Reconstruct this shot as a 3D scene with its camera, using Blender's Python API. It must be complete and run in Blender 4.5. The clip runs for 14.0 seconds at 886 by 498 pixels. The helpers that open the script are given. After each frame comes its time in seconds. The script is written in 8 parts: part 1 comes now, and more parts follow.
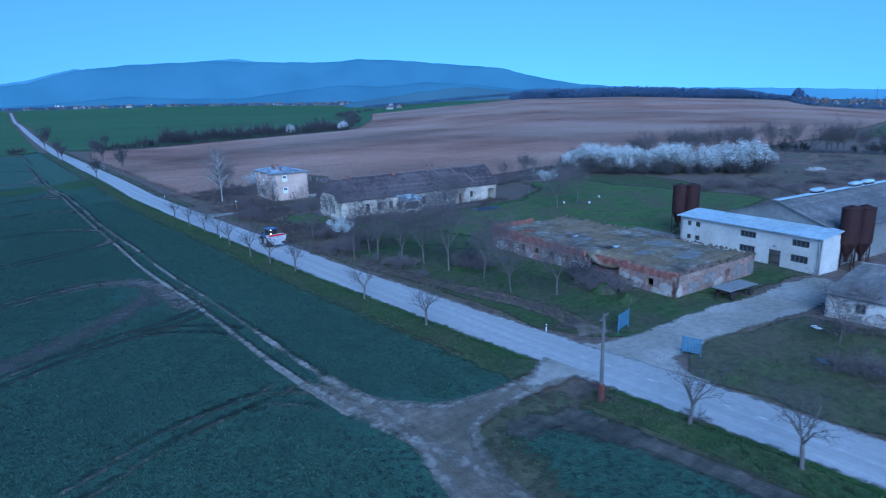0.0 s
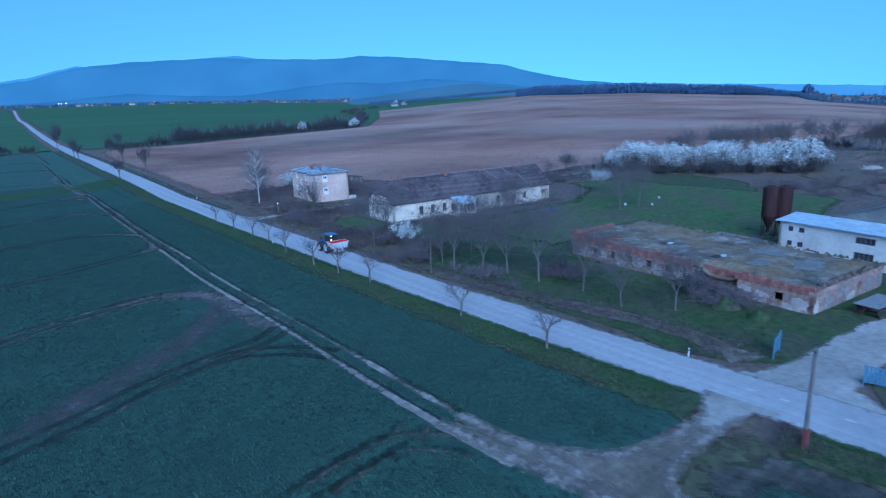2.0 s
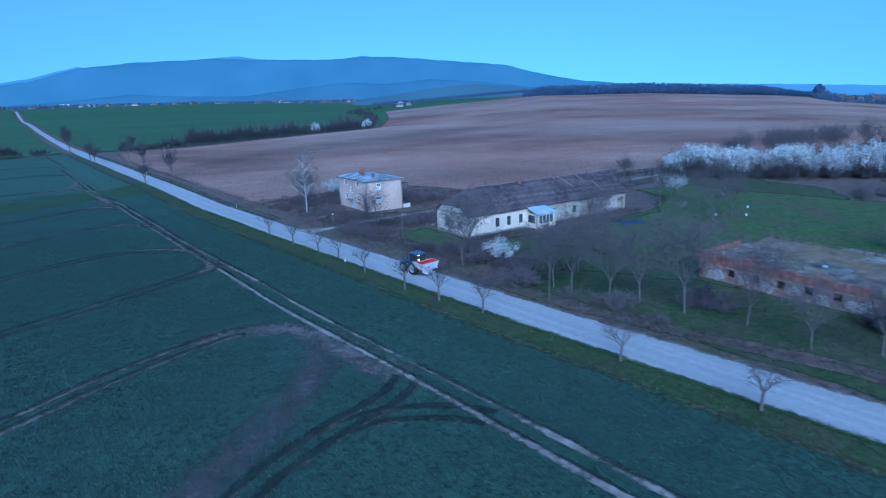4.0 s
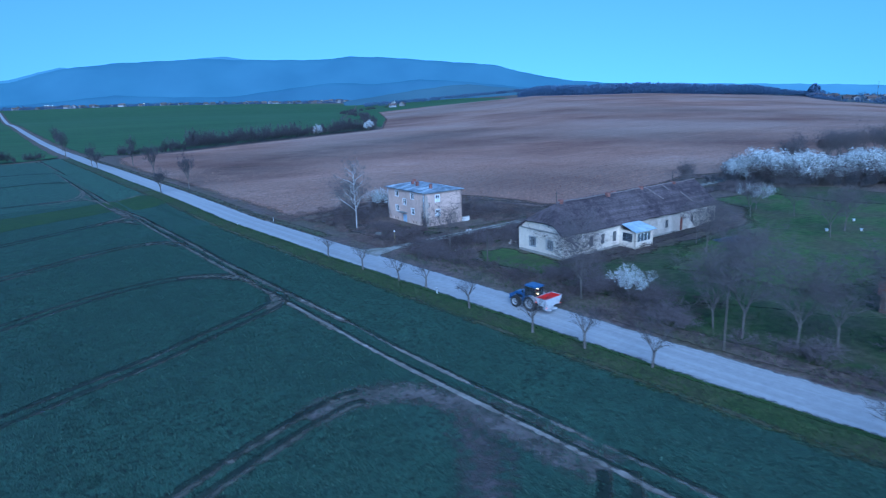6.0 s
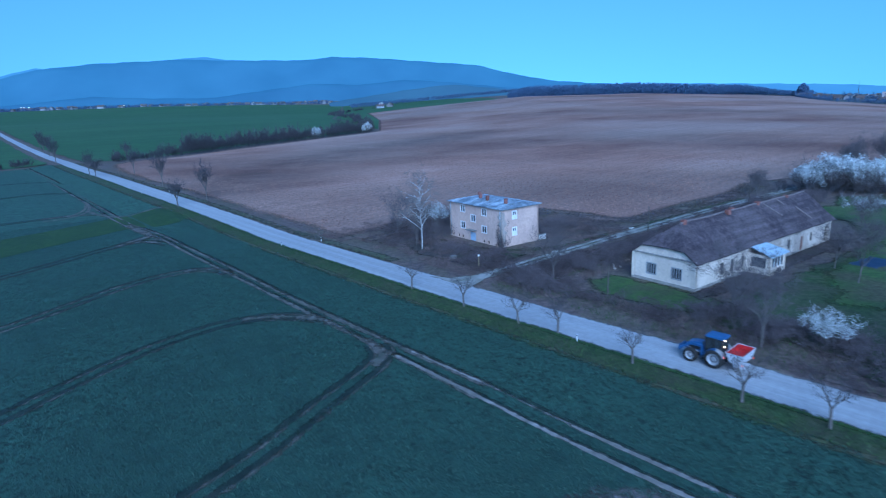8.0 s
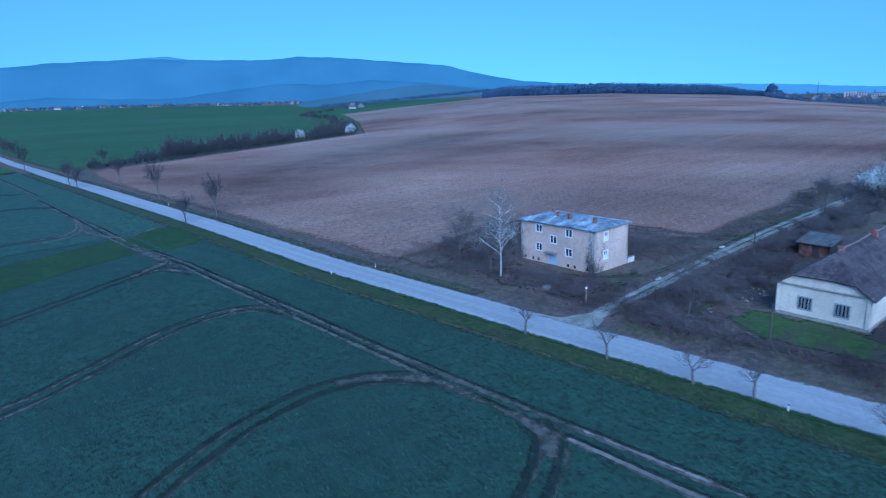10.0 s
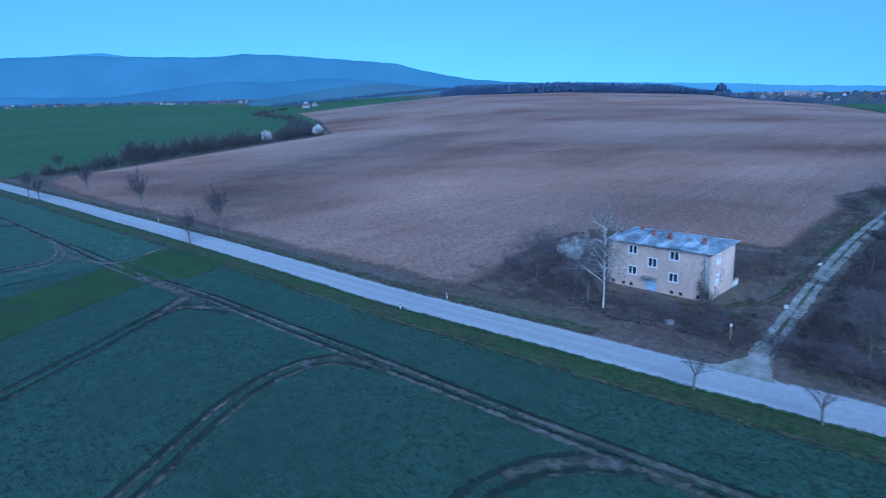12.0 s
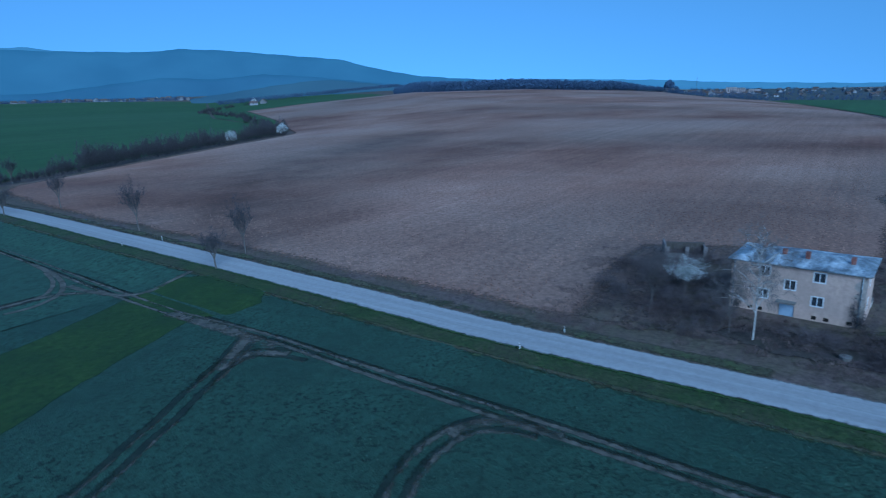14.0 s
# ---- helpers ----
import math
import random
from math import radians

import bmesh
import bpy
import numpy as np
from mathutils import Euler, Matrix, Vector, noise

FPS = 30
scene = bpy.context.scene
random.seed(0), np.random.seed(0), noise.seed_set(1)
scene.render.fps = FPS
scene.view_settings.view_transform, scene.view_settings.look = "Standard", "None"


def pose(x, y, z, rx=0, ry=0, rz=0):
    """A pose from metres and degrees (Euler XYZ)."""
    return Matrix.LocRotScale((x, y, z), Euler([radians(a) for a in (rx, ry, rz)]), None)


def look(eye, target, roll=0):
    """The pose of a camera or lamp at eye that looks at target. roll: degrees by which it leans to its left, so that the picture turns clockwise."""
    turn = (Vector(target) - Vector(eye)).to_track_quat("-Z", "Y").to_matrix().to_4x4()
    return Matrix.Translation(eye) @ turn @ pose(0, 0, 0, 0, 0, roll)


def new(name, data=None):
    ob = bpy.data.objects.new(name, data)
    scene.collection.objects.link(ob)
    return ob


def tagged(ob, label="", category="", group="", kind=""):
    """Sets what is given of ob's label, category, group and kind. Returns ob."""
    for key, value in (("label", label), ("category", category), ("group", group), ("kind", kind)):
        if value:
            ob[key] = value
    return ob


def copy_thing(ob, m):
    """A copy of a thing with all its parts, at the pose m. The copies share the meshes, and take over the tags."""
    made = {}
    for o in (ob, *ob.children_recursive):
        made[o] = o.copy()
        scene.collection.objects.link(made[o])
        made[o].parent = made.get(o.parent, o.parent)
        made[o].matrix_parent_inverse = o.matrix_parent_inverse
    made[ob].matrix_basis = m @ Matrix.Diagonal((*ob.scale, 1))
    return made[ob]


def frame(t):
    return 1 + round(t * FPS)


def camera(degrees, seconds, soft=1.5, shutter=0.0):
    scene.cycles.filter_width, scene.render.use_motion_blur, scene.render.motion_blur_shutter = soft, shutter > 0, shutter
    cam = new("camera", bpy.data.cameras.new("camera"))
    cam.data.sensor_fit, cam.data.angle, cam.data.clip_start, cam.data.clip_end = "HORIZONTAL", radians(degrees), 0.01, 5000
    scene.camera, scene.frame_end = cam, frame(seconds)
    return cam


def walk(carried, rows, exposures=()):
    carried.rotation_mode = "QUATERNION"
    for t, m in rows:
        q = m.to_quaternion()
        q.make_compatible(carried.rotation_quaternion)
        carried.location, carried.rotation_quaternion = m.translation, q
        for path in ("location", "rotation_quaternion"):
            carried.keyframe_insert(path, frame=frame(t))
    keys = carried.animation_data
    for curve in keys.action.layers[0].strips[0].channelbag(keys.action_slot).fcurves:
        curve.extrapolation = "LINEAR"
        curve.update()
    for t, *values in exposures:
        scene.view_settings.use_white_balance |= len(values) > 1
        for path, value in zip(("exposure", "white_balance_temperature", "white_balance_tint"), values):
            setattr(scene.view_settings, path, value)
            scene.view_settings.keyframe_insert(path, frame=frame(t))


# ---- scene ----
cam = camera(73.6, 14.0, soft=1.15, shutter=0.6)
METRES, EYE, TILT, LEAN, TURN = 144.0, 21.88, 0.0, 0.0, -38.0
ROWS = [
    (0.0, 0.0, 0.0, 0.0, -0.45, -13.7, 1.85),
    (0.5, -0.0187, 0.0097, 0.0004, -0.42, -13.78, 1.88),
    (1.0, -0.0374, 0.0206, 0.0009, -0.39, -13.91, 1.92),
    (1.5, -0.056, 0.0327, 0.0015, -0.35, -14.02, 1.91),
    (2.0, -0.0764, 0.0472, 0.002, -0.37, -13.98, 1.94),
    (2.5, -0.0985, 0.0641, 0.0029, -0.36, -13.96, 1.97),
    (3.0, -0.1219, 0.0828, 0.0038, -0.34, -13.95, 1.99),
    (3.5, -0.1466, 0.103, 0.0049, -0.31, -13.95, 2.0),
    (6.0, -0.2777, 0.2185, 0.0132, -1.6, -13.98, 2.13),
    (6.5, -0.3054, 0.2438, 0.0151, -1.96, -13.99, 2.17),
    (7.0, -0.3332, 0.2694, 0.0173, -2.32, -13.99, 2.22),
    (7.5, -0.3612, 0.2957, 0.0194, -2.7, -14.0, 2.25),
    (8.0, -0.3892, 0.3223, 0.0218, -3.33, -14.01, 2.28),
    (8.5, -0.4174, 0.3492, 0.0241, -4.01, -14.02, 2.33),
    (11.0, -0.5598, 0.4891, 0.038, -8.78, -14.3, 2.37),
    (11.5, -0.5891, 0.5177, 0.0407, -10.08, -14.4, 2.36),
    (12.0, -0.6186, 0.5469, 0.0431, -11.39, -14.48, 2.38),
    (12.5, -0.6483, 0.5763, 0.046, -12.69, -14.6, 2.42),
    (13.0, -0.6787, 0.6061, 0.0486, -14.0, -14.74, 2.4),
    (13.5, -0.7095, 0.6364, 0.0515, -15.34, -14.88, 2.4),
    (14.0, -0.7402, 0.6666, 0.0548, -16.63, -15.02, 2.4),
]
EXPOSURES = [(0.0, 1.72, 6500, 10), (1.5, 1.77, 6500, 10), (13.0, 1.76, 6500, 10), (13.5, 1.66, 6500, 8), (14.0, 1.21, 7050, 2)]
walk(cam, [(t, pose(0, 0, EYE, TILT, LEAN, TURN) @ pose(METRES * x, METRES * y, METRES * z, 90 + pitch, roll, yaw)) for t, x, y, z, yaw, pitch, roll in ROWS], EXPOSURES)

# ---- world and light ----
world = bpy.data.worlds.new("dusk")
scene.world = world
world.use_nodes = True
wn, wl = world.node_tree.nodes, world.node_tree.links
wn.clear()
w_out = wn.new("ShaderNodeOutputWorld")
w_bg = wn.new("ShaderNodeBackground")
w_sky = wn.new("ShaderNodeTexSky")
w_sky.sky_type = "NISHITA"
w_sky.sun_disc = False
w_sky.sun_elevation = radians(9.0)
w_sky.sun_rotation = radians(218.0)
w_sky.altitude = 200
w_sky.air_density, w_sky.dust_density, w_sky.ozone_density = 1.0, 0.3, 4.0
w_geo = wn.new("ShaderNodeTexCoord")
w_up = wn.new("ShaderNodeVectorMath")
w_up.operation = "ADD"
w_up.inputs[1].default_value = (0, 0, 0.42)
w_tint = wn.new("ShaderNodeMixRGB")
w_tint.blend_type = "MULTIPLY"
w_tint.inputs[0].default_value = 1.0
w_tint.inputs[2].default_value = (0.55, 1.00, 1.32, 1)
w_bg.inputs[1].default_value = 0.142
wl.new(w_geo.outputs["Generated"], w_up.inputs[0])
wl.new(w_up.outputs[0], w_sky.inputs[0])
wl.new(w_sky.outputs[0], w_tint.inputs[1])
wl.new(w_tint.outputs[0], w_bg.inputs[0])
wl.new(w_bg.outputs[0], w_out.inputs[0])

sun_data = bpy.data.lights.new("sun", "SUN")
sun_data.energy, sun_data.angle, sun_data.color = 1.75, radians(50), (0.47, 0.79, 1.38)
sun = new("sun", sun_data)
sun.matrix_world = look((-62, -79, 60), (0, 0, 0))


# ---- materials ----
def mat(name, cols, scale=1.0, rough=0.85, bump=0.0, bump_scale=None, metal=0.0, stretch=(1, 1, 1), detail=6.0,
        big=None, big_scale=0.1, spread=(0.3, 0.7), rand=0.0, spec=0.3, wave=None, island=False, grain=None):
    """A surface of two or three colours mixed by noise, with a second, larger noise (big), a relief, and long streaks (wave)."""
    m = bpy.data.materials.new(name)
    m.use_nodes = True
    ns, ls = m.node_tree.nodes, m.node_tree.links
    bsdf = ns["Principled BSDF"]
    bsdf.inputs["Roughness"].default_value = rough
    bsdf.inputs["Metallic"].default_value = metal
    bsdf.inputs["Specular IOR Level"].default_value = spec
    co = ns.new("ShaderNodeTexCoord")
    mp = ns.new("ShaderNodeMapping")
    mp.inputs["Scale"].default_value = stretch
    ls.new(co.outputs["Object"], mp.inputs[0])
    nz = ns.new("ShaderNodeTexNoise")
    nz.inputs["Scale"].default_value, nz.inputs["Detail"].default_value = scale, detail
    nz.inputs["Roughness"].default_value = 0.65
    ls.new(mp.outputs[0], nz.inputs["Vector"])
    ramp = ns.new("ShaderNodeValToRGB")
    ramp.color_ramp.elements[0].position, ramp.color_ramp.elements[1].position = spread
    ramp.color_ramp.elements[0].color = (*cols[0], 1)
    ramp.color_ramp.elements[1].color = (*cols[-1], 1)
    if len(cols) == 3:
        e = ramp.color_ramp.elements.new((spread[0] + spread[1]) / 2)
        e.color = (*cols[1], 1)
    ls.new(nz.outputs["Fac"], ramp.inputs[0])
    col = ramp.outputs[0]
    if big:
        nb = ns.new("ShaderNodeTexNoise")
        nb.inputs["Scale"].default_value, nb.inputs["Detail"].default_value = big_scale, 4.0
        ls.new(mp.outputs[0], nb.inputs["Vector"])
        rb = ns.new("ShaderNodeValToRGB")
        rb.color_ramp.elements[0].position, rb.color_ramp.elements[1].position = 0.42, 0.62
        ls.new(nb.outputs["Fac"], rb.inputs[0])
        mx = ns.new("ShaderNodeMixRGB")
        mx.inputs[2].default_value = (*big, 1)
        sc = ns.new("ShaderNodeMath")
        sc.operation = "MULTIPLY"
        sc.inputs[1].default_value = 0.75
        ls.new(rb.outputs[0], sc.inputs[0])
        ls.new(sc.outputs[0], mx.inputs[0])
        ls.new(col, mx.inputs[1])
        col = mx.outputs[0]
    if wave:
        wv = ns.new("ShaderNodeTexNoise")
        mw = ns.new("ShaderNodeMapping")
        mw.inputs["Rotation"].default_value = (0, 0, radians(wave[1]))
        mw.inputs["Scale"].default_value = (0.03, 1, 1)
        ls.new(co.outputs["Object"], mw.inputs[0])
        ls.new(mw.outputs[0], wv.inputs["Vector"])
        wv.inputs["Scale"].default_value = wave[0]
        wv.inputs["Detail"].default_value = 4.0
        wr = ns.new("ShaderNodeMapRange")
        wr.inputs["From Min"].default_value, wr.inputs["From Max"].default_value = 0.32, 0.68
        wr.inputs["To Min"].default_value, wr.inputs["To Max"].default_value = 1 - wave[2], 1 + wave[2] * 0.6
        ls.new(wv.outputs["Fac"], wr.inputs[0])
        ws = ns.new("ShaderNodeVectorMath")
        ws.operation = "SCALE"
        ls.new(col, ws.inputs[0])
        ls.new(wr.outputs[0], ws.inputs["Scale"])
        col = ws.outputs[0]
    if grain:
        gn = ns.new("ShaderNodeTexNoise")
        gn.inputs["Scale"].default_value, gn.inputs["Detail"].default_value = grain[0], 5.0
        gn.inputs["Roughness"].default_value = 0.7
        ls.new(co.outputs["Object"], gn.inputs["Vector"])
        gr = ns.new("ShaderNodeMapRange")
        gr.inputs["From Min"].default_value, gr.inputs["From Max"].default_value = 0.3, 0.7
        gr.inputs["To Min"].default_value, gr.inputs["To Max"].default_value = 1 - grain[1], 1 + grain[1]
        ls.new(gn.outputs["Fac"], gr.inputs[0])
        gs = ns.new("ShaderNodeVectorMath")
        gs.operation = "SCALE"
        ls.new(col, gs.inputs[0])
        ls.new(gr.outputs[0], gs.inputs["Scale"])
        col = gs.outputs[0]
    if rand:
        if island:
            src = ns.new("ShaderNodeNewGeometry").outputs["Random Per Island"]
        else:
            src = ns.new("ShaderNodeObjectInfo").outputs["Random"]
        hv = ns.new("ShaderNodeHueSaturation")
        mr = ns.new("ShaderNodeMapRange")
        mr.inputs["To Min"].default_value, mr.inputs["To Max"].default_value = 1 - rand, 1 + rand
        ls.new(src, mr.inputs[0])
        ls.new(mr.outputs[0], hv.inputs["Value"])
        ls.new(col, hv.inputs["Color"])
        col = hv.outputs[0]
    ls.new(col, bsdf.inputs["Base Color"])
    if bump:
        n2 = ns.new("ShaderNodeTexNoise")
        n2.inputs["Scale"].default_value = bump_scale or scale * 4
        n2.inputs["Detail"].default_value = 5.0
        ls.new(mp.outputs[0], n2.inputs["Vector"])
        bp = ns.new("ShaderNodeBump")
        bp.inputs["Strength"].default_value = min(1.0, bump)
        bp.inputs["Distance"].default_value = 0.15 * bump
        ls.new(n2.outputs["Fac"], bp.inputs["Height"])
        ls.new(bp.outputs[0], bsdf.inputs["Normal"])
    return m


def glow(name, colour, strength):
    m = bpy.data.materials.new(name)
    m.use_nodes = True
    b = m.node_tree.nodes["Principled BSDF"]
    b.inputs["Base Color"].default_value = (*colour, 1)
    b.inputs["Emission Color"].default_value = (*colour, 1)
    b.inputs["Emission Strength"].default_value = strength
    return m


def glass(name, tint, rough=0.05):
    m = bpy.data.materials.new(name)
    m.use_nodes = True
    b = m.node_tree.nodes["Principled BSDF"]
    b.inputs["Base Color"].default_value = (*tint, 1)
    b.inputs["Roughness"].default_value = rough
    b.inputs["Transmission Weight"].default_value = 0.6
    b.inputs["IOR"].default_value = 1.45
    return m


M_SCRUB = mat("scrub_ground", [(0.052, 0.036, 0.034), (0.130, 0.088, 0.079), (0.090, 0.078, 0.050)], 0.5, bump=0.9, bump_scale=5, big=(0.086, 0.073, 0.048), big_scale=0.1, grain=(1.2, 0.5))
M_LAWN = mat("lawn", [(0.018, 0.053, 0.014), (0.037, 0.090, 0.021), (0.072, 0.095, 0.036)], 0.35, bump=0.6, bump_scale=6, big=(0.075, 0.062, 0.040), big_scale=0.13, grain=(1.2, 0.45))
M_ROUGH = mat("rough_grass", [(0.015, 0.040, 0.013), (0.029, 0.063, 0.018), (0.068, 0.063, 0.040)], 0.3, bump=0.6, bump_scale=6, big=(0.054, 0.050, 0.034), big_scale=0.14, grain=(1.2, 0.45))
M_FRONTLAWN = mat("front_lawn", [(0.022, 0.050, 0.014), (0.036, 0.085, 0.018), (0.06, 0.095, 0.03)], 0.6, bump=0.6, bump_scale=6, big=(0.055, 0.058, 0.034), big_scale=0.25, grain=(1.5, 0.35))
M_VERGE = mat("verge_grass", [(0.014, 0.034, 0.012), (0.027, 0.058, 0.019), (0.058, 0.066, 0.031)], 0.4, bump=0.6, bump_scale=7, big=(0.050, 0.048, 0.031), big_scale=0.13, grain=(1.6, 0.5))
M_CROP = mat("crop", [(0.007, 0.023, 0.016), (0.0195, 0.064, 0.043), (0.0255, 0.080, 0.054)], 2.1, bump=1.0, bump_scale=7, big=(0.018, 0.057, 0.040), big_scale=0.06, spread=(0.39, 0.55), detail=4.0, grain=(0.5, 0.28))
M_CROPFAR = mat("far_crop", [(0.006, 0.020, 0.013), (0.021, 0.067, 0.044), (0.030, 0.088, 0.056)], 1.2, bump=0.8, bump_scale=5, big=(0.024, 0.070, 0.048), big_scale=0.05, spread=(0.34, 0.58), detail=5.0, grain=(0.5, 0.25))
M_LEAF = mat("crop_leaf", [(0.014, 0.046, 0.031), (0.025, 0.078, 0.052)], 0.4, rough=0.6, rand=0.4, island=True)
M_FARGREEN = mat("far_green_field", [(0.016, 0.068, 0.018), (0.028, 0.095, 0.026)], 0.05, big=(0.034, 0.092, 0.030), big_scale=0.006, grain=(0.25, 0.2), wave=(0.05, -80, 0.15))
M_STUBBLE = mat("fallow_weeds", [(0.060, 0.044, 0.040), (0.130, 0.084, 0.070), (0.185, 0.120, 0.098)], 0.16, bump=0.9, bump_scale=4, big=(0.085, 0.080, 0.052), big_scale=0.05, grain=(1.2, 0.5))
M_DARKFLOOR = mat("dark_brush_ground", [(0.026, 0.020, 0.021), (0.055, 0.040, 0.040), (0.090, 0.066, 0.062)], 0.5, bump=0.8, bump_scale=6, big=(0.045, 0.042, 0.030), big_scale=0.15, grain=(1.4, 0.4))
# far ground whose grey-blue base colours include the haze of distance
M_VILLANDHAZE = mat("village_gardens", [(0.030, 0.046, 0.048), (0.050, 0.068, 0.068), (0.085, 0.088, 0.088)], 0.02, big=(0.06, 0.07, 0.07), big_scale=0.01)
M_SOIL = mat("ploughed_soil", [(0.170, 0.072, 0.050), (0.250, 0.122, 0.088), (0.315, 0.176, 0.133)], 0.010, rough=0.95, bump=0.7, bump_scale=2.5, big=(0.325, 0.212, 0.170), big_scale=0.006, wave=(0.40, -12, 0.12), detail=14.0, spread=(0.36, 0.64), grain=(1.0, 0.42))


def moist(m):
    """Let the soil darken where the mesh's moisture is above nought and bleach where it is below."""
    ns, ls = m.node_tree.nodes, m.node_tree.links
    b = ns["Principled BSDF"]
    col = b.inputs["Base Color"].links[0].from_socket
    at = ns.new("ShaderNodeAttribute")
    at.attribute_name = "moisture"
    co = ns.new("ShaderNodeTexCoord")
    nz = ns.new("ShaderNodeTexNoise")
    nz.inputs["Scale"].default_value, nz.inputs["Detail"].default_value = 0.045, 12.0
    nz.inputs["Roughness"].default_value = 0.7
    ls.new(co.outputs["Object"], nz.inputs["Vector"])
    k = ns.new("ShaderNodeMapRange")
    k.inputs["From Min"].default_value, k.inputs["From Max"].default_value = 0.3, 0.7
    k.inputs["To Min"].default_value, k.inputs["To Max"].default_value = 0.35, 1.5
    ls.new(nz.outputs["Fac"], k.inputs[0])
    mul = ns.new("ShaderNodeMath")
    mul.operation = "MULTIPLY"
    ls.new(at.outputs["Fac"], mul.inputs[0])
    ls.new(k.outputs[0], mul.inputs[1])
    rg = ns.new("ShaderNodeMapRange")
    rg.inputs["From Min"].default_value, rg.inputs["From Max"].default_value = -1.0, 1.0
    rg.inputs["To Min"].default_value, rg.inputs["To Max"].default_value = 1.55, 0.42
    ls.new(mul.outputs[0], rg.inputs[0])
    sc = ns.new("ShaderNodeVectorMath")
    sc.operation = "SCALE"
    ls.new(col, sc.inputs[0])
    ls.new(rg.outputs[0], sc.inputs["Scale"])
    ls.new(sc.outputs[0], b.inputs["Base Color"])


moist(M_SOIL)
M_FURROW = mat("furrowed_weedy_soil", [(0.026, 0.034, 0.027), (0.060, 0.056, 0.047), (0.105, 0.090, 0.076)], 0.3, bump=0.8, bump_scale=6, detail=8.0, grain=(1.2, 0.3), wave=(1.6, 68, 0.38))
M_DIRT = mat("track_dirt", [(0.13, 0.115, 0.10), (0.21, 0.187, 0.165), (0.30, 0.27, 0.24)], 0.6, rough=0.95, bump=0.5, bump_scale=8, big=(0.12, 0.11, 0.092), big_scale=0.25, grain=(1.6, 0.3))
M_TURN = mat("turning_place_soil", [(0.045, 0.052, 0.040), (0.105, 0.088, 0.082), (0.17, 0.145, 0.135)], 0.3, bump=0.7, bump_scale=8, detail=9.0, grain=(1.2, 0.3))
M_BARE = mat("bare_patch", [(0.035, 0.045, 0.035), (0.085, 0.068, 0.068), (0.125, 0.10, 0.10)], 0.45, bump=0.7, bump_scale=8, detail=9.0)
M_LANE = mat("lane_concrete", [(0.14, 0.13, 0.108), (0.27, 0.258, 0.236), (0.35, 0.338, 0.316)], 0.7, rough=0.95, bump=0.3, bump_scale=12, big=(0.12, 0.12, 0.085), big_scale=0.35, grain=(1.5, 0.2))
M_TRAMSHADE = mat("pressed_line_shade", [(0.006, 0.015, 0.011), (0.013, 0.029, 0.020), (0.04, 0.04, 0.033)], 0.5, bump=0.7, bump_scale=8, spread=(0.3, 0.85), grain=(1.5, 0.4))
M_TRAMPALE = mat("pressed_bare_line", [(0.032, 0.042, 0.031), (0.078, 0.074, 0.060), (0.132, 0.118, 0.099)], 0.4, bump=0.7, bump_scale=8, spread=(0.3, 0.65), grain=(1.5, 0.35))
M_STRIP = mat("strip_grass", [(0.009, 0.034, 0.008), (0.018, 0.054, 0.011), (0.036, 0.074, 0.018)], 0.9, bump=0.6, bump_scale=6, big=(0.011, 0.040, 0.011), big_scale=0.12, grain=(1.2, 0.3))
M_MUD = mat("junction_mud", [(0.075, 0.062, 0.050), (0.145, 0.120, 0.098), (0.225, 0.19, 0.158)], 0.35, rough=0.95, bump=0.7, bump_scale=6, big=(0.085, 0.075, 0.055), big_scale=0.2, detail=10.0, grain=(1.2, 0.35), wave=(1.6, -72, 0.18))
M_ROAD = mat("asphalt_worn", [(0.272, 0.276, 0.282), (0.312, 0.316, 0.32), (0.355, 0.358, 0.36)], 0.42, rough=0.75, bump=0.15, bump_scale=30, big=(0.27, 0.27, 0.268), big_scale=0.3, stretch=(3, 0.04, 1), spread=(0.32, 0.68), grain=(1.4, 0.12))
M_LINE = mat("worn_road_paint", [(0.50, 0.50, 0.49), (0.66, 0.66, 0.65)], 3.0, rough=0.7)
M_DRIVE = mat("drive_dirt", [(0.18, 0.17, 0.155), (0.285, 0.27, 0.25), (0.37, 0.355, 0.335)], 0.3, rough=0.95, bump=0.4, bump_scale=20, big=(0.19, 0.175, 0.15), big_scale=0.15, grain=(1.5, 0.22))
M_YARD = mat("yard_weeds", [(0.034, 0.042, 0.020), (0.060, 0.062, 0.034), (0.052, 0.082, 0.028)], 0.4, bump=0.6, bump_scale=7, big=(0.078, 0.068, 0.045), big_scale=0.16, grain=(1.4, 0.45))
M_BARK = mat("bark", [(0.078, 0.066, 0.061), (0.15, 0.13, 0.118)], 6, stretch=(1, 1, 0.3), bump=0.6)
M_TWIG = mat("twigs", [(0.072, 0.062, 0.064), (0.125, 0.104, 0.102)], 2)
M_BIRCH = mat("birch_bark", [(0.08, 0.072, 0.068), (0.34, 0.32, 0.30), (0.46, 0.44, 0.42)], 3, stretch=(0.6, 0.6, 1.5), spread=(0.3, 0.6))
M_BLOSSOM = mat("blossom", [(0.35, 0.375, 0.365), (0.57, 0.60, 0.585)], 0.5, rough=0.8, rand=0.5, island=True)
M_HAZE = bpy.data.materials.new("far_hills")


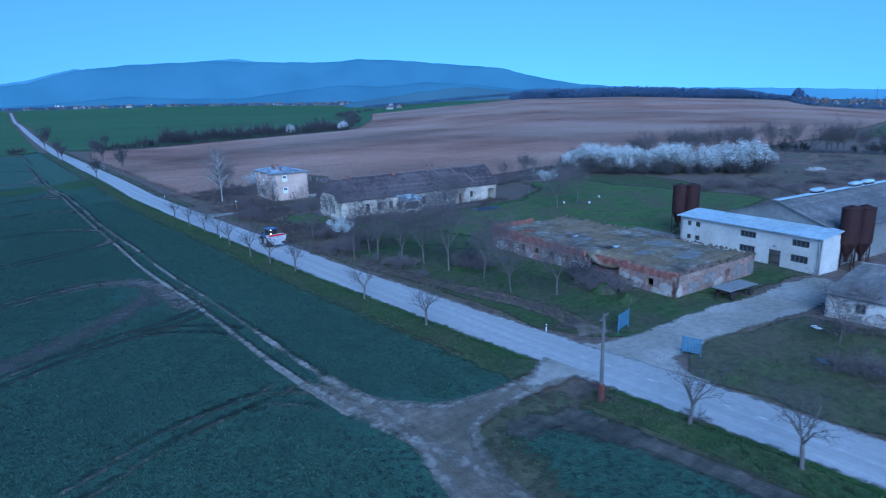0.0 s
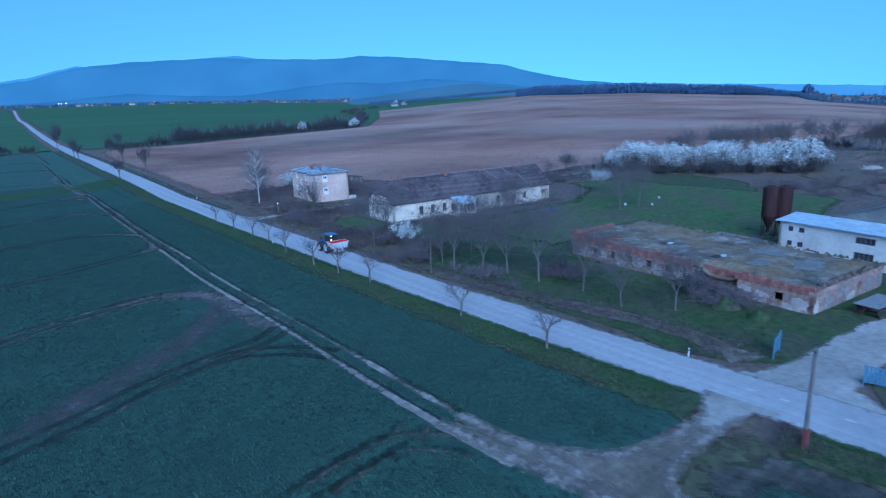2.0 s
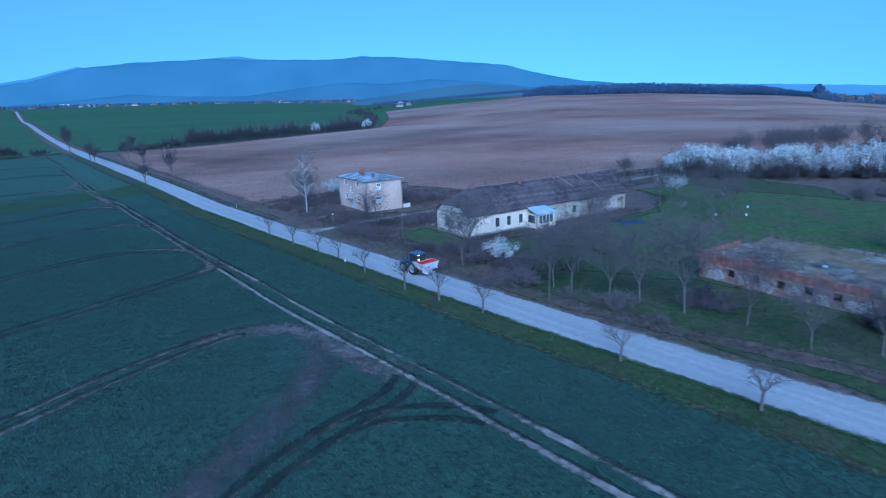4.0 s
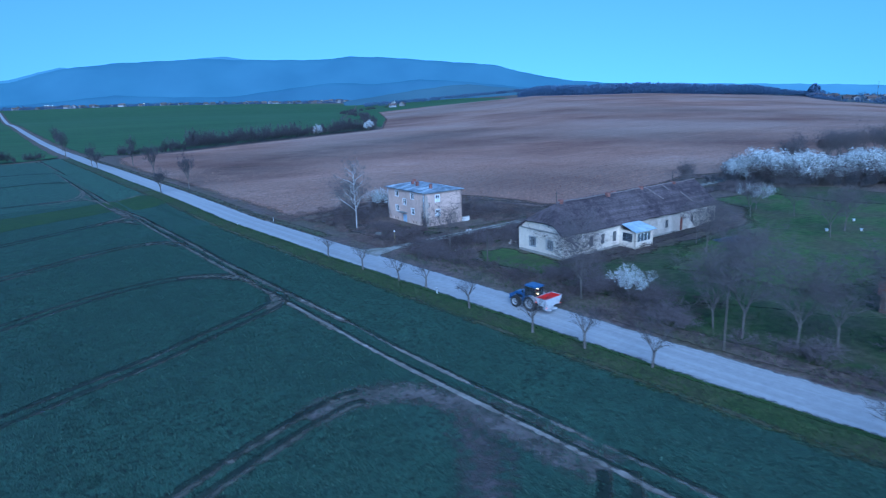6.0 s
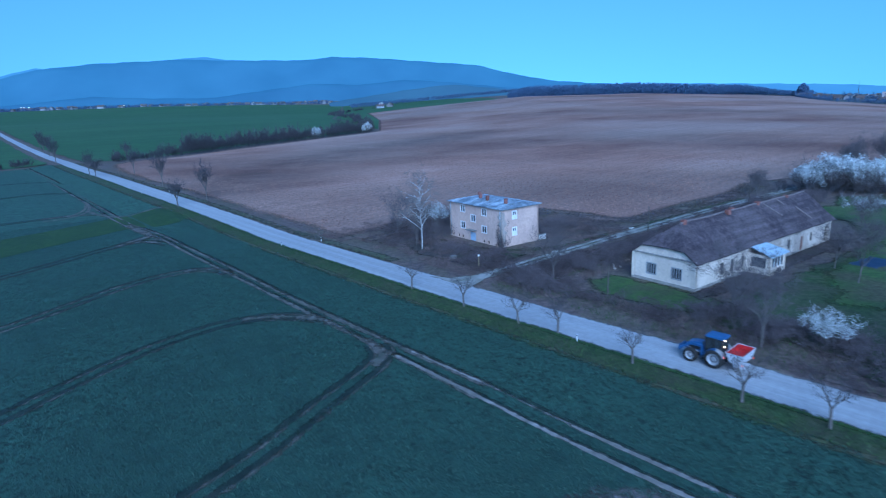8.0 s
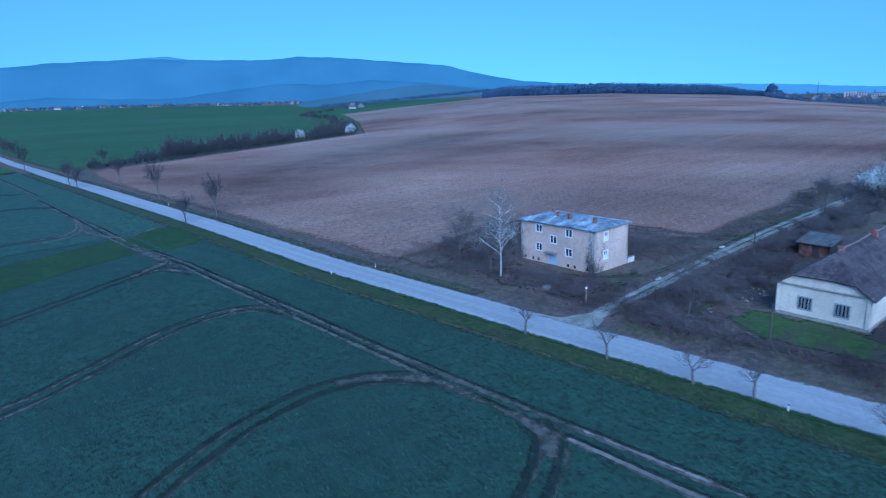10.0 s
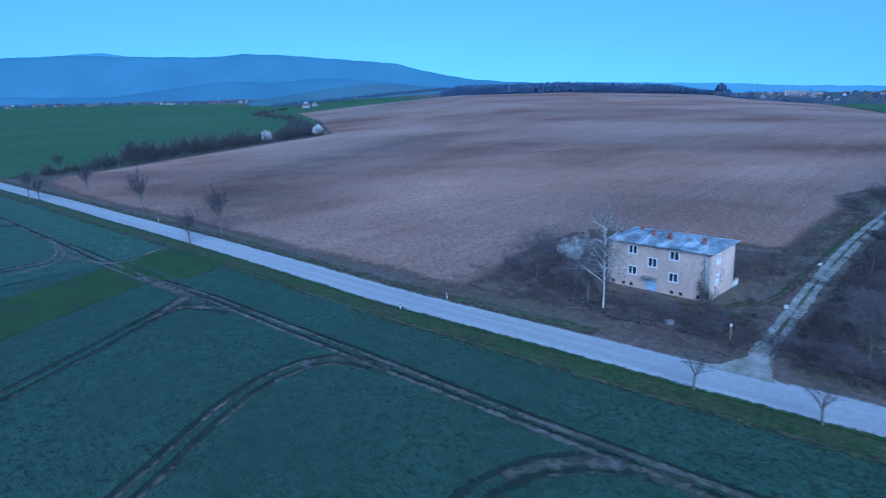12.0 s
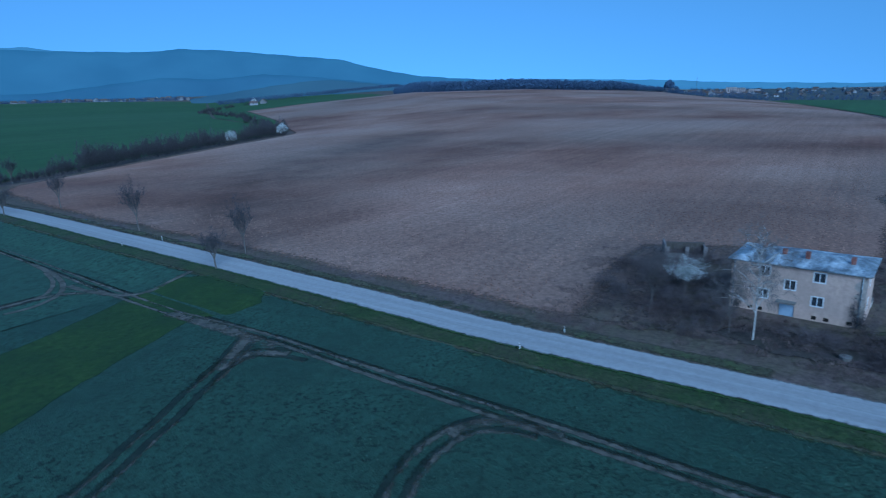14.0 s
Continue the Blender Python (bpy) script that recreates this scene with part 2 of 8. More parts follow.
# distance haze over the hills is painted in as a blue glow
def haze_glow_material(m, low, high, strength):
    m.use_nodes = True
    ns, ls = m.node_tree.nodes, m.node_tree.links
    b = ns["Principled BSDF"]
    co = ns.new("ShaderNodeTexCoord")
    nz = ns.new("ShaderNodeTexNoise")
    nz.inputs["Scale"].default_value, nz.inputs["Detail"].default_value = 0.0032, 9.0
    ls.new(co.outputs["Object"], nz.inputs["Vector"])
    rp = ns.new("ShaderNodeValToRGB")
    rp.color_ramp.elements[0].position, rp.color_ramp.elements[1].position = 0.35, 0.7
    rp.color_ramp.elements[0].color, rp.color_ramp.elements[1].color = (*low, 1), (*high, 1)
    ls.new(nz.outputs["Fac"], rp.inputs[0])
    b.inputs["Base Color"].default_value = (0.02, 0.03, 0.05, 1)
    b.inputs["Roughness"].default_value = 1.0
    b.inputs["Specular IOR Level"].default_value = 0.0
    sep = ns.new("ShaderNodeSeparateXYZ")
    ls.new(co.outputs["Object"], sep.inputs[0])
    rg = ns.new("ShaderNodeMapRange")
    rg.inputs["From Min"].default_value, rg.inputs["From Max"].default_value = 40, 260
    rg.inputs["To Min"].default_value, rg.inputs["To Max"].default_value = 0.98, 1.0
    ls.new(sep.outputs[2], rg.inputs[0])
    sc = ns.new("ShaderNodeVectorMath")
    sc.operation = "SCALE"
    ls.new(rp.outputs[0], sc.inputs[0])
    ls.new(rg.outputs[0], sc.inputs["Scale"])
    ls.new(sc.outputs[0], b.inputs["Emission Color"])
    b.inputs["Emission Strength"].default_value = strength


haze_glow_material(M_HAZE, (0.0052, 0.054, 0.143), (0.0074, 0.065, 0.166), 1.0)
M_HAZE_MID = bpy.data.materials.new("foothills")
haze_glow_material(M_HAZE_MID, (0.0042, 0.044, 0.120), (0.0062, 0.056, 0.146), 1.0)
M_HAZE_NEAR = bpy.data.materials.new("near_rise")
haze_glow_material(M_HAZE_NEAR, (0.0060, 0.036, 0.083), (0.0095, 0.050, 0.110), 1.0)
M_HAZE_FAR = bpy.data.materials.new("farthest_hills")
haze_glow_material(M_HAZE_FAR, (0.012, 0.085, 0.22), (0.014, 0.095, 0.24), 1.0)


SOFT = {}


def soft(m):
    """A copy of a ground material that frays out where the mesh's fade falls to nothing."""
    if m.name in SOFT:
        return SOFT[m.name]
    c = m.copy()
    ns, ls = c.node_tree.nodes, c.node_tree.links
    out = next(n for n in ns if n.type == "OUTPUT_MATERIAL")
    at = ns.new("ShaderNodeAttribute")
    at.attribute_name = "fade"
    co = ns.new("ShaderNodeTexCoord")
    nz = ns.new("ShaderNodeTexNoise")
    nz.inputs["Scale"].default_value, nz.inputs["Detail"].default_value = 1.6, 6.0
    ls.new(co.outputs["Object"], nz.inputs["Vector"])
    a = ns.new("ShaderNodeMath")
    a.operation = "MULTIPLY_ADD"
    a.inputs[1].default_value = 1.5
    ls.new(at.outputs["Fac"], a.inputs[0])
    ls.new(nz.outputs["Fac"], a.inputs[2])
    rg = ns.new("ShaderNodeMapRange")
    rg.inputs["From Min"].default_value, rg.inputs["From Max"].default_value = 0.85, 1.35
    ls.new(a.outputs[0], rg.inputs[0])
    tr = ns.new("ShaderNodeBsdfTransparent")
    mx = ns.new("ShaderNodeMixShader")
    ls.new(rg.outputs[0], mx.inputs[0])
    ls.new(tr.outputs[0], mx.inputs[1])
    ls.new(ns["Principled BSDF"].outputs[0], mx.inputs[2])
    ls.new(mx.outputs[0], out.inputs["Surface"])
    SOFT[m.name] = c
    return c


def set_fade(me, values):
    me.attributes.new("fade", "FLOAT", "POINT").data.foreach_set("value", values)


# ---- mesh helpers ----
class Buf:
    """Vertices and faces of one mesh."""

    def __init__(self):
        self.v, self.f = [], []

    def face(self, *pts):
        n = len(self.v)
        self.v += [tuple(p) for p in pts]
        self.f.append(tuple(range(n, n + len(pts))))

    def box(self, c, s, rz=0.0, m=None, taper=1.0, bevel=0.0):
        x, y, z = (a / 2 for a in s)
        r = m if m is not None else pose(c[0], c[1], c[2], 0, 0, rz)
        if bevel:
            b = min(bevel, x * 0.9, y * 0.9, z * 0.9)
            rings = [(x - b, y - b, -z), (x, y, -z + b), (x, y, z - b), (x - b, y - b, z)]
        else:
            b = 0
            rings = [(x, y, -z), (x * taper, y * taper, z)]
        n, k = len(self.v), 0
        for rx_, ry_, rz_ in rings:
            ct = min(b, rx_ * 0.6, ry_ * 0.6) if bevel else 0
            if bevel:
                pts = [(rx_ - ct, -ry_), (rx_, -ry_ + ct), (rx_, ry_ - ct), (rx_ - ct, ry_), (-rx_ + ct, ry_), (-rx_, ry_ - ct), (-rx_, -ry_ + ct), (-rx_ + ct, -ry_)]
            else:
                pts = [(rx_, -ry_), (rx_, ry_), (-rx_, ry_), (-rx_, -ry_)]
            k = len(pts)
            self.v += [tuple(r @ Vector((px_, py_, rz_))) for px_, py_ in pts]
        for i in range(len(rings) - 1):
            for j in range(k):
                a, b2 = n + i * k + j, n + i * k + (j + 1) % k
                self.f.append((a, b2, b2 + k, a + k))
        self.f.append(tuple(range(n + k - 1, n - 1, -1)))
        self.f.append(tuple(range(n + (len(rings) - 1) * k, n + len(rings) * k)))
        return self

    def tube(self, p0, p1, r0, r1, n=5, caps=False):
        p0, p1 = Vector(p0), Vector(p1)
        d = p1 - p0
        if d.length < 1e-6:
            return self
        d.normalize()
        a = d.cross(Vector((0, 0, 1)) if abs(d.z) < 0.9 else Vector((1, 0, 0))).normalized()
        b = d.cross(a)
        k = len(self.v)
        for p, r in ((p0, r0), (p1, r1)):
            for i in range(n):
                t = 2 * math.pi * i / n
                self.v.append(tuple(p + r * (math.cos(t) * a + math.sin(t) * b)))
        for i in range(n):
            j = (i + 1) % n
            self.f.append((k + i, k + j, k + n + j, k + n + i))
        if caps:
            self.f.append(tuple(k + i for i in reversed(range(n))))
            self.f.append(tuple(k + n + i for i in range(n)))
        return self

    def lathe(self, c, axis, prof, n=20):
        """Turn the profile of (along, radius) round an axis through c."""
        c, d = Vector(c), Vector(axis).normalized()
        a = d.cross(Vector((0, 0, 1)) if abs(d.z) < 0.9 else Vector((1, 0, 0))).normalized()
        b = d.cross(a)
        k = len(self.v)
        for h, r in prof:
            for i in range(n):
                t = 2 * math.pi * i / n
                self.v.append(tuple(c + d * h + r * (math.cos(t) * a + math.sin(t) * b)))
        for s in range(len(prof) - 1):
            for i in range(n):
                j = (i + 1) % n
                self.f.append((k + s * n + i, k + s * n + j, k + (s + 1) * n + j, k + (s + 1) * n + i))
        return self

    def prism(self, outline, axis_from, axis_to):
        """Extrude a closed outline of (u, v) points from one function of place to another."""
        k, n = len(self.v), len(outline)
        self.v += [tuple(axis_from(u, v)) for u, v in outline] + [tuple(axis_to(u, v)) for u, v in outline]
        for i in range(n):
            j = (i + 1) % n
            self.f.append((k + i, k + j, k + n + j, k + n + i))
        self.f.append(tuple(k + i for i in reversed(range(n))))
        self.f.append(tuple(k + n + i for i in range(n)))
        return self


def mesh_of(name, buf, material, smooth=False):
    me = bpy.data.meshes.new(name)
    me.from_pydata(buf.v, [], buf.f)
    me.materials.append(material)
    if smooth:
        me.polygons.foreach_set("use_smooth", [True] * len(me.polygons))
    me.update()
    return me


def part(name, buf, material, parent=None, label="", smooth=False, at=None):
    ob = new(name, mesh_of(name, buf, material, smooth))
    if parent is not None:
        ob.parent = parent
    if at is not None:
        ob.matrix_basis = at
    if label:
        tagged(ob, label=label)
    return ob


def thing(name, m, label, category, group="", kind=""):
    ob = new(name)
    ob.matrix_basis = m
    return tagged(ob, label, category, group, kind)


def structure(name, buf, material, label, category, smooth=False, kind="structure"):
    return tagged(part(name, buf, material, smooth=smooth), label, category, kind=kind)


def big_mesh(name, verts, quads, material):
    """One mesh out of numpy arrays of vertices and of quads or triangles."""
    me = bpy.data.meshes.new(name)
    k = quads.shape[1]
    me.vertices.add(len(verts))
    me.vertices.foreach_set("co", verts.astype(np.float32).ravel())
    me.loops.add(quads.size)
    me.loops.foreach_set("vertex_index", quads.astype(np.int32).ravel())
    me.polygons.add(len(quads))
    me.polygons.foreach_set("loop_start", np.arange(0, quads.size, k, dtype=np.int32))
    me.update(calc_edges=True)
    me.materials.append(material)
    return new(name, me)


# ---- terrain ----
AZ = [-180, -60, 0, 15, 25, 30, 35, 46, 56, 64, 70, 76, 90, 150, 180]
RING_2 = [0, 5, 12, 12, 7, 5, 12, 27, 24, 14, 4, -12, -18, 0, 0]
RING_3 = [0, 20, 46, 45, 36, 34, 38, 42, 30, 12, 0, -9, -24, 0, 0]


def smooth_step(t):
    t = min(1.0, max(0.0, t))
    return t * t * (3 - 2 * t)


def terrain(x, y):
    r = math.hypot(x, y)
    az = math.degrees(math.atan2(x, y))
    z2, z3 = np.interp(az, AZ, RING_2), np.interp(az, AZ, RING_3)
    start = np.interp(az, [-5, 0, 30, 42], [250, 450, 430, 250])
    z = z2 * smooth_step((r - start) / (1300 - start))
    if r > 1300:
        z += (z3 - z2) * smooth_step((r - 1300) / 1100)
    if r > 2400:
        z += (r - 2400) * 0.012 * (1 if az < 60 else -1.5 if 0 < az < 140 else 0)
    # the road climbs gently, and the crop lies a little below it
    rise = np.interp(y, [180, 235, 280, 330, 420, 600], [0, 1.1, 1.5, 2.0, 1.6, 0])
    z += rise * (0.4 + 0.6 * smooth_step((x - 20) / 9)) * (1 - smooth_step((x - 44) / 60)) * smooth_step((x + 120) / 60)
    z -= 0.35 * smooth_step((28.5 - x) / 8) * smooth_step((y - 45) / 30) * (1 - smooth_step((y - 260) / 80))
    return float(z) + 0.12 * math.sin(x * 0.05) * math.cos(y * 0.043)


def ragged(poly, step, amp, seed=1):
    """A closed outline cut into short steps, with an uneven edge."""
    rnd, out = random.Random(seed), []
    for (x0, y0), (x1, y1) in zip(poly, poly[1:] + poly[:1]):
        n = max(1, int(math.hypot(x1 - x0, y1 - y0) / step))
        for i in range(n):
            t = i / n
            out.append((x0 + (x1 - x0) * t + rnd.uniform(-amp, amp), y0 + (y1 - y0) * t + rnd.uniform(-amp, amp)))
    return out


def patch(name, poly, material, label, category, lift=0.03, cell=20.0, kind="structure", edge=0.0, cell_x=None):
    """A sheet that lies on the terrain inside an outline; its edge may fray out over some metres."""
    bm = bmesh.new()
    inner = bm.faces.new([bm.verts.new((x, y, 0)) for x, y in poly])
    lay = bm.verts.layers.float.new("fade")
    for v in bm.verts:
        v[lay] = 1.0
    if edge:
        outer = set(bm.verts)
        inner.normal_update()
        bmesh.ops.inset_region(bm, faces=[inner], thickness=edge, use_boundary=True, use_even_offset=False)
        for v in bm.verts:
            v[lay] = 0.0 if v in outer else 1.0
    xs, ys = [p[0] for p in poly], [p[1] for p in poly]
    for lo, hi, no, gap in ((min(xs), max(xs), (1, 0, 0), cell_x or cell), (min(ys), max(ys), (0, 1, 0), cell)):
        c = hi - gap
        while c > lo:
            bmesh.ops.bisect_plane(bm, geom=bm.verts[:] + bm.edges[:] + bm.faces[:], plane_co=(c, c, 0), plane_no=no)
            c -= gap if c > -40 else 4 * gap
    bmesh.ops.triangulate(bm, faces=bm.faces[:])
    for v in bm.verts:
        v.co.z = terrain(v.co.x, v.co.y) + lift + 0.0007 * max(0, math.hypot(v.co.x, v.co.y) - 120)
    bmesh.ops.recalc_face_normals(bm, faces=bm.faces[:])
    me = bpy.data.meshes.new(name)
    bm.to_mesh(me)
    bm.free()
    if sum(p.normal.z for p in me.polygons) < 0:
        me.flip_normals()
    me.materials.append(soft(material) if edge else material)
    return tagged(new(name, me), label, category, kind=kind)


def ribbon(name, line, width, material, label, category, lift=0.05, wobble=0.0, step=3.0, seed=1, crown=0.0, fray=True, shift=0.0, profile=(0.0, 1.0, 1.0, 1.0, 0.0), broad=None, gaps=0.0):
    """A strip along a polyline of (x, y), smoothed, that lies on the terrain."""
    rnd = random.Random(seed)
    pts = curve_points(line, step)
    rows = []
    for i, p in enumerate(pts):
        a, b = pts[max(0, i - 1)], pts[min(len(pts) - 1, i + 1)]
        d = Vector((b[0] - a[0], b[1] - a[1])).normalized()
        nx, ny = -d.y, d.x
        w = width / 2 * (1.35 if fray else 1.0) * (broad(p[1]) if broad else 1.0)
        row = []
        for s in ((-1, -0.55, 0, 0.55, 1) if fray else (-1, -0.5, 0, 0.5, 1)):
            q = s * (w + (rnd.uniform(-wobble, wobble) if abs(s) == 1 else 0))
            x, y = p[0] + nx * (q + shift), p[1] + ny * (q + shift)
            row.append((x, y, terrain(x, y) + lift + crown * (1 - s * s) + 0.0007 * max(0, math.hypot(x, y) - 120)))
        rows.append(row)
    buf = Buf()
    for row in rows:
        buf.v += row
    for i in range(len(rows) - 1):
        for j in range(4):
            a = i * 5 + j
            buf.f.append((a, a + 5, a + 6, a + 1))
    me = mesh_of(name, buf, soft(material) if fray else material)
    if fray:
        ends = len(rows) - 1
        level = [1.0]
        for _ in rows:
            level.append(min(1.0, max(1 - gaps, level[-1] + rnd.uniform(-gaps, gaps) * 0.6)))
        set_fade(me, [0.0 if i in (0, ends) else profile[j] * level[i] for i in range(len(rows)) for j in range(5)])
    if me.polygons[0].normal.z < 0:
        me.flip_normals()
    return tagged(new(name, me), label, category, kind="structure")


def curve_points(line, step):
    """Points along a smooth curve through the line's points."""
    full = [line[0]]
    for p, q in zip(line, line[1:]):
        k = max(1, int(math.hypot(q[0] - p[0], q[1] - p[1]) / 14))
        full += [(p[0] + (q[0] - p[0]) * i / k, p[1] + (q[1] - p[1]) * i / k) for i in range(1, k + 1)]
    line, out = full, []
    n = len(line)
    for i in range(n - 1):
        p0, p1, p2, p3 = line[max(0, i - 1)], line[i], line[i + 1], line[min(n - 1, i + 2)]
        k = max(1, int(math.hypot(p2[0] - p1[0], p2[1] - p1[1]) / step))
        for j in range(k):
            t = j / k
            out.append(tuple(0.5 * (2 * b + (c - a) * t + (2 * a - 5 * b + 4 * c - d) * t * t + (3 * b - a - 3 * c + d) * t ** 3)
                             for a, b, c, d in zip(p0, p1, p2, p3)))
    out.append(line[-1])
    return out


# ---- ground and fields ----
def axis_steps(near, far):
    out, v, s = [0.0], 0.0, near
    while v < far:
        v += s
        out.append(v)
        if v > 300:
            s *= 1.12
    return [-q for q in out[:0:-1]] + out


gx, gy = axis_steps(12.0, 4700), axis_steps(12.0, 4700)
g_verts = np.array([(x, y, terrain(x, y) - (0.5 if x < 27 and -130 < y < 410 else 0.04)) for y in gy for x in gx])
nx_ = len(gx)
g_idx = np.array([(j * nx_ + i, j * nx_ + i + 1, (j + 1) * nx_ + i + 1, (j + 1) * nx_ + i) for j in range(len(gy) - 1) for i in range(nx_ - 1)])
ground = tagged(big_mesh("ground", g_verts, g_idx, M_SCRUB), "rough scrubby ground of dry weeds and thin grass", "ground", kind="structure")
ground.data.polygons.foreach_set("use_smooth", [True] * len(ground.data.polygons))

ROAD = [(46, -140), (41.7, -40), (40.0, 0), (39.4, 15), (37.9, 40), (37.2, 58), (36.5, 75), (36.1, 97), (35.5, 118), (35.1, 135), (35.0, 165), (35.2, 182), (35.7, 200), (35.9, 220), (35.9, 250), (35.9, 280), (36.3, 305), (36.9, 340), (38.8, 400), (41, 450), (47.5, 590), (57, 870), (78, 1400), (105, 2000)]


def road_x(y):
    return float(np.interp(y, [p[1] for p in ROAD], [p[0] for p in ROAD]))


def edge_line(y0, y1, off, step=12.0):
    n = max(2, int(abs(y1 - y0) / step))
    return [(road_x(y0 + (y1 - y0) * i / n) + off, y0 + (y1 - y0) * i / n) for i in range(n + 1)]


patch("field_1", ragged([(-400, 35), (-400, -150), (40, -150)] + edge_line(-140, 22, -5.8)[1:] + [(31.2, 25.5), (27.5, 27.2), (24.5, 27.0), (22.4, 29.5), (20.2, 37.4), (21.6, 35.4), (23.2, 32.9), (25.8, 31.4), (29.0, 31.2), (31.8, 31.4), (32.6, 34.5)] + edge_line(38, 236, -5.8) + [(-400, 236)], 4, 0.25),
      M_CROP, "wide field of low dark green winter crop", "crop field", lift=0.03, cell=12, cell_x=3.0)
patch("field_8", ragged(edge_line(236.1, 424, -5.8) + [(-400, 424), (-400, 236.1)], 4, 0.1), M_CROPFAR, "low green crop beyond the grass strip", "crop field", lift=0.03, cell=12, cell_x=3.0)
patch("field_2", ragged([(-900, 436)] + edge_line(436, 2200, -7, 60) + [(-900, 2200)], 15, 1.0), M_FARGREEN, "distant green field beside the road", "field", lift=0.05, cell=60)
patch("field_3", ragged(edge_line(424, 2200, 8, 60) + [(500, 2250), (900, 2150), (1000, 1700), (760, 1330), (480, 900), (395, 700), (312, 545), (225, 508), (145, 474), (88, 444), (64, 426)], 15, 1.0),
      M_FARGREEN, "distant bright green field behind a hedgerow", "field", lift=0.05, cell=60)
patch("field_7", ragged([(1206, 478), (1170, 468), (1012, 393), (918, 338), (957, 310), (1064, 293), (1170, 262), (1158, 200), (1124, 120), (1102, 0), (1122, -300), (2300, -400), (2250, 250), (2100, 700), (1800, 800), (1350, 560)], 15, 1.0), M_VILLANDHAZE, "haze-dulled gardens and rough land round the village", "land", lift=0.055, cell=60)
patch("field_6", ragged([(322, 552), (399, 698), (485, 898), (765, 1328), (1005, 1698), (1250, 1500), (1100, 1150), (905, 935), (762, 1050), (645, 1046), (446, 724)], 15, 1.0), M_FARGREEN, "narrow green field behind the crest", "field", lift=0.05, cell=60)
soil_far = [(1290 * math.sin(radians(a)), 1290 * math.cos(radians(a))) for a in range(36, 70, 3)]
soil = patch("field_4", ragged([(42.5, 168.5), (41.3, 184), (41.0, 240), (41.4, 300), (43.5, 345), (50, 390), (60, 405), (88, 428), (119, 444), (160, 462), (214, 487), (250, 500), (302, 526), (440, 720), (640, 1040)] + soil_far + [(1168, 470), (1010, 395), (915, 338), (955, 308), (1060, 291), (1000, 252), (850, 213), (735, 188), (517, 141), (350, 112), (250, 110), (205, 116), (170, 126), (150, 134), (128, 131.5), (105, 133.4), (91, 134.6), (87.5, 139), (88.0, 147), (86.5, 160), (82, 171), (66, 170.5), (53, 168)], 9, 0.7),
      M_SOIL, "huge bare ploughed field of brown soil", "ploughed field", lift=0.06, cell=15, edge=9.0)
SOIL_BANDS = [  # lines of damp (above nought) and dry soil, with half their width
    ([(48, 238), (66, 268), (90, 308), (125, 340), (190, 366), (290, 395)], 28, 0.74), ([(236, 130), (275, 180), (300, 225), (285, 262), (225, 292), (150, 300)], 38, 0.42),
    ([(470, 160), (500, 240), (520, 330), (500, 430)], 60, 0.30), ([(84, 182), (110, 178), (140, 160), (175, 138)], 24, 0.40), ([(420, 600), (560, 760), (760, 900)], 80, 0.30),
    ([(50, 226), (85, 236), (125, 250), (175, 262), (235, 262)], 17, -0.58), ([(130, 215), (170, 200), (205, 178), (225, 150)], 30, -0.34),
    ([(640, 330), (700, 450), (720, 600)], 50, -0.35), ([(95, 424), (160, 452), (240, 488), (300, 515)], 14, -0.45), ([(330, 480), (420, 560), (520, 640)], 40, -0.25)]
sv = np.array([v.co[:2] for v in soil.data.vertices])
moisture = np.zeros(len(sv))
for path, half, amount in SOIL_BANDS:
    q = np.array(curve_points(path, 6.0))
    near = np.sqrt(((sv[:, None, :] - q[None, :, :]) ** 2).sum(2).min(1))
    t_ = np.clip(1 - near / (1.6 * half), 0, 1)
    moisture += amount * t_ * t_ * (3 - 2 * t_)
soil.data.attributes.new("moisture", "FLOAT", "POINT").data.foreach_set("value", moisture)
patch("stubble", ragged([(44, 157), (54, 163), (70, 165), (82, 156), (88, 150), (88, 165), (83, 172), (66, 171), (44, 168)], 2, 0.6), M_STUBBLE, "rough weedy ground behind the house", "fallow", lift=0.04, cell=6, edge=5.0)
ribbon("field_edge", [(43.5, 167), (53, 168), (66, 170.8), (81, 171.4), (86.2, 161), (87.8, 149), (90.5, 136.4), (105, 134), (128, 132.5), (150, 134)], 8.0, M_STUBBLE, "weedy edge of the ploughed soil", "soil", lift=0.075, wobble=1.6, step=2.0, gaps=0.4, seed=61, profile=(0.0, 0.4, 0.7, 0.4, 0.0))
patch("field_5", ragged([(1062, 289), (1002, 250), (852, 211), (735, 186), (517, 139), (352, 108), (330, 80), (340, -300), (1120, -300), (1100, 0), (1122, 120), (1155, 200), (1165, 262)], 15, 1.0), M_FARGREEN, "green field beyond the ploughed slope", "field", lift=0.05, cell=60)
patch("lawn", ragged([(62, 70), (60, 92), (75, 98.5), (96, 97), (111, 105), (118, 117), (128, 113.5), (138, 109), (134, 95), (136, 82), (136, 71), (138, 62), (135, 54), (110, 50), (97, 50), (80, 47), (76, 68)], 3, 0.8), M_LAWN, "bright spring grass of the old orchard", "grass", cell=15, edge=6.0)
patch("lawn", ragged([(41.2, 38), (42.3, 33.5), (46, 29.6), (52, 29.2), (66, 27.6), (63, 34), (60, 66), (52, 82), (42.5, 84), (41.6, 60)], 3, 0.6), M_ROUGH, "rough grass between the road and the ruin", "grass", cell=15, edge=1.2)
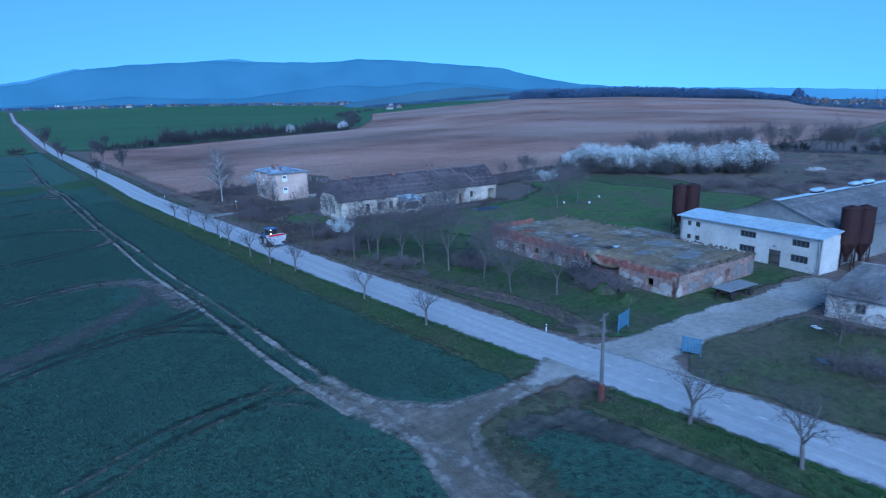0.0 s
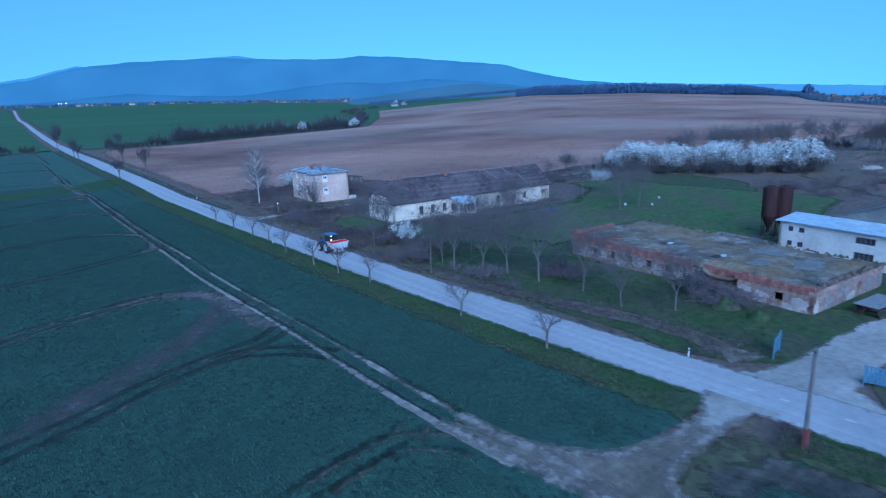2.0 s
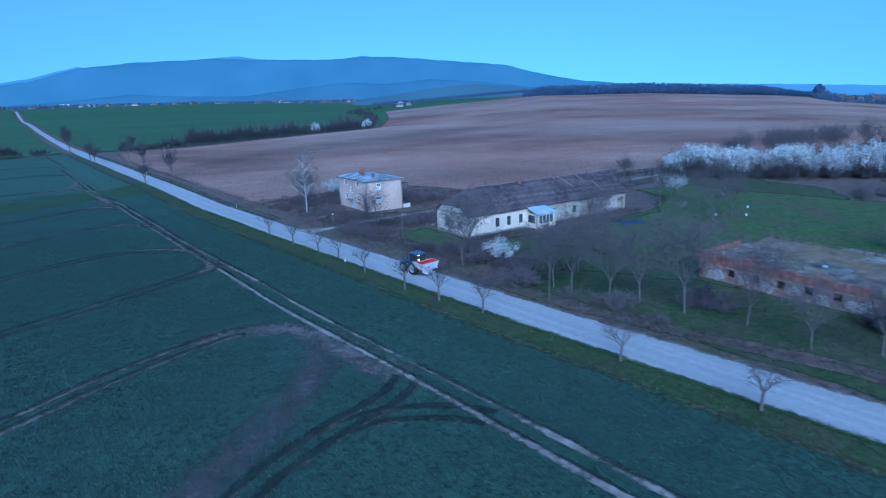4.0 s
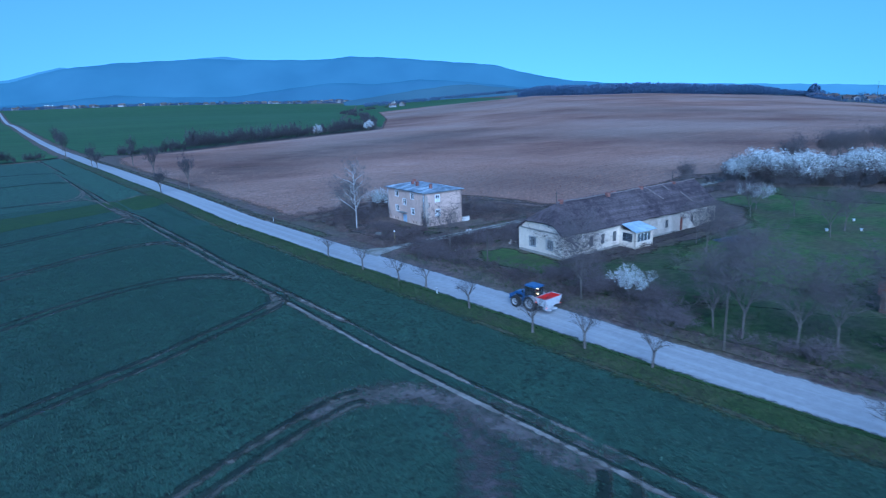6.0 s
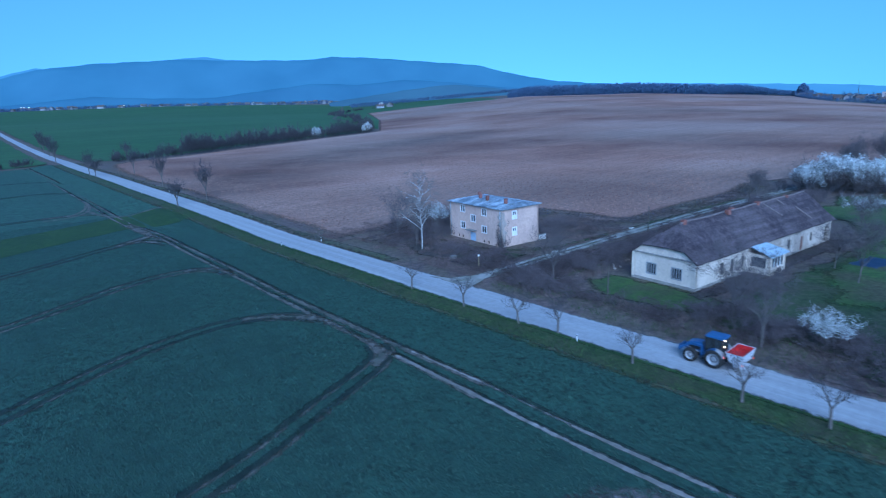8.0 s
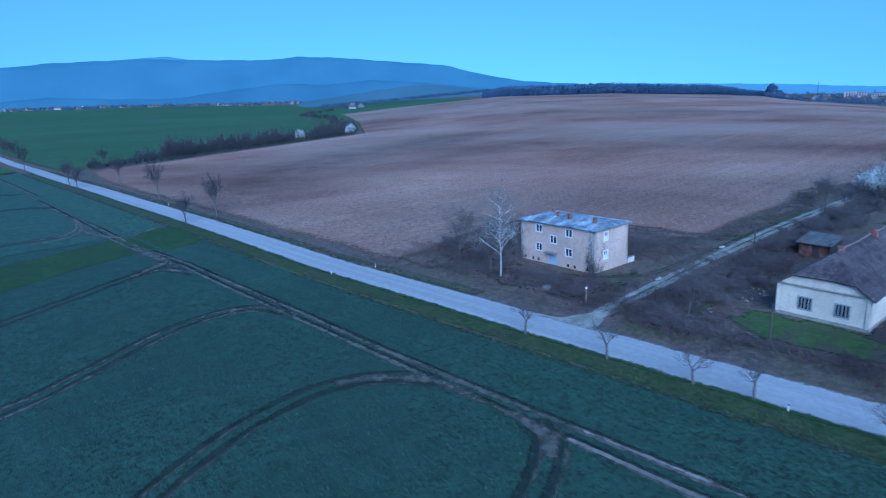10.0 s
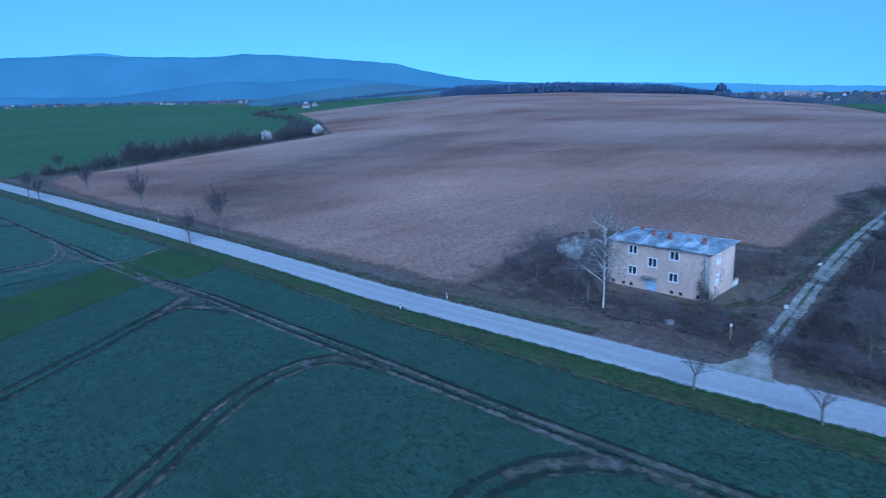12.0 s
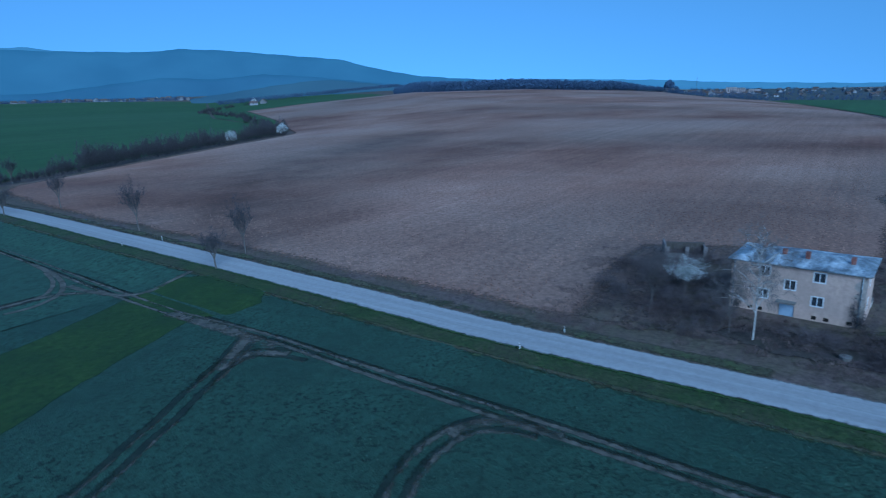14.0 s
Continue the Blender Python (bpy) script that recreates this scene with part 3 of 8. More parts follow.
patch("lawn", ragged([(43.5, 64), (60, 60), (76, 46), (100, 51), (122, 63), (149, 82), (153, 100), (143, 115), (120, 109), (98, 97.5), (75, 99), (57, 101), (46, 98.5)], 3, 0.8), M_ROUGH, "rough dark grass under the old orchard trees", "grass", lift=0.016, cell=15, edge=3.0)
patch("lawn", ragged([(45.5, 134), (50, 131.8), (57, 132), (56, 139), (50, 146), (45, 147)], 1.5, 0.6), M_ROUGH, "thin grass among the weeds by the house", "grass", lift=0.03, cell=8, edge=5.5)
ribbon("lawn", [(58.5, 134.6), (64, 132.8), (72, 132.2), (86, 131.6), (105, 130.6), (128, 128.8)], 1.3, M_ROUGH, "line of grass beside the lane", "grass", lift=0.06, wobble=0.4, step=1.2, gaps=0.5, seed=51, profile=(0.0, 0.5, 0.75, 0.4, 0.0))
ribbon("lawn", [(46.3, 121.4), (50, 121.1), (54, 121.2), (59, 120.9)], 1.3, M_FRONTLAWN, "patch of fresh grass among the brush", "grass", lift=0.06, wobble=0.3, step=0.8, gaps=0.4, seed=53, profile=(0.0, 0.6, 0.85, 0.6, 0.0))
ribbon("lawn", [(54.2, 153), (54.4, 146), (54.9, 141), (57.6, 136.4), (62, 134.8)], 1.5, M_ROUGH, "line of thin grass at the foot of the house", "grass", lift=0.05, wobble=0.4, step=1.0, gaps=0.5, seed=52, profile=(0.0, 0.4, 0.6, 0.4, 0.0))
# darker ground at the long house's foot and under the brush
patch("brush_floor", ragged([(54, 105.2), (75, 103.4), (96.5, 101.6), (99, 98.2), (88, 98.6), (75, 100.0), (60, 101.0), (53, 102.6)], 1.2, 0.35), M_DARKFLOOR, "dark rough ground along the foot of the long house", "litter", lift=0.034, cell=6, edge=1.2)
patch("brush_floor", ragged([(43, 118.5), (47, 118), (52, 122.4), (60, 121.8), (70, 121.6), (90, 120.5), (115, 119), (150, 116), (158, 121.5), (128, 125), (105, 126.6), (85, 127.6), (60, 128.2), (47, 128.2), (42.5, 126)], 2, 0.5), M_DARKFLOOR, "dark ground under the brush beside the lane", "litter", lift=0.035, cell=6, edge=2.0)
patch("brush_floor", ragged([(43.5, 102), (47, 101), (48.5, 107), (48, 115), (44, 118)], 1.5, 0.4), M_DARKFLOOR, "dark ground under the roadside brush", "litter", lift=0.036, cell=6, edge=2.0)
patch("brush_floor", ragged([(44, 136), (48, 133.5), (55, 135), (53.5, 141), (53, 152), (47, 156), (43.5, 148)], 1.5, 0.4), M_DARKFLOOR, "dark ground under the brush before the house", "litter", lift=0.036, cell=6, edge=3.0)
patch("lawn", ragged([(60, 31), (66, 29.5), (79, 27), (86, 40), (82, 54), (62, 52)], 2, 0.5), M_ROUGH, "rough grass before the hall", "grass", lift=0.016, cell=15, edge=1.5)
patch("lawn", ragged([(42.0, 22.2), (46, 25.6), (52, 25.4), (63, 22.6), (68, 0), (42.6, 0)], 3, 0.6), M_YARD, "weedy grass beside the driveway", "grass", cell=15, edge=1.2)
patch("lawn", ragged([(45.5, 105), (48, 99.5), (53, 97.5), (56.5, 102), (56.5, 117), (50.5, 119), (46.5, 114)], 1.2, 0.5), M_FRONTLAWN, "grass in front of the long house", "grass", cell=15, edge=3.0)
patch("stubble", ragged([(166, 78), (182, 86), (228, 100), (247, 94), (249, 60), (240, 20), (160, 10), (134, 46), (150, 64)], 4, 1.0), M_STUBBLE, "rough brown fallow land with dead weeds", "fallow", lift=0.03, cell=8, edge=6.0)
for k, (y0, y1) in enumerate(((35.5, 420), (-120, 25.5))):
    ribbon("verge", edge_line(y0 - 4.4 * (1 - k), y1, -4.9, 6.0), 4.3, M_VERGE, "grassy verge between crop and road", "verge", lift=0.05, wobble=0.5, step=1.2, gaps=0.18, seed=k + 31, profile=(0.0, 0.85, 1.0, 0.9, 0.0))
    # thin shadow line at the road edge, painted with the dark grass colour
    ribbon("verge", edge_line(y0 - 2.5 * (1 - k), y1, -3.15, 6.0), 0.8, M_STRIP, "shadow line painted along the asphalt's grass edge", "verge", lift=0.07, wobble=0.2, step=1.2, gaps=0.3, seed=k + 34, profile=(0.0, 0.7, 0.9, 0.6, 0.0))
    ribbon("verge", edge_line(y0 + 2, y1, -6.6, 6.0), 0.9, M_YARD, "straw-coloured grass at the edge of the crop", "verge", lift=0.06, wobble=0.3, step=1.2, gaps=0.5, seed=k + 37, profile=(0.0, 0.5, 0.7, 0.5, 0.0))
ribbon("verge", edge_line(146, 420, 4.1, 6.0), 2.6, M_YARD, "patchy grassy verge between road and soil", "verge", lift=0.08, wobble=0.5, step=1.3, gaps=0.4, seed=4, profile=(0.0, 0.55, 0.62, 0.4, 0.0))
BANK = [(44.6, 34.8), (45.7, 39), (45.4, 46), (44.2, 53), (42.8, 61), (42.0, 70), (41.6, 86)]
ribbon("bank", BANK, 2.8, M_SCRUB, "low brown bank of dead grass along the road", "bank", lift=0.06, wobble=0.5, step=1.2, gaps=0.35, seed=41, profile=(0.0, 0.75, 0.95, 0.75, 0.0))
for y0, y1 in ((30.7, 29.6), (28.4, 27.4), (24.3, 21.8), (18.6, 17.5), (16.1, 15.0), (12.6, 10.2)):
    ribbon("road_marking", [(road_x(y) + 0.28, y) for y in (y0, (y0 + y1) / 2, y1)], 0.12, M_LINE, "worn white dash in the middle of the road", "road marking", lift=0.125, wobble=0.02, step=0.25, gaps=0.4, profile=(0.0, 0.45, 0.6, 0.45, 0.0))
patch("grass_strip", ragged([(-160, 170), (-2, 227), (5, 228.7), (14, 233), (18.8, 234.1), (26.5, 234.5), (30.0, 230), (29.5, 215), (26.0, 212), (21.5, 212.8), (18.4, 217), (13.3, 214.9), (3.9, 211), (-3.6, 207.8), (-9.7, 204.9), (-160, 140)], 2, 0.3), M_STRIP, "strip of fresh dark green grass across the crop", "grass", lift=0.07, cell=5, cell_x=3.0, edge=0.5)

ribbon("road", ROAD, 5.1, M_ROAD, "pale worn asphalt country road with frayed edges", "road", lift=0.06, wobble=0.22, step=1.5, crown=0.05)
patch("track", ragged([(37, 33.0), (34.6, 32.4), (31.5, 31.5), (28.5, 31.6), (25.6, 31.9), (23.6, 33.3), (22.2, 36.0), (20.6, 39.5), (19.0, 42), (18.0, 39), (18.2, 36), (18.9, 32), (19.0, 29), (18.5, 26), (17.2, 22), (14.0, 10), (11, 0), (16, 0), (20.2, 16), (22.1, 22.6), (22.9, 25.8), (24.6, 27.2), (27.3, 27.8), (31.0, 28.0), (34, 28.0), (37.5, 27)], 1.0, 0.22), M_MUD, "bare muddy junction of field tracks beside the road", "track", lift=0.07, cell=8, edge=1.4)
patch("track", ragged([(37.8, 33.4), (35.0, 32.7), (32.4, 31.6), (30.6, 30.4), (30.8, 28.8), (34, 28.2), (37.8, 26.8)], 0.8, 0.2), M_DRIVE, "pale gravel apron where the track meets the road", "track", lift=0.095, cell=8, edge=2.0)
for line, w in (([(20.0, 43), (20.6, 37), (22.6, 33.6), (26, 31.2), (35, 30.4)], 1.5), ([(18.2, 43), (19.4, 34), (20.4, 28), (21.2, 21), (18.5, 10)], 1.6),
                ([(21.0, 36), (20.6, 31), (19.0, 25), (16.5, 16), (13.5, 6)], 1.3), ([(20.6, 18), (22.4, 25.4), (24.6, 28.4), (28, 29.1), (34.5, 29.2)], 1.2)):
    ribbon("track", line, w, M_DIRT, "pale wheel track across the junction", "track", lift=0.085, wobble=0.3, step=0.9, gaps=0.2, profile=(0.0, 0.38, 0.55, 0.38, 0.0))
patch("bare_patch", ragged([(41.8, 33.4), (44.4, 31.9), (46.2, 31.8), (46.6, 35.0), (45.6, 38.6), (44.2, 37.4), (42.8, 35.0)], 1.0, 0.25), M_MUD, "bare reddish soil at the road corner", "soil", lift=0.068, cell=8, edge=1.8)
patch("bare_patch", ragged([(24.6, 27.0), (28.5, 26.8), (31.8, 26.4), (33.4, 21), (33.8, 6), (30.6, 6), (29.9, 15), (28.6, 20.5), (26.8, 24.2), (24.2, 24.8)], 1.0, 0.25), M_FURROW, "furrowed muddy ground with thin weeds", "soil", lift=0.06, cell=8, edge=2.6)
ribbon("junction_grass", [(20.5, 17), (23, 22.5), (24.6, 26.6), (28, 27.6), (32.5, 25.5)], 4.5, M_YARD, "thin muddy grass beside the junction", "grass", lift=0.055, wobble=0.5, step=1.0, gaps=0.3, profile=(0.0, 0.4, 0.6, 0.45, 0.0))
MAIN_R = [(20.4, 36), (19.9, 47), (19.9, 70), (19.4, 84), (19.2, 96), (19.4, 106), (19.2, 118), (19.0, 131), (19.0, 146), (19.5, 165), (19.8, 190), (19.9, 203), (19.0, 216), (18.7, 235), (19.1, 252), (19.8, 270), (20.4, 300), (22.2, 361), (23, 424)]
MAIN_L = [(18.6, 35), (17.9, 47), (18.0, 70), (17.6, 82), (17.2, 95), (17.3, 105), (17.5, 118), (17.5, 131), (17.7, 146), (17.9, 163), (18.2, 178), (18.4, 190), (18.6, 201), (17.4, 215), (17.1, 235), (17.6, 252), (18.2, 270), (18.8, 300), (20.5, 361), (21.2, 424)]


def track_width(y):
    return float(np.interp(y, [40, 70, 110, 150, 300], [1.25, 1.0, 0.75, 0.55, 0.5]))


for k, line in enumerate((MAIN_L, MAIN_R)):
    # dark ribbons to one side paint the shade of the standing crop's edge
    ribbon("track", line, 0.6, M_TRAMSHADE, "crop-edge shade painted along the wheel track", "track", lift=0.062, wobble=0.14, step=0.7, gaps=0.3, seed=k, shift=-0.36, profile=(0.0, 0.6, 0.75, 0.6, 0.0))
    ribbon("track", [p for p in line if p[1] > 100], 0.95, M_TRAMSHADE, "crop-edge shade painted along the wheel track", "track", lift=0.066, wobble=0.14, step=0.7, gaps=0.3, seed=k + 2, shift=-0.3, profile=(0.0, 0.35, 0.45, 0.3, 0.0))
    ribbon("track", [p for p in line if p[1] > 96], 1.35, M_TRAMPALE, "thin bare wheel track through the crop", "track", lift=0.075, wobble=0.2, step=0.7, gaps=0.35, seed=k + 9, shift=0.12, broad=track_width, profile=(0.0, 0.5, 0.78, 0.6, 0.0))
    ribbon("track", [p for p in line if p[1] < 119], 0.62, M_DIRT, "bare pale wheel track through the crop", "track", lift=0.08, wobble=0.12, step=0.9, gaps=0.4 + 0.15 * k, seed=k + 5, broad=track_width, profile=(0.0, 0.7 - 0.15 * k, 0.95 - 0.15 * k, 0.7 - 0.15 * k, 0.0))
for line, w in (([(3.4, 243.7), (7.8, 243.2), (13.1, 246.9), (16.6, 255.9), (18.2, 270.7)], 0.9), ([(5.0, 247.6), (11, 248.0), (15.0, 254.4), (17.0, 262.9)], 0.7), ([(15.6, 250), (15.8, 244.2), (18.6, 235.0), (25.7, 234.4), (30, 235.2)], 1.0)):
    ribbon("track", line, w, M_TRAMPALE, "pale wheel track curving through the crop", "track", lift=0.085, wobble=0.14, step=1.2)
ribbon("bare_patch", [(-16, 57), (-4, 62.4), (-0.4, 65.2), (4.4, 68.4), (9.5, 72.9), (13.5, 77), (15.8, 82.5), (16.6, 87)], 5.6, M_BARE, "thin bare patch in the crop", "soil", lift=0.055, wobble=0.6, step=2.0, gaps=0.45, profile=(0.0, 0.3, 0.46, 0.3, 0.0))
ribbon("bare_patch", [(5.5, 89.3), (9.4, 90.2), (13.4, 88.6), (16.2, 84.8), (17.2, 78.5), (17.5, 69)], 4.6, M_TURN, "bare turning place beside the wheel track", "soil", lift=0.058, wobble=0.3, step=1.0, profile=(0.0, 0.38, 0.6, 0.38, 0.0))
patch("driveway", ragged([(40.5, 33), (43.5, 31.6), (45.8, 31.0), (52, 30.6), (60, 30.0), (66, 28.6), (73, 28.6), (78.5, 27), (78.8, 25), (76, 21.5), (64.5, 21.6), (58, 23.2), (50, 24.6), (44.5, 24.6), (43, 22.0), (40.8, 19)], 1.6, 0.22), M_DRIVE, "pale gravel driveway into the farmyard", "driveway", lift=0.07, cell=10, edge=1.5)
ribbon("lane", [(41.5, 129.9), (50, 129.9), (60, 129.8), (71, 129.8), (85, 129.4), (105, 128.5), (127, 126.8), (152, 124.4), (180, 121)], 2.3, M_LANE, "narrow concrete lane beside the house", "lane", lift=0.075, wobble=0.2, step=2, gaps=0.35)
ribbon("lane_grass", [(47, 129.9), (60, 129.8), (71, 129.8), (85, 129.4), (105, 128.5), (127, 126.8), (152, 124.4), (180, 121)], 0.6, M_YARD, "strip of grass between the wheel tracks of the lane", "grass", lift=0.09, wobble=0.25, step=0.9, gaps=0.5, profile=(0.0, 0.4, 0.6, 0.4, 0.0))
patch("lane", ragged([(36.8, 126.8), (37.0, 136), (39.4, 132.8), (42.6, 131.4), (48, 131.0), (48, 128.8), (43, 128.5)], 1.2, 0.25), M_LANE, "dusty mouth of the lane at the road", "lane", lift=0.09, cell=8, edge=1.0)

# wheel tracks of the sprayer, in pairs, that curve out of the main track
TRAM = [
    [(-60, 169), (-9, 189.4), (-2.6, 192.6), (0.6, 194), (5.8, 197), (11.2, 199.6), (14.6, 199.6), (17, 196.5), (18.0, 192)],
    [(8, 198), (12.6, 200.6), (16.5, 203.2), (18.5, 204.4)],
    [(-60, 142), (-15.4, 159), (-11, 160.4), (-6, 162.8), (0.9, 166.5), (7.3, 169.1), (12.8, 169.3), (15.9, 167.8), (17.4, 165.3), (18, 162)],
    [(-60, 114), (-15.4, 132), (-11.2, 134.2), (-6.1, 136.8), (0, 139.2), (5.2, 140.1), (8.6, 140.1), (12.9, 138.6), (16, 135.5), (17.5, 132.4)],
    [(-60, 91), (-8, 108.2), (-0.7, 110.6), (3.8, 112.6), (8.3, 114.6), (13.6, 116.8), (16.5, 118.8), (17.7, 121.5)],
    [(-60, 64), (-9.3, 83.5), (-5.1, 85.6), (-0.1, 87.6), (5.6, 89.4), (9.4, 90.1), (11.5, 89.8)],
    [(-60, 39), (-1.3, 60.9), (2.6, 63.1), (6.6, 64.5), (9.7, 65.2), (13.3, 64.3), (16.9, 61.3), (18.4, 58.5)],
    [(7.5, 64.8), (9.9, 65.6), (13.4, 66.3), (16.3, 67.6), (18.4, 69.4)],
    [(-50, 21), (2.2, 38.6), (3.6, 39.6), (7.5, 41.4), (11.8, 42.3), (15.3, 42.8), (17.2, 44)],
    [(8, 41.4), (11.2, 42.1), (15.0, 42.2), (17.5, 39.8), (18.6, 37.2)],
    [(-80, 236), (-10, 247), (4, 247.5), (10, 247)],
    [(-80, 292), (-10, 300), (10, 303), (18.5, 296)],
    [(-80, 335), (-10, 345), (10, 348), (18.5, 340)],
]
for i, line in enumerate(TRAM):
    faint = i in (8, 9)
    for off in (-0.95, 0.95):
        # the offset dark ribbon paints crop shade into the pressed line
        ribbon("tramline", line, 1.0, M_TRAMSHADE, "wheel line pressed into the crop, with painted edge shade", "track", lift=0.07, wobble=0.14, step=0.6, seed=i, shift=off + 0.12, gaps=0.3, profile=(0.0, 0.34, 0.44, 0.32, 0.0) if faint else (0.0, 0.62, 0.76, 0.55, 0.0))
        ribbon("tramline", line, 0.8 if i in (2, 5) else 0.62, M_TRAMPALE, "thin bare bottom of the wheel line", "track", lift=0.078, wobble=0.1, step=0.6, seed=i + 20, shift=off - 0.34, gaps=0.4 if i in (2, 5) else 0.5, profile=(0.0, 0.45, 0.62, 0.42, 0.0) if i in (2, 5) else (0.0, 0.32, 0.46, 0.3, 0.0))

# worn soil where the pairs of wheel lines swing into the main track
for i, (line, w) in enumerate((
        ([(9.5, 199), (12.6, 199.9), (15.2, 199.2), (17.4, 195)], 1.8),
        ([(12.0, 200.4), (15.5, 202.6), (18.4, 204.8)], 1.8),
        ([(17.4, 222), (17.8, 214), (17.9, 206), (17.6, 198)], 2.6),
        ([(4, 247.4), (10, 247), (14.5, 244), (17, 238)], 1.8),
        ([(12.8, 169.4), (15.8, 168.2), (17.4, 165.6), (18.4, 160)], 1.7),
        ([(10, 140), (13.6, 138.2), (16.8, 134), (17.8, 128)], 1.7),
        ([(14, 117), (16.6, 119), (17.9, 124)], 1.6))):
    ribbon("bare_patch", line, w, M_TRAMPALE, "worn soil where wheel lines join", "soil", lift=0.083, wobble=0.35, step=0.8, gaps=0.45, seed=i + 60, profile=(0.0, 0.45, 0.7, 0.45, 0.0))

# ---- far hills ----
def ridge(name, prof, dist, material, label, base=-120.0, reach=1.0):
    """A range of hills at a distance, by heading and height in degrees, falling towards the viewer."""
    buf = Buf()
    n = 0
    azs = np.arange(prof[0][0], prof[-1][0] + 0.01, 0.5)
    for a in azs:
        el = float(np.interp(a, [p[0] for p in prof], [p[1] for p in prof]))
        el += 0.02 * math.sin(a * 2.3) + 0.012 * math.sin(a * 5.1 + 1)
        s, c = math.sin(radians(a)), math.cos(radians(a))
        top = EYE + dist * math.tan(radians(el))
        for k, (dr, h) in enumerate(((-900, 0.0), (-600, 0.3), (-350, 0.62), (-120, 0.92), (0, 1.0), (150, 0.9))):
            w = 40 * math.sin(a * 0.9 + k) * (0 < k < 4)
            d = dist + (dr + w) * reach
            buf.v.append((d * s, d * c, base + (top - base) * h))
    k = 6
    for i in range(len(azs) - 1):
        for j in range(k - 1):
            q = i * k + j
            buf.f.append((q, q + 1, q + k + 1, q + k))
    return structure(name, buf, material, label, "backdrop", smooth=True)


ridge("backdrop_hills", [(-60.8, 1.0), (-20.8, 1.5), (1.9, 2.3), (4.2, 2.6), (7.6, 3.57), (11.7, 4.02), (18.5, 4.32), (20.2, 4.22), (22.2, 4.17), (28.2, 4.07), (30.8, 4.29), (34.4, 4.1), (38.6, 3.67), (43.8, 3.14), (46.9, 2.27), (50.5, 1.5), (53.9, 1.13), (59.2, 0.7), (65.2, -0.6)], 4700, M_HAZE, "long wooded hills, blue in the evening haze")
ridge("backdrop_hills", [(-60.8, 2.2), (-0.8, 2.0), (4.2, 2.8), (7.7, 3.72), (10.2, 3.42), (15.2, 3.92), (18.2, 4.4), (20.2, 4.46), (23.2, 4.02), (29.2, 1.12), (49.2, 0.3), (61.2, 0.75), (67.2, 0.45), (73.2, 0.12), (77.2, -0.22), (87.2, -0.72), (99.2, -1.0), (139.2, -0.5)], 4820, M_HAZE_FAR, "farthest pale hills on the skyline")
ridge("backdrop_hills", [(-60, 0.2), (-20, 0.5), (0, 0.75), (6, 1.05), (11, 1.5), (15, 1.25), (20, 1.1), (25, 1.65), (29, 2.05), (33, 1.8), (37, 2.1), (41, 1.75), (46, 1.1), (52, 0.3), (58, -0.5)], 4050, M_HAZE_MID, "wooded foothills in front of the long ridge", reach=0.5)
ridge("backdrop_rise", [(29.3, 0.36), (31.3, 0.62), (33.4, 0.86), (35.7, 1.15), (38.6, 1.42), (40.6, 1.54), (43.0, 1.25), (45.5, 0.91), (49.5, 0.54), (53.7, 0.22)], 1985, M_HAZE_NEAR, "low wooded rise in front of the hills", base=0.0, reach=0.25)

# ---- building materials ----
M_OCHRE = mat("ochre_render", [(0.36, 0.235, 0.19), (0.51, 0.335, 0.272), (0.555, 0.375, 0.305)], 0.5, rough=0.9, bump=0.1, big=(0.42, 0.29, 0.24), big_scale=0.22, spread=(0.22, 0.5), detail=9.0, grain=(2.0, 0.12))
M_PLASTER = mat("old_white_plaster", [(0.44, 0.345, 0.275), (0.61, 0.495, 0.40), (0.68, 0.565, 0.46)], 0.7, rough=0.9, bump=0.15, big=(0.54, 0.43, 0.345), big_scale=0.3, spread=(0.2, 0.5), detail=8.0, grain=(2.5, 0.13))
M_HALLWALL = mat("hall_white_wall", [(0.27, 0.245, 0.215), (0.46, 0.43, 0.395), (0.53, 0.50, 0.465)], 0.6, rough=0.9, bump=0.08, big=(0.38, 0.345, 0.31), big_scale=0.3, spread=(0.25, 0.55), grain=(2.0, 0.12))
M_PLINTH = mat("plinth", [(0.20, 0.18, 0.16), (0.36, 0.32, 0.28)], 2.5, bump=0.3)
M_WORN = mat("bare_render", [(0.26, 0.215, 0.19), (0.36, 0.30, 0.262), (0.47, 0.36, 0.29)], 1.2, bump=0.2, detail=8.0, grain=(2.0, 0.2))
M_PLASTERDARK = mat("darker_plaster", [(0.25, 0.205, 0.175), (0.40, 0.325, 0.27), (0.52, 0.43, 0.36)], 0.7, rough=0.9, bump=0.15, big=(0.32, 0.26, 0.215), big_scale=0.3, spread=(0.25, 0.6), detail=8.0, grain=(2.5, 0.16))
M_RIDGE = mat("ridge_tiles", [(0.12, 0.092, 0.088), (0.22, 0.175, 0.165)], 2.5, rough=0.85, grain=(3.0, 0.3))
M_TILE = mat("old_roof_tiles", [(0.036, 0.026, 0.031), (0.064, 0.046, 0.051), (0.112, 0.080, 0.082)], 0.9, rough=0.85, bump=0.6, bump_scale=9, big=(0.112, 0.084, 0.086), big_scale=0.25, wave=(1.5, 90, 0.35), detail=9.0, grain=(3.0, 0.5))
M_TIN = mat("weathered_tin_roof", [(0.09, 0.115, 0.135), (0.27, 0.33, 0.37), (0.55, 0.61, 0.64)], 0.55, rough=0.5, metal=0.2, bump=0.1, stretch=(0.5, 0.9, 1), big=(0.12, 0.14, 0.15), big_scale=0.3, spread=(0.38, 0.62), detail=8.0, grain=(1.5, 0.3))
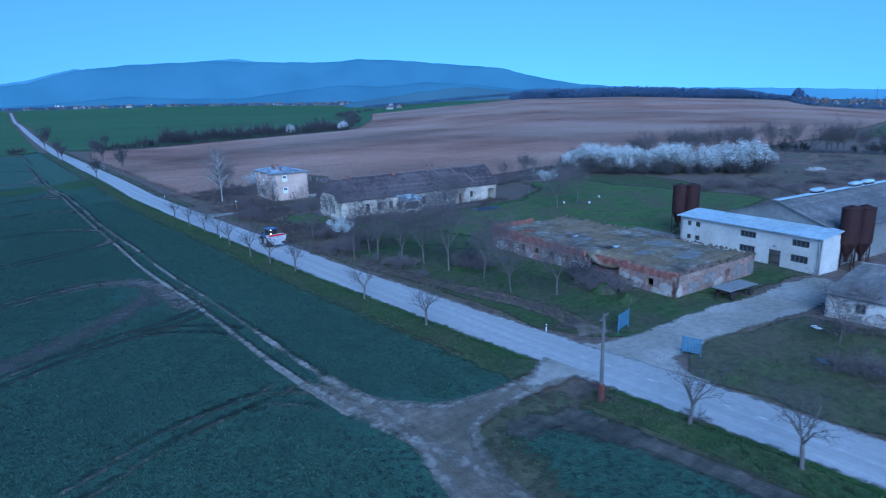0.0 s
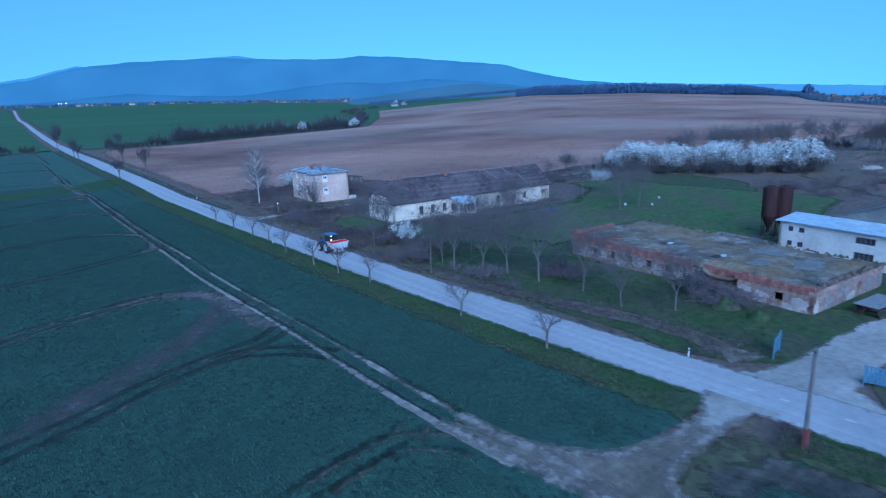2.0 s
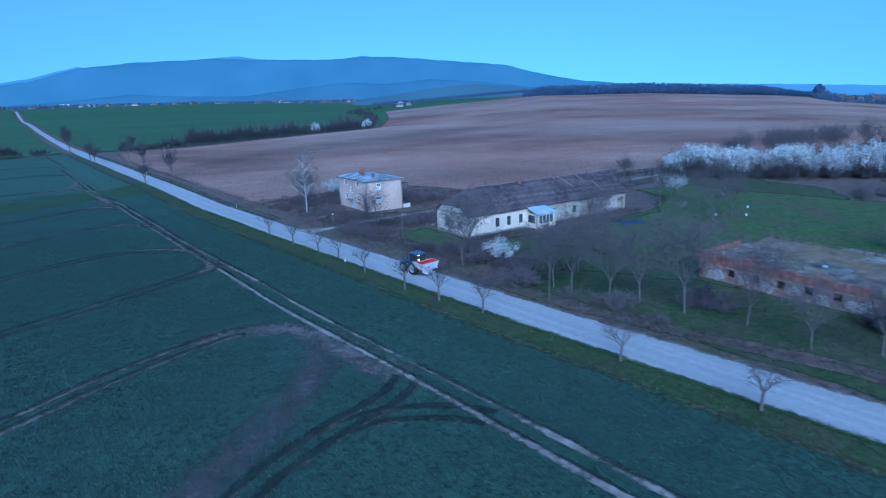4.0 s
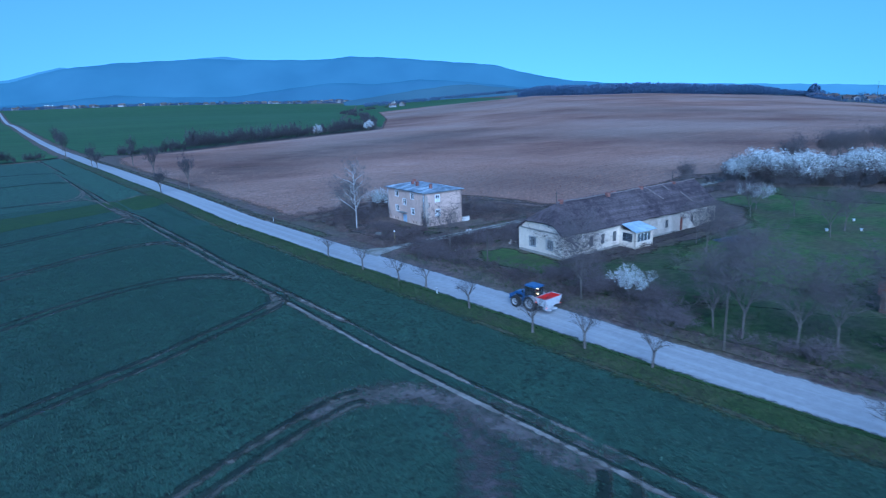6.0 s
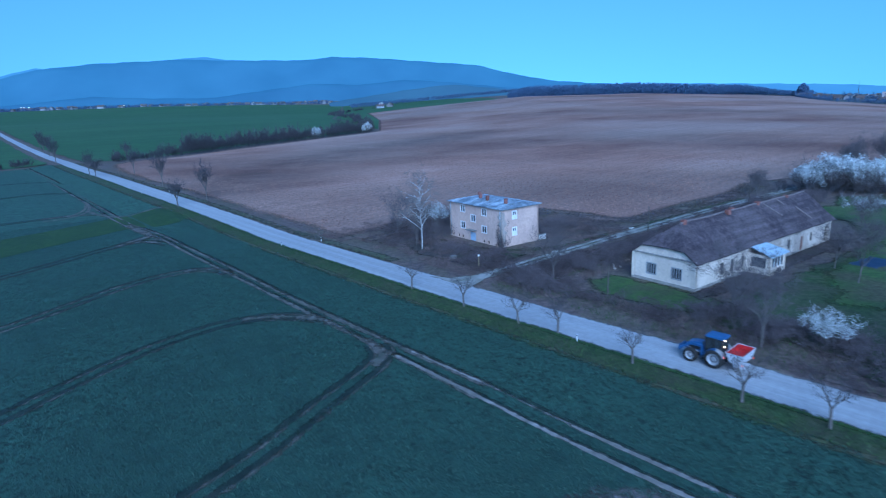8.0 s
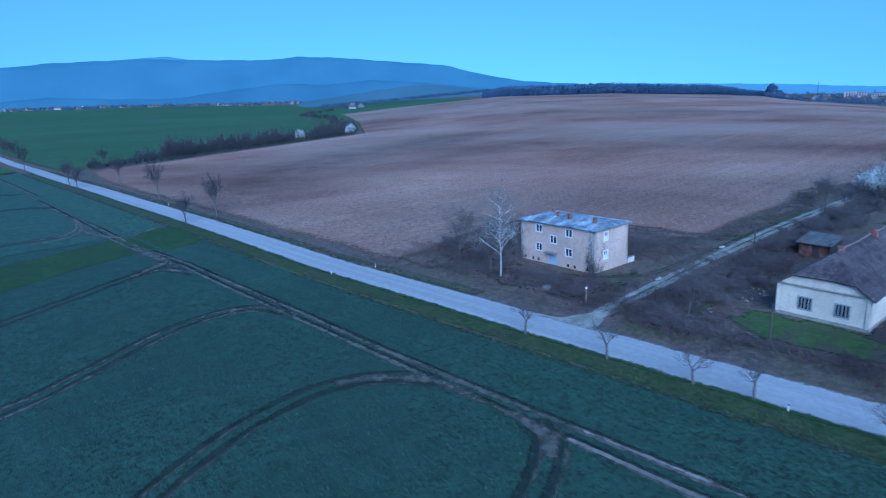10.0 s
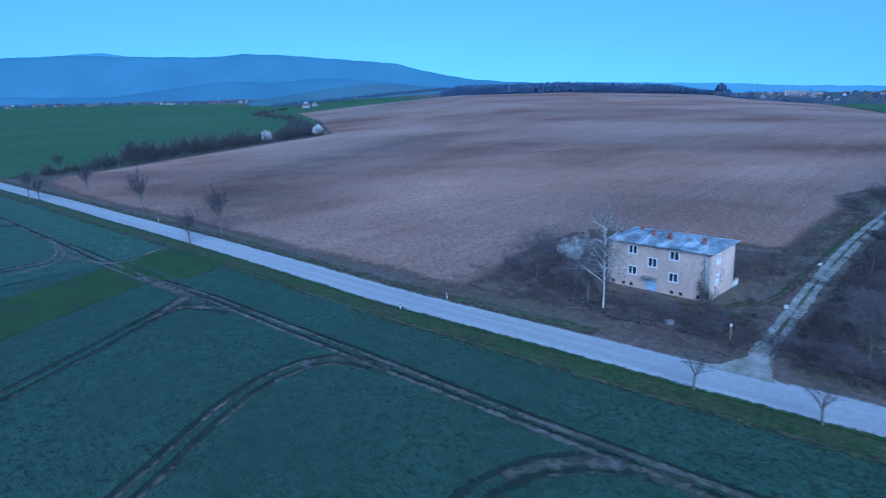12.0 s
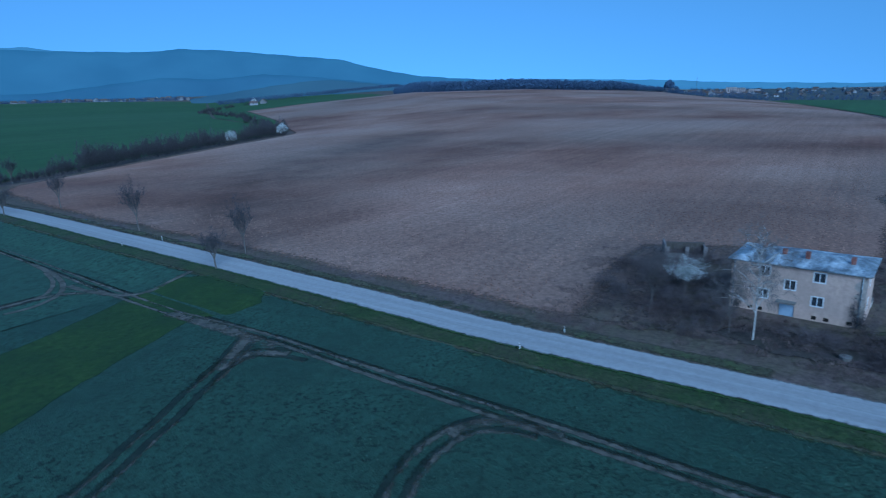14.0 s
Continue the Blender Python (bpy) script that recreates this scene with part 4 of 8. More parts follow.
M_PALETIN = mat("pale_sheet_roof", [(0.26, 0.36, 0.41), (0.42, 0.53, 0.58)], 0.8, rough=0.5, metal=0.1, big=(0.27, 0.36, 0.41), big_scale=0.25, grain=(1.5, 0.2))
M_ETERNIT = mat("grey_fibre_roof", [(0.085, 0.085, 0.09), (0.135, 0.13, 0.13), (0.185, 0.175, 0.175)], 0.5, rough=0.9, big=(0.08, 0.08, 0.08), big_scale=0.15, wave=(1.2, 8, 0.2), grain=(2.0, 0.2))
M_BRICK = mat("red_brick", [(0.125, 0.048, 0.040), (0.225, 0.082, 0.066), (0.30, 0.145, 0.118)], 1.6, rough=0.95, bump=0.5, bump_scale=9, detail=9.0, grain=(1.2, 0.35))
M_RUIN = mat("ruin_wall", [(0.22, 0.080, 0.062), (0.265, 0.158, 0.130), (0.315, 0.240, 0.208)], 1.6, rough=0.95, bump=0.7, bump_scale=6, big=(0.185, 0.130, 0.112), big_scale=0.3, spread=(0.36, 0.64), detail=8.0, grain=(2.5, 0.4))
M_RUINROOF = mat("mossy_slab", [(0.055, 0.050, 0.040), (0.125, 0.108, 0.085), (0.25, 0.24, 0.225)], 0.4, rough=0.95, bump=0.5, bump_scale=6, big=(0.175, 0.115, 0.065), big_scale=0.13, spread=(0.36, 0.66), grain=(1.5, 0.35))
M_RUINPLASTER = mat("old_ruin_plaster", [(0.24, 0.20, 0.185), (0.36, 0.31, 0.285), (0.44, 0.39, 0.36)], 1.2, bump=0.2, big=(0.27, 0.22, 0.20), big_scale=0.5, grain=(3.0, 0.15))
M_PLINTHDARK = mat("dark_grey_plaster", [(0.10, 0.09, 0.088), (0.17, 0.15, 0.145), (0.24, 0.21, 0.20)], 1.2, bump=0.2, grain=(3.0, 0.2))
M_FELT = mat("weathered_felt", [(0.11, 0.115, 0.118), (0.19, 0.195, 0.197)], 0.9, bump=0.1, big=(0.12, 0.115, 0.10), big_scale=0.4, grain=(2.0, 0.2))
M_WHITE = mat("white_frame", [(0.58, 0.58, 0.57), (0.68, 0.68, 0.67)], 3, rough=0.5)
M_DARKPANE = glass("window_pane", (0.10, 0.13, 0.16))
M_DARK = mat("dark_opening", [(0.012, 0.012, 0.012), (0.03, 0.028, 0.026)], 2)
M_BLUEDOOR = mat("pale_blue_paint", [(0.25, 0.36, 0.46), (0.34, 0.46, 0.56)], 2, rough=0.6)
M_GATEBLUE = mat("gate_blue_paint", [(0.035, 0.11, 0.17), (0.055, 0.16, 0.23)], 4, rough=0.7)
M_REDDOOR = mat("dark_red_paint", [(0.10, 0.025, 0.02), (0.16, 0.05, 0.04)], 3)
M_RUST = mat("rusty_steel", [(0.022, 0.009, 0.010), (0.040, 0.015, 0.014), (0.062, 0.024, 0.020)], 1.0, rough=0.85, metal=0.2, stretch=(1, 1, 0.25))
M_CONCRETE = mat("concrete", [(0.13, 0.127, 0.12), (0.21, 0.204, 0.192)], 2, bump=0.2, big=(0.12, 0.115, 0.108), big_scale=0.3)
M_WOOD = mat("weathered_wood", [(0.055, 0.046, 0.04), (0.105, 0.09, 0.078)], 3, stretch=(1, 1, 0.2), bump=0.3)
M_POLE = mat("tarred_pole", [(0.030, 0.028, 0.027), (0.065, 0.060, 0.056)], 3, stretch=(1, 1, 0.2), bump=0.3)
M_CONCPOLE = mat("grey_pole", [(0.075, 0.070, 0.068), (0.13, 0.122, 0.118)], 3, stretch=(1, 1, 0.2), bump=0.3)
M_YELLOWPOST = mat("faded_yellow_paint", [(0.20, 0.145, 0.08), (0.28, 0.215, 0.125)], 5)
M_GREYDECK = mat("grey_deck", [(0.13, 0.135, 0.14), (0.21, 0.215, 0.22)], 2, stretch=(0.3, 2, 1))
M_TRACBLUE = mat("tractor_blue", [(0.010, 0.066, 0.165), (0.018, 0.10, 0.225)], 2, rough=0.35, spec=0.5, grain=(4.0, 0.15))
M_TYRE = mat("tyre_rubber", [(0.015, 0.014, 0.014), (0.035, 0.033, 0.03)], 6, rough=0.9, bump=0.3)
M_RIM = mat("pale_rim", [(0.22, 0.22, 0.22), (0.31, 0.31, 0.31)], 4, rough=0.5)
M_RED = mat("spreader_red", [(0.45, 0.012, 0.012), (0.58, 0.02, 0.018)], 2, rough=0.4)
M_LIGHTGREY = mat("spreader_grey", [(0.40, 0.40, 0.41), (0.52, 0.52, 0.53)], 2, rough=0.5, grain=(3.0, 0.15))
M_BLACK = mat("black_plastic", [(0.012, 0.012, 0.013), (0.03, 0.03, 0.03)], 4, rough=0.5)
M_CABGLASS = glass("cab_glass", (0.07, 0.085, 0.09))
M_WORKLAMP = glow("lit_work_lamp", (1.0, 0.66, 0.34), 4.0)
M_TAIL = glow("lit_tail_lamp", (1.0, 0.10, 0.04), 0.5)
M_TOWNLAMP = glow("town_lamp", (0.85, 0.95, 1.0), 1.6)
M_POND = mat("blue_tarp", [(0.007, 0.020, 0.042), (0.013, 0.036, 0.072)], 1.5, rough=0.5)


def wall(length, z0, z1, thick, openings, place):
    """A wall with real openings (u0, u1, z0, z1); place(u, w, z) gives the point at u along and w into the wall."""
    buf = Buf()
    us = sorted({0.0, length, *(o[0] for o in openings), *(o[1] for o in openings)})
    zs = sorted({z0, z1, *(o[2] for o in openings), *(o[3] for o in openings)})
    us, zs = [u for u in us if 0 <= u <= length], [z for z in zs if z0 <= z <= z1]

    def solid(i, j):
        if not (0 <= i < len(us) - 1 and 0 <= j < len(zs) - 1):
            return False
        u, z = (us[i] + us[i + 1]) / 2, (zs[j] + zs[j + 1]) / 2
        return not any(o[0] < u < o[1] and o[2] < z < o[3] for o in openings)

    for i in range(len(us) - 1):
        for j in range(len(zs) - 1):
            if not solid(i, j):
                continue
            a, b, c, d = us[i], us[i + 1], zs[j], zs[j + 1]
            buf.face(place(a, 0, c), place(b, 0, c), place(b, 0, d), place(a, 0, d))
            buf.face(place(b, thick, c), place(a, thick, c), place(a, thick, d), place(b, thick, d))
            for near, e in (((i - 1, j), ((a, c), (a, d))), ((i + 1, j), ((b, d), (b, c))), ((i, j - 1), ((b, c), (a, c))), ((i, j + 1), ((a, d), (b, d)))):
                if not solid(*near):
                    (u0, v0), (u1, v1) = e
                    buf.face(place(u0, 0, v0), place(u0, thick, v0), place(u1, thick, v1), place(u1, 0, v1))
    return buf


def sticks(rects, depth, place, w0=0.0):
    """Bars (u0, u1, z0, z1) of one thickness, on a wall's face."""
    buf = Buf()
    for u0, u1, a, b in rects:
        buf.prism([(u0, a), (u1, a), (u1, b), (u0, b)], lambda u, v: place(u, w0, v), lambda u, v: place(u, w0 + depth, v))
    return buf


def ring(u0, u1, z0, z1, f, depth, place, w0):
    """A rectangular frame of one piece, f wide, on a wall's face."""
    buf = Buf()
    for w in (w0, w0 + depth):
        for a in (0, f):
            buf.v += [tuple(place(u, w, z)) for u, z in ((u0 + a, z0 + a), (u1 - a, z0 + a), (u1 - a, z1 - a), (u0 + a, z1 - a))]
    for i in range(4):
        j = (i + 1) % 4
        buf.f += [(i, j, 4 + j, 4 + i), (8 + j, 8 + i, 12 + i, 12 + j), (i, 8 + i, 8 + j, j), (4 + j, 12 + j, 12 + i, 4 + i)]
    return buf


def window(parent, o, place, mullions=1, frame_mat=None, name="window", bars=0, surround=0.0, deep=0.14):
    u0, u1, z0, z1 = o
    f = 0.09
    fm = frame_mat or M_WHITE
    w0 = -0.02 if surround else deep - 0.05
    win = part(name, ring(u0, u1, z0, z1, f, 0.07, place, w0), fm, parent)
    for i in range(mullions):
        c = u0 + (u1 - u0) * (i + 1) / (mullions + 1)
        part("mullion", sticks([(c - f / 2, c + f / 2, z0 + f, z1 - f)], 0.07, place, w0), fm, win)
    for i in range(bars):
        c = z0 + (z1 - z0) * (i + 1) / (bars + 1)
        part("glazing_bar", sticks([(u0 + f, u1 - f, c - 0.03, c + 0.03)], 0.055, place, w0), fm, win)
    if surround:
        e = surround
        part("surround", ring(u0 - e, u1 + e, z0 - e, z1 + e, e, 0.03, place, -0.026), fm, win)
    cols = mullions + 1
    for i in range(cols):
        a, b = u0 + f + (u1 - u0 - 2 * f) * i / cols, u0 + f + (u1 - u0 - 2 * f) * (i + 1) / cols
        part("pane", sticks([(a, b, z0 + f, z1 - f)], 0.012, place, deep), M_DARKPANE, win)
    return win


def gable_sides(lx, ly, inset=0.0):
    """Placing functions of the four walls of a box lx deep and ly along, seen from outside."""
    return {
        "front": lambda u, w, z: (w, u, z),
        "right": lambda u, w, z: (u, w, z),
        "back": lambda u, w, z: (lx - w, u, z),
        "left": lambda u, w, z: (u, ly - w, z),
    }


def chimney(parent, x, y, z0, h, s=0.55):
    c = part("chimney", Buf().box((x, y, z0 + h / 2), (s, s, h), bevel=0.02), M_BRICK, parent)
    part("chimney_cap", Buf().box((x, y, z0 + h + 0.05), (s + 0.06, s + 0.06, 0.08), bevel=0.02), M_BRICK, c)
    return c


def slab_roof(name, quads, material, parent, thick=0.14, cuts=1, rough_z=0.0, seed=3, label=""):
    """A roof of sloping faces with thickness, slightly uneven."""
    bm = bmesh.new()
    for q in quads:
        bm.faces.new([bm.verts.new(p) for p in q])
    bmesh.ops.remove_doubles(bm, verts=bm.verts[:], dist=0.001)
    if cuts:
        for lo_axis in (0, 1):
            cs = [v.co[lo_axis] for v in bm.verts]
            lo, hi = min(cs), max(cs)
            n = max(2, int((hi - lo) / cuts))
            no = (1, 0, 0) if lo_axis == 0 else (0, 1, 0)
            for i in range(1, n):
                c = lo + (hi - lo) * i / n
                bmesh.ops.bisect_plane(bm, geom=bm.verts[:] + bm.edges[:] + bm.faces[:], plane_co=(c, c, 0), plane_no=no)
    rnd = random.Random(seed)
    if rough_z:
        for v in bm.verts:
            v.co.z += rough_z * (noise.noise(v.co * 0.35) + 0.5 * noise.noise(v.co * 1.1)) + rnd.uniform(-0.015, 0.015)
    bmesh.ops.recalc_face_normals(bm, faces=bm.faces[:])
    me = bpy.data.meshes.new(name)
    bm.to_mesh(me)
    bm.free()
    if sum(p.normal.z * p.area for p in me.polygons) < 0:
        me.flip_normals()
    me.materials.append(material)
    ob = new(name, me)
    ob.parent = parent
    md = ob.modifiers.new("thickness", "SOLIDIFY")
    md.thickness, md.offset = thick, -1
    if label:
        tagged(ob, label=label)
    return ob


# ---- two-storey house ----
def two_storey_house(m):
    h = thing("two_storey_house", m, "derelict ochre two-storey house with a tin roof", "house")
    lx, ly, top, base = 8.7, 14.9, 6.75, -0.7
    pl = gable_sides(lx, ly)
    front = [(10.25, 11.6, 5.0, 6.3), (4.15, 5.5, 5.0, 6.3), (7.25, 8.6, 3.5, 4.85), (10.25, 11.6, 1.9, 3.2), (4.15, 5.5, 1.9, 3.2)]
    cellar = [(13.7, 14.3, 0.15, 0.7), (12.0, 12.6, 0.1, 0.65), (10.8, 11.4, 0.1, 0.65), (4.7, 5.3, 0.1, 0.65), (3.4, 4.0, 0.1, 0.65), (1.0, 1.6, 0.15, 0.7)]
    door = (7.2, 8.95, -0.6, 1.55)
    side = [(2.35, 3.35, 4.75, 6.1), (2.35, 3.35, 1.85, 3.2)]
    part("wall", wall(ly, base, top, 0.35, front + cellar + [door], pl["front"]), M_OCHRE, h)
    part("wall", wall(lx, base, top, 0.35, side, pl["right"]), M_OCHRE, h)
    part("wall", wall(ly, base, top, 0.35, [], pl["back"]), M_OCHRE, h)
    part("wall", wall(lx, base, top, 0.35, [], pl["left"]), M_OCHRE, h)
    part("plinth", sticks([(0.0, 7.15, base, -0.25), (9.0, ly, base, -0.25)], 0.05, pl["front"], -0.05), M_PLINTH, h)
    for o in front:
        window(h, o, pl["front"], 1, surround=0.05)
    for o in side:
        w = window(h, o, pl["right"], 1, bars=1, surround=0.1)
        part("shutter_panel", sticks([(o[0] + 0.1, o[1] - 0.1, o[2] + 0.1, o[2] + (o[3] - o[2]) * 0.45)], 0.03, pl["right"], 0.08), M_WHITE, w)
    for o in cellar:
        part("cellar_window", sticks([o], 0.02, pl["front"], 0.25), M_DARK, h)
    d = part("door", sticks([(door[0] + 0.06, door[1] - 0.06, door[2], door[3] - 0.06)], 0.06, pl["front"], 0.12), M_BLUEDOOR, h, "pale blue double door")
    part("door_panel", sticks([(7.45, 7.95, 0.1, 1.2), (8.2, 8.7, 0.1, 1.2)], 0.03, pl["front"], 0.09), M_BLUEDOOR, d)
    wr = random.Random(31)
    for face, reach in (("front", 1.5), ("right", 1.2)):
        worn = [(0.03, -0.2), (reach * 0.9, -0.1)] + [(reach * wr.uniform(0.35, 1.0), 0.5 + 0.5 * i) for i in range(11)] + [(reach * 0.4, 6.1), (0.03, 6.2)]
        part("bare_render", Buf().prism(worn, lambda u, v: pl[face](u, -0.006, v), lambda u, v: pl[face](u, 0.02, v)), M_WORN, h, "grey patch of bare render at the corner")
    part("canopy", sticks([(7.0, 9.2, 1.95, 2.1)], 0.95, pl["front"], -0.95), M_CONCRETE, h, "small concrete canopy over the door")
    part("step", Buf().box((-0.45, 8.05, -0.62), (0.9, 2.0, 0.25), bevel=0.02), M_CONCRETE, h)
    part("drainpipe", Buf().tube((-0.08, 0.5, base), (-0.08, 0.5, top), 0.06, 0.06, 8), M_TIN, h)
    part("drainpipe", Buf().tube((-0.08, ly - 0.4, base), (-0.08, ly - 0.4, top), 0.06, 0.06, 8), M_TIN, h)
    o = 0.45
    c = [(-o, -o, top), (lx + o, -o, top), (lx + o, ly + o, top), (-o, ly + o, top)]
    r0, r1 = (lx / 2, 3.6, top + 0.85), (lx / 2, ly - 3.6, top + 0.85)
    slab_roof("roof", [[c[0], c[1], r0], [c[1], c[2], r1, r0], [c[2], c[3], r1], [c[3], c[0], r0, r1]], M_TIN, h, 0.12, 1.2, 0.05, label="pale streaked sheet metal roof")
    part("soffit", Buf().box((lx / 2, ly / 2, top - 0.16), (lx + 0.7, ly + 0.7, 0.08)), M_PLINTH, h)
    for x, y, hh in ((2.6, 1.9, 0.9), (2.5, 6.7, 0.95), (3.1, 9.4, 0.85), (5.2, 12.2, 0.75)):
        chimney(h, x, y, top + 0.35, hh, 0.5)
    lw = thing("low_wall", m @ pose(lx, -0.2, 0), "low broken plastered wall behind the house", "wall")
    part("coping", Buf().box((0.95, 0.3, 0.85), (1.9, 0.4, 0.12), bevel=0.03), M_CONCRETE, lw)
    part("masonry", Buf().box((0.95, 0.3, 0.1), (1.8, 0.3, 1.38)), M_HALLWALL, lw)
    return h


# ---- long single-storey house ----
def long_house(m):
    h = thing("long_house", m, "long decaying white farmhouse under a dark tiled roof", "house")
    lx, ly, ev, base = 40.0, 9.5, 3.85, -0.5
    pl = gable_sides(lx, ly)
    side = [(6.0, 6.9, 0.95, 2.6), (8.6, 9.5, 0.95, 2.6), (11.4, 12.3, 0.95, 2.6), (19.4, 20.4, 1.0, 2.6), (25.0, 25.9, 1.1, 2.5), (32.4, 33.2, 1.1, 2.5)]
    doors = [(29.2, 30.2, 0.0, 2.4)]
    gap = [(37.6, 39.3, 0.0, 2.5)]
    front = [(1.9, 3.4, 1.0, 2.55), (5.7, 7.2, 1.0, 2.55)]
    split = 17.3
    part("wall", wall(split, base, ev, 0.5, [o for o in side if o[1] < split], pl["right"]), M_PLASTER, h)
    # the wall beyond the porch has darker plaster
    part("wall", wall(lx - split, base, ev, 0.5, [(a - split, b - split, c, d) for a, b, c, d in side + doors + gap if a > split], lambda u, w, z: (u + split, w, z)), M_PLASTERDARK, h, "darker plaster wall beyond the porch")
    part("wall", wall(ly, base, ev, 0.5, front, pl["front"]), M_PLASTER, h)
    part("wall", wall(ly, base, ev, 0.5, [], pl["back"]), M_PLASTER, h)
    part("wall", wall(lx, base, ev, 0.5, [], pl["left"]), M_PLASTER, h)
    mid, rz, cut = ly / 2, 7.7, 5.1
    yc = (cut - ev) / (rz - ev) * mid
    for x in (0.12, lx - 0.4):
        g = Buf()
        outline = [(0.05, ev), (ly - 0.05, ev), (ly - yc, cut - 0.1), (yc, cut - 0.1)] if x < 1 else [(0.05, ev), (ly - 0.05, ev), (mid, rz - 0.15)]
        g.prism(outline, lambda u, v: (x, u, v), lambda u, v: (x + 0.3, u, v))
        part("gable", g, M_PLASTER, h)
    part("cornice", Buf().box((-0.06, ly / 2, ev - 0.02), (0.3, ly + 0.3, 0.16), bevel=0.03), M_PLINTH, h)
    part("plinth", sticks([(0, ly, base, 0.35)], 0.07, pl["front"], -0.07), M_PLINTH, h)
    part("plinth", sticks([(0, 12.9, base, 0.3), (17.6, 29, base, 0.3)], 0.06, pl["right"], -0.06), M_PLINTH, h)
    part("pilaster", sticks([(-0.05, 0.35, 0.3, ev - 0.12)], 0.08, pl["front"], -0.08), M_PLASTER, h)
    part("pilaster", sticks([(ly - 0.35, ly + 0.05, 0.3, ev - 0.12)], 0.08, pl["front"], -0.08), M_PLASTER, h)
    o = 0.45
    ez = ev - o * (rz - ev) / mid
    a0, a1 = -0.35, lx + 0.35
    slab_roof("roof", [
        [(a0, -o, ez + 0.1), (a1, -o, ez + 0.1), (a1, mid, rz), (3.5, mid, rz), (a0, yc, cut)],
        [(a1, ly + o, ez + 0.1), (a0, ly + o, ez + 0.1), (a0, ly - yc, cut), (3.5, mid, rz), (a1, mid, rz)],
        [(a0, yc, cut), (3.5, mid, rz), (a0, ly - yc, cut)]], M_TILE, h, 0.16, 1.0, 0.14, label="sagging dark clay tile roof")
    ridge_buf = Buf()
    for i in range(90):
        x = 3.6 + i * 0.405
        ridge_buf.tube((x, mid, rz + 0.02 + 0.05 * math.sin(i * 0.3)), (x + 0.43, mid, rz + 0.03 + 0.05 * math.sin(i * 0.3 + 0.3)), 0.13, 0.11, 6, True)
    part("ridge_cap", ridge_buf, M_RIDGE, h)
    # pale streaks of the roof slope, built as thin raised strips
    for x0, x1, a, b in ((25.5, 27.2, 0.95, 0.45), (33.0, 34.0, 0.6, 0.12), (30.0, 30.6, 0.98, 0.75)):
        p0, p1 = (x0, mid * a, ez + 0.1 + (rz - ez - 0.1) * (mid * a + o) / (mid + o) + 0.08), (x1, mid * b, ez + 0.1 + (rz - ez - 0.1) * (mid * b + o) / (mid + o) + 0.08)
        part("pale_streak", Buf().tube(p0, p1, 0.11, 0.09, 5, True), M_RIDGE, h, "pale streak line down the tiles")
    for x, y, hh in ((4.4, mid, 0.65), (15.0, mid - 0.4, 0.6), (17.4, mid + 0.4, 0.5), (24.2, mid, 0.6), (33.5, mid, 0.45)):
        chimney(h, x, y, rz - 0.35, hh, 0.62)
    for o_ in front:
        window(h, o_, pl["front"], 3, M_RIM, surround=0.06)
    for o_ in side:
        window(h, o_, pl["right"], 1, M_WOOD, bars=1)
    part("door", sticks([(29.25, 30.15, 0.0, 2.35)], 0.06, pl["right"], 0.2), M_REDDOOR, h, "dark red plank door")
    p = part("porch", wall(4.4, base, 2.75, 0.25, [(0.5, 3.9, 1.0, 2.4)], lambda u, w, z: (12.9 + u, -3.2 + w, z)), M_PLASTER, h, "glazed porch with a pale tin roof")
    for x in (12.9, 17.3):
        part("porch_wall", wall(3.2, base, 2.75, 0.22, [(0.6, 2.6, 1.0, 2.4)], lambda u, w, z: (x + (w if x < 15 else -w), -3.2 + u, z)), M_PLASTER, p)
        part("porch_glazing", sticks([(0.6, 2.6, 1.0, 2.4)], 0.02, lambda u, w, z: (x + (w if x < 15 else -w), -3.2 + u, z), 0.12), M_DARKPANE, p)
    part("porch_glazing", sticks([(0.5, 3.9, 1.0, 2.4)], 0.02, lambda u, w, z: (12.9 + u, -3.2 + w, z), 0.13), M_DARKPANE, p)
    for i in range(1, 4):
        part("porch_mullion", sticks([(0.5 + i * 0.85 - 0.03, 0.5 + i * 0.85 + 0.03, 1.0, 2.4)], 0.05, lambda u, w, z: (12.9 + u, -3.2 + w, z), 0.06), M_WHITE, p)
    slab_roof("porch_roof", [[(12.5, -3.6, 2.75), (17.7, -3.6, 2.75), (17.2, -0.05, 3.75), (13.0, -0.05, 3.75)]], M_PALETIN, h, 0.08, 1.2, 0.03)
    return h


# ---- ruined brick cowshed ----
def flake(cx, cy, rx, ry, thick, place, seed, n=15):
    """A thin ragged plate, such as a patch of old plaster, on the plane that place() gives."""
    r = random.Random(seed)
    ring_ = [(cx + rx * f * math.cos(6.2832 * i / n), cy + ry * f * math.sin(6.2832 * i / n)) for i, f in ((i, r.uniform(0.62, 1.12)) for i in range(n))]
    buf = Buf()
    for w in (0.0, thick):
        buf.v += [place(u, w, z) for u, z in ring_]
    buf.f.append(tuple(range(n, 2 * n)))
    for i in range(n):
        buf.f.append((i, (i + 1) % n, n + (i + 1) % n, n + i))
    return buf


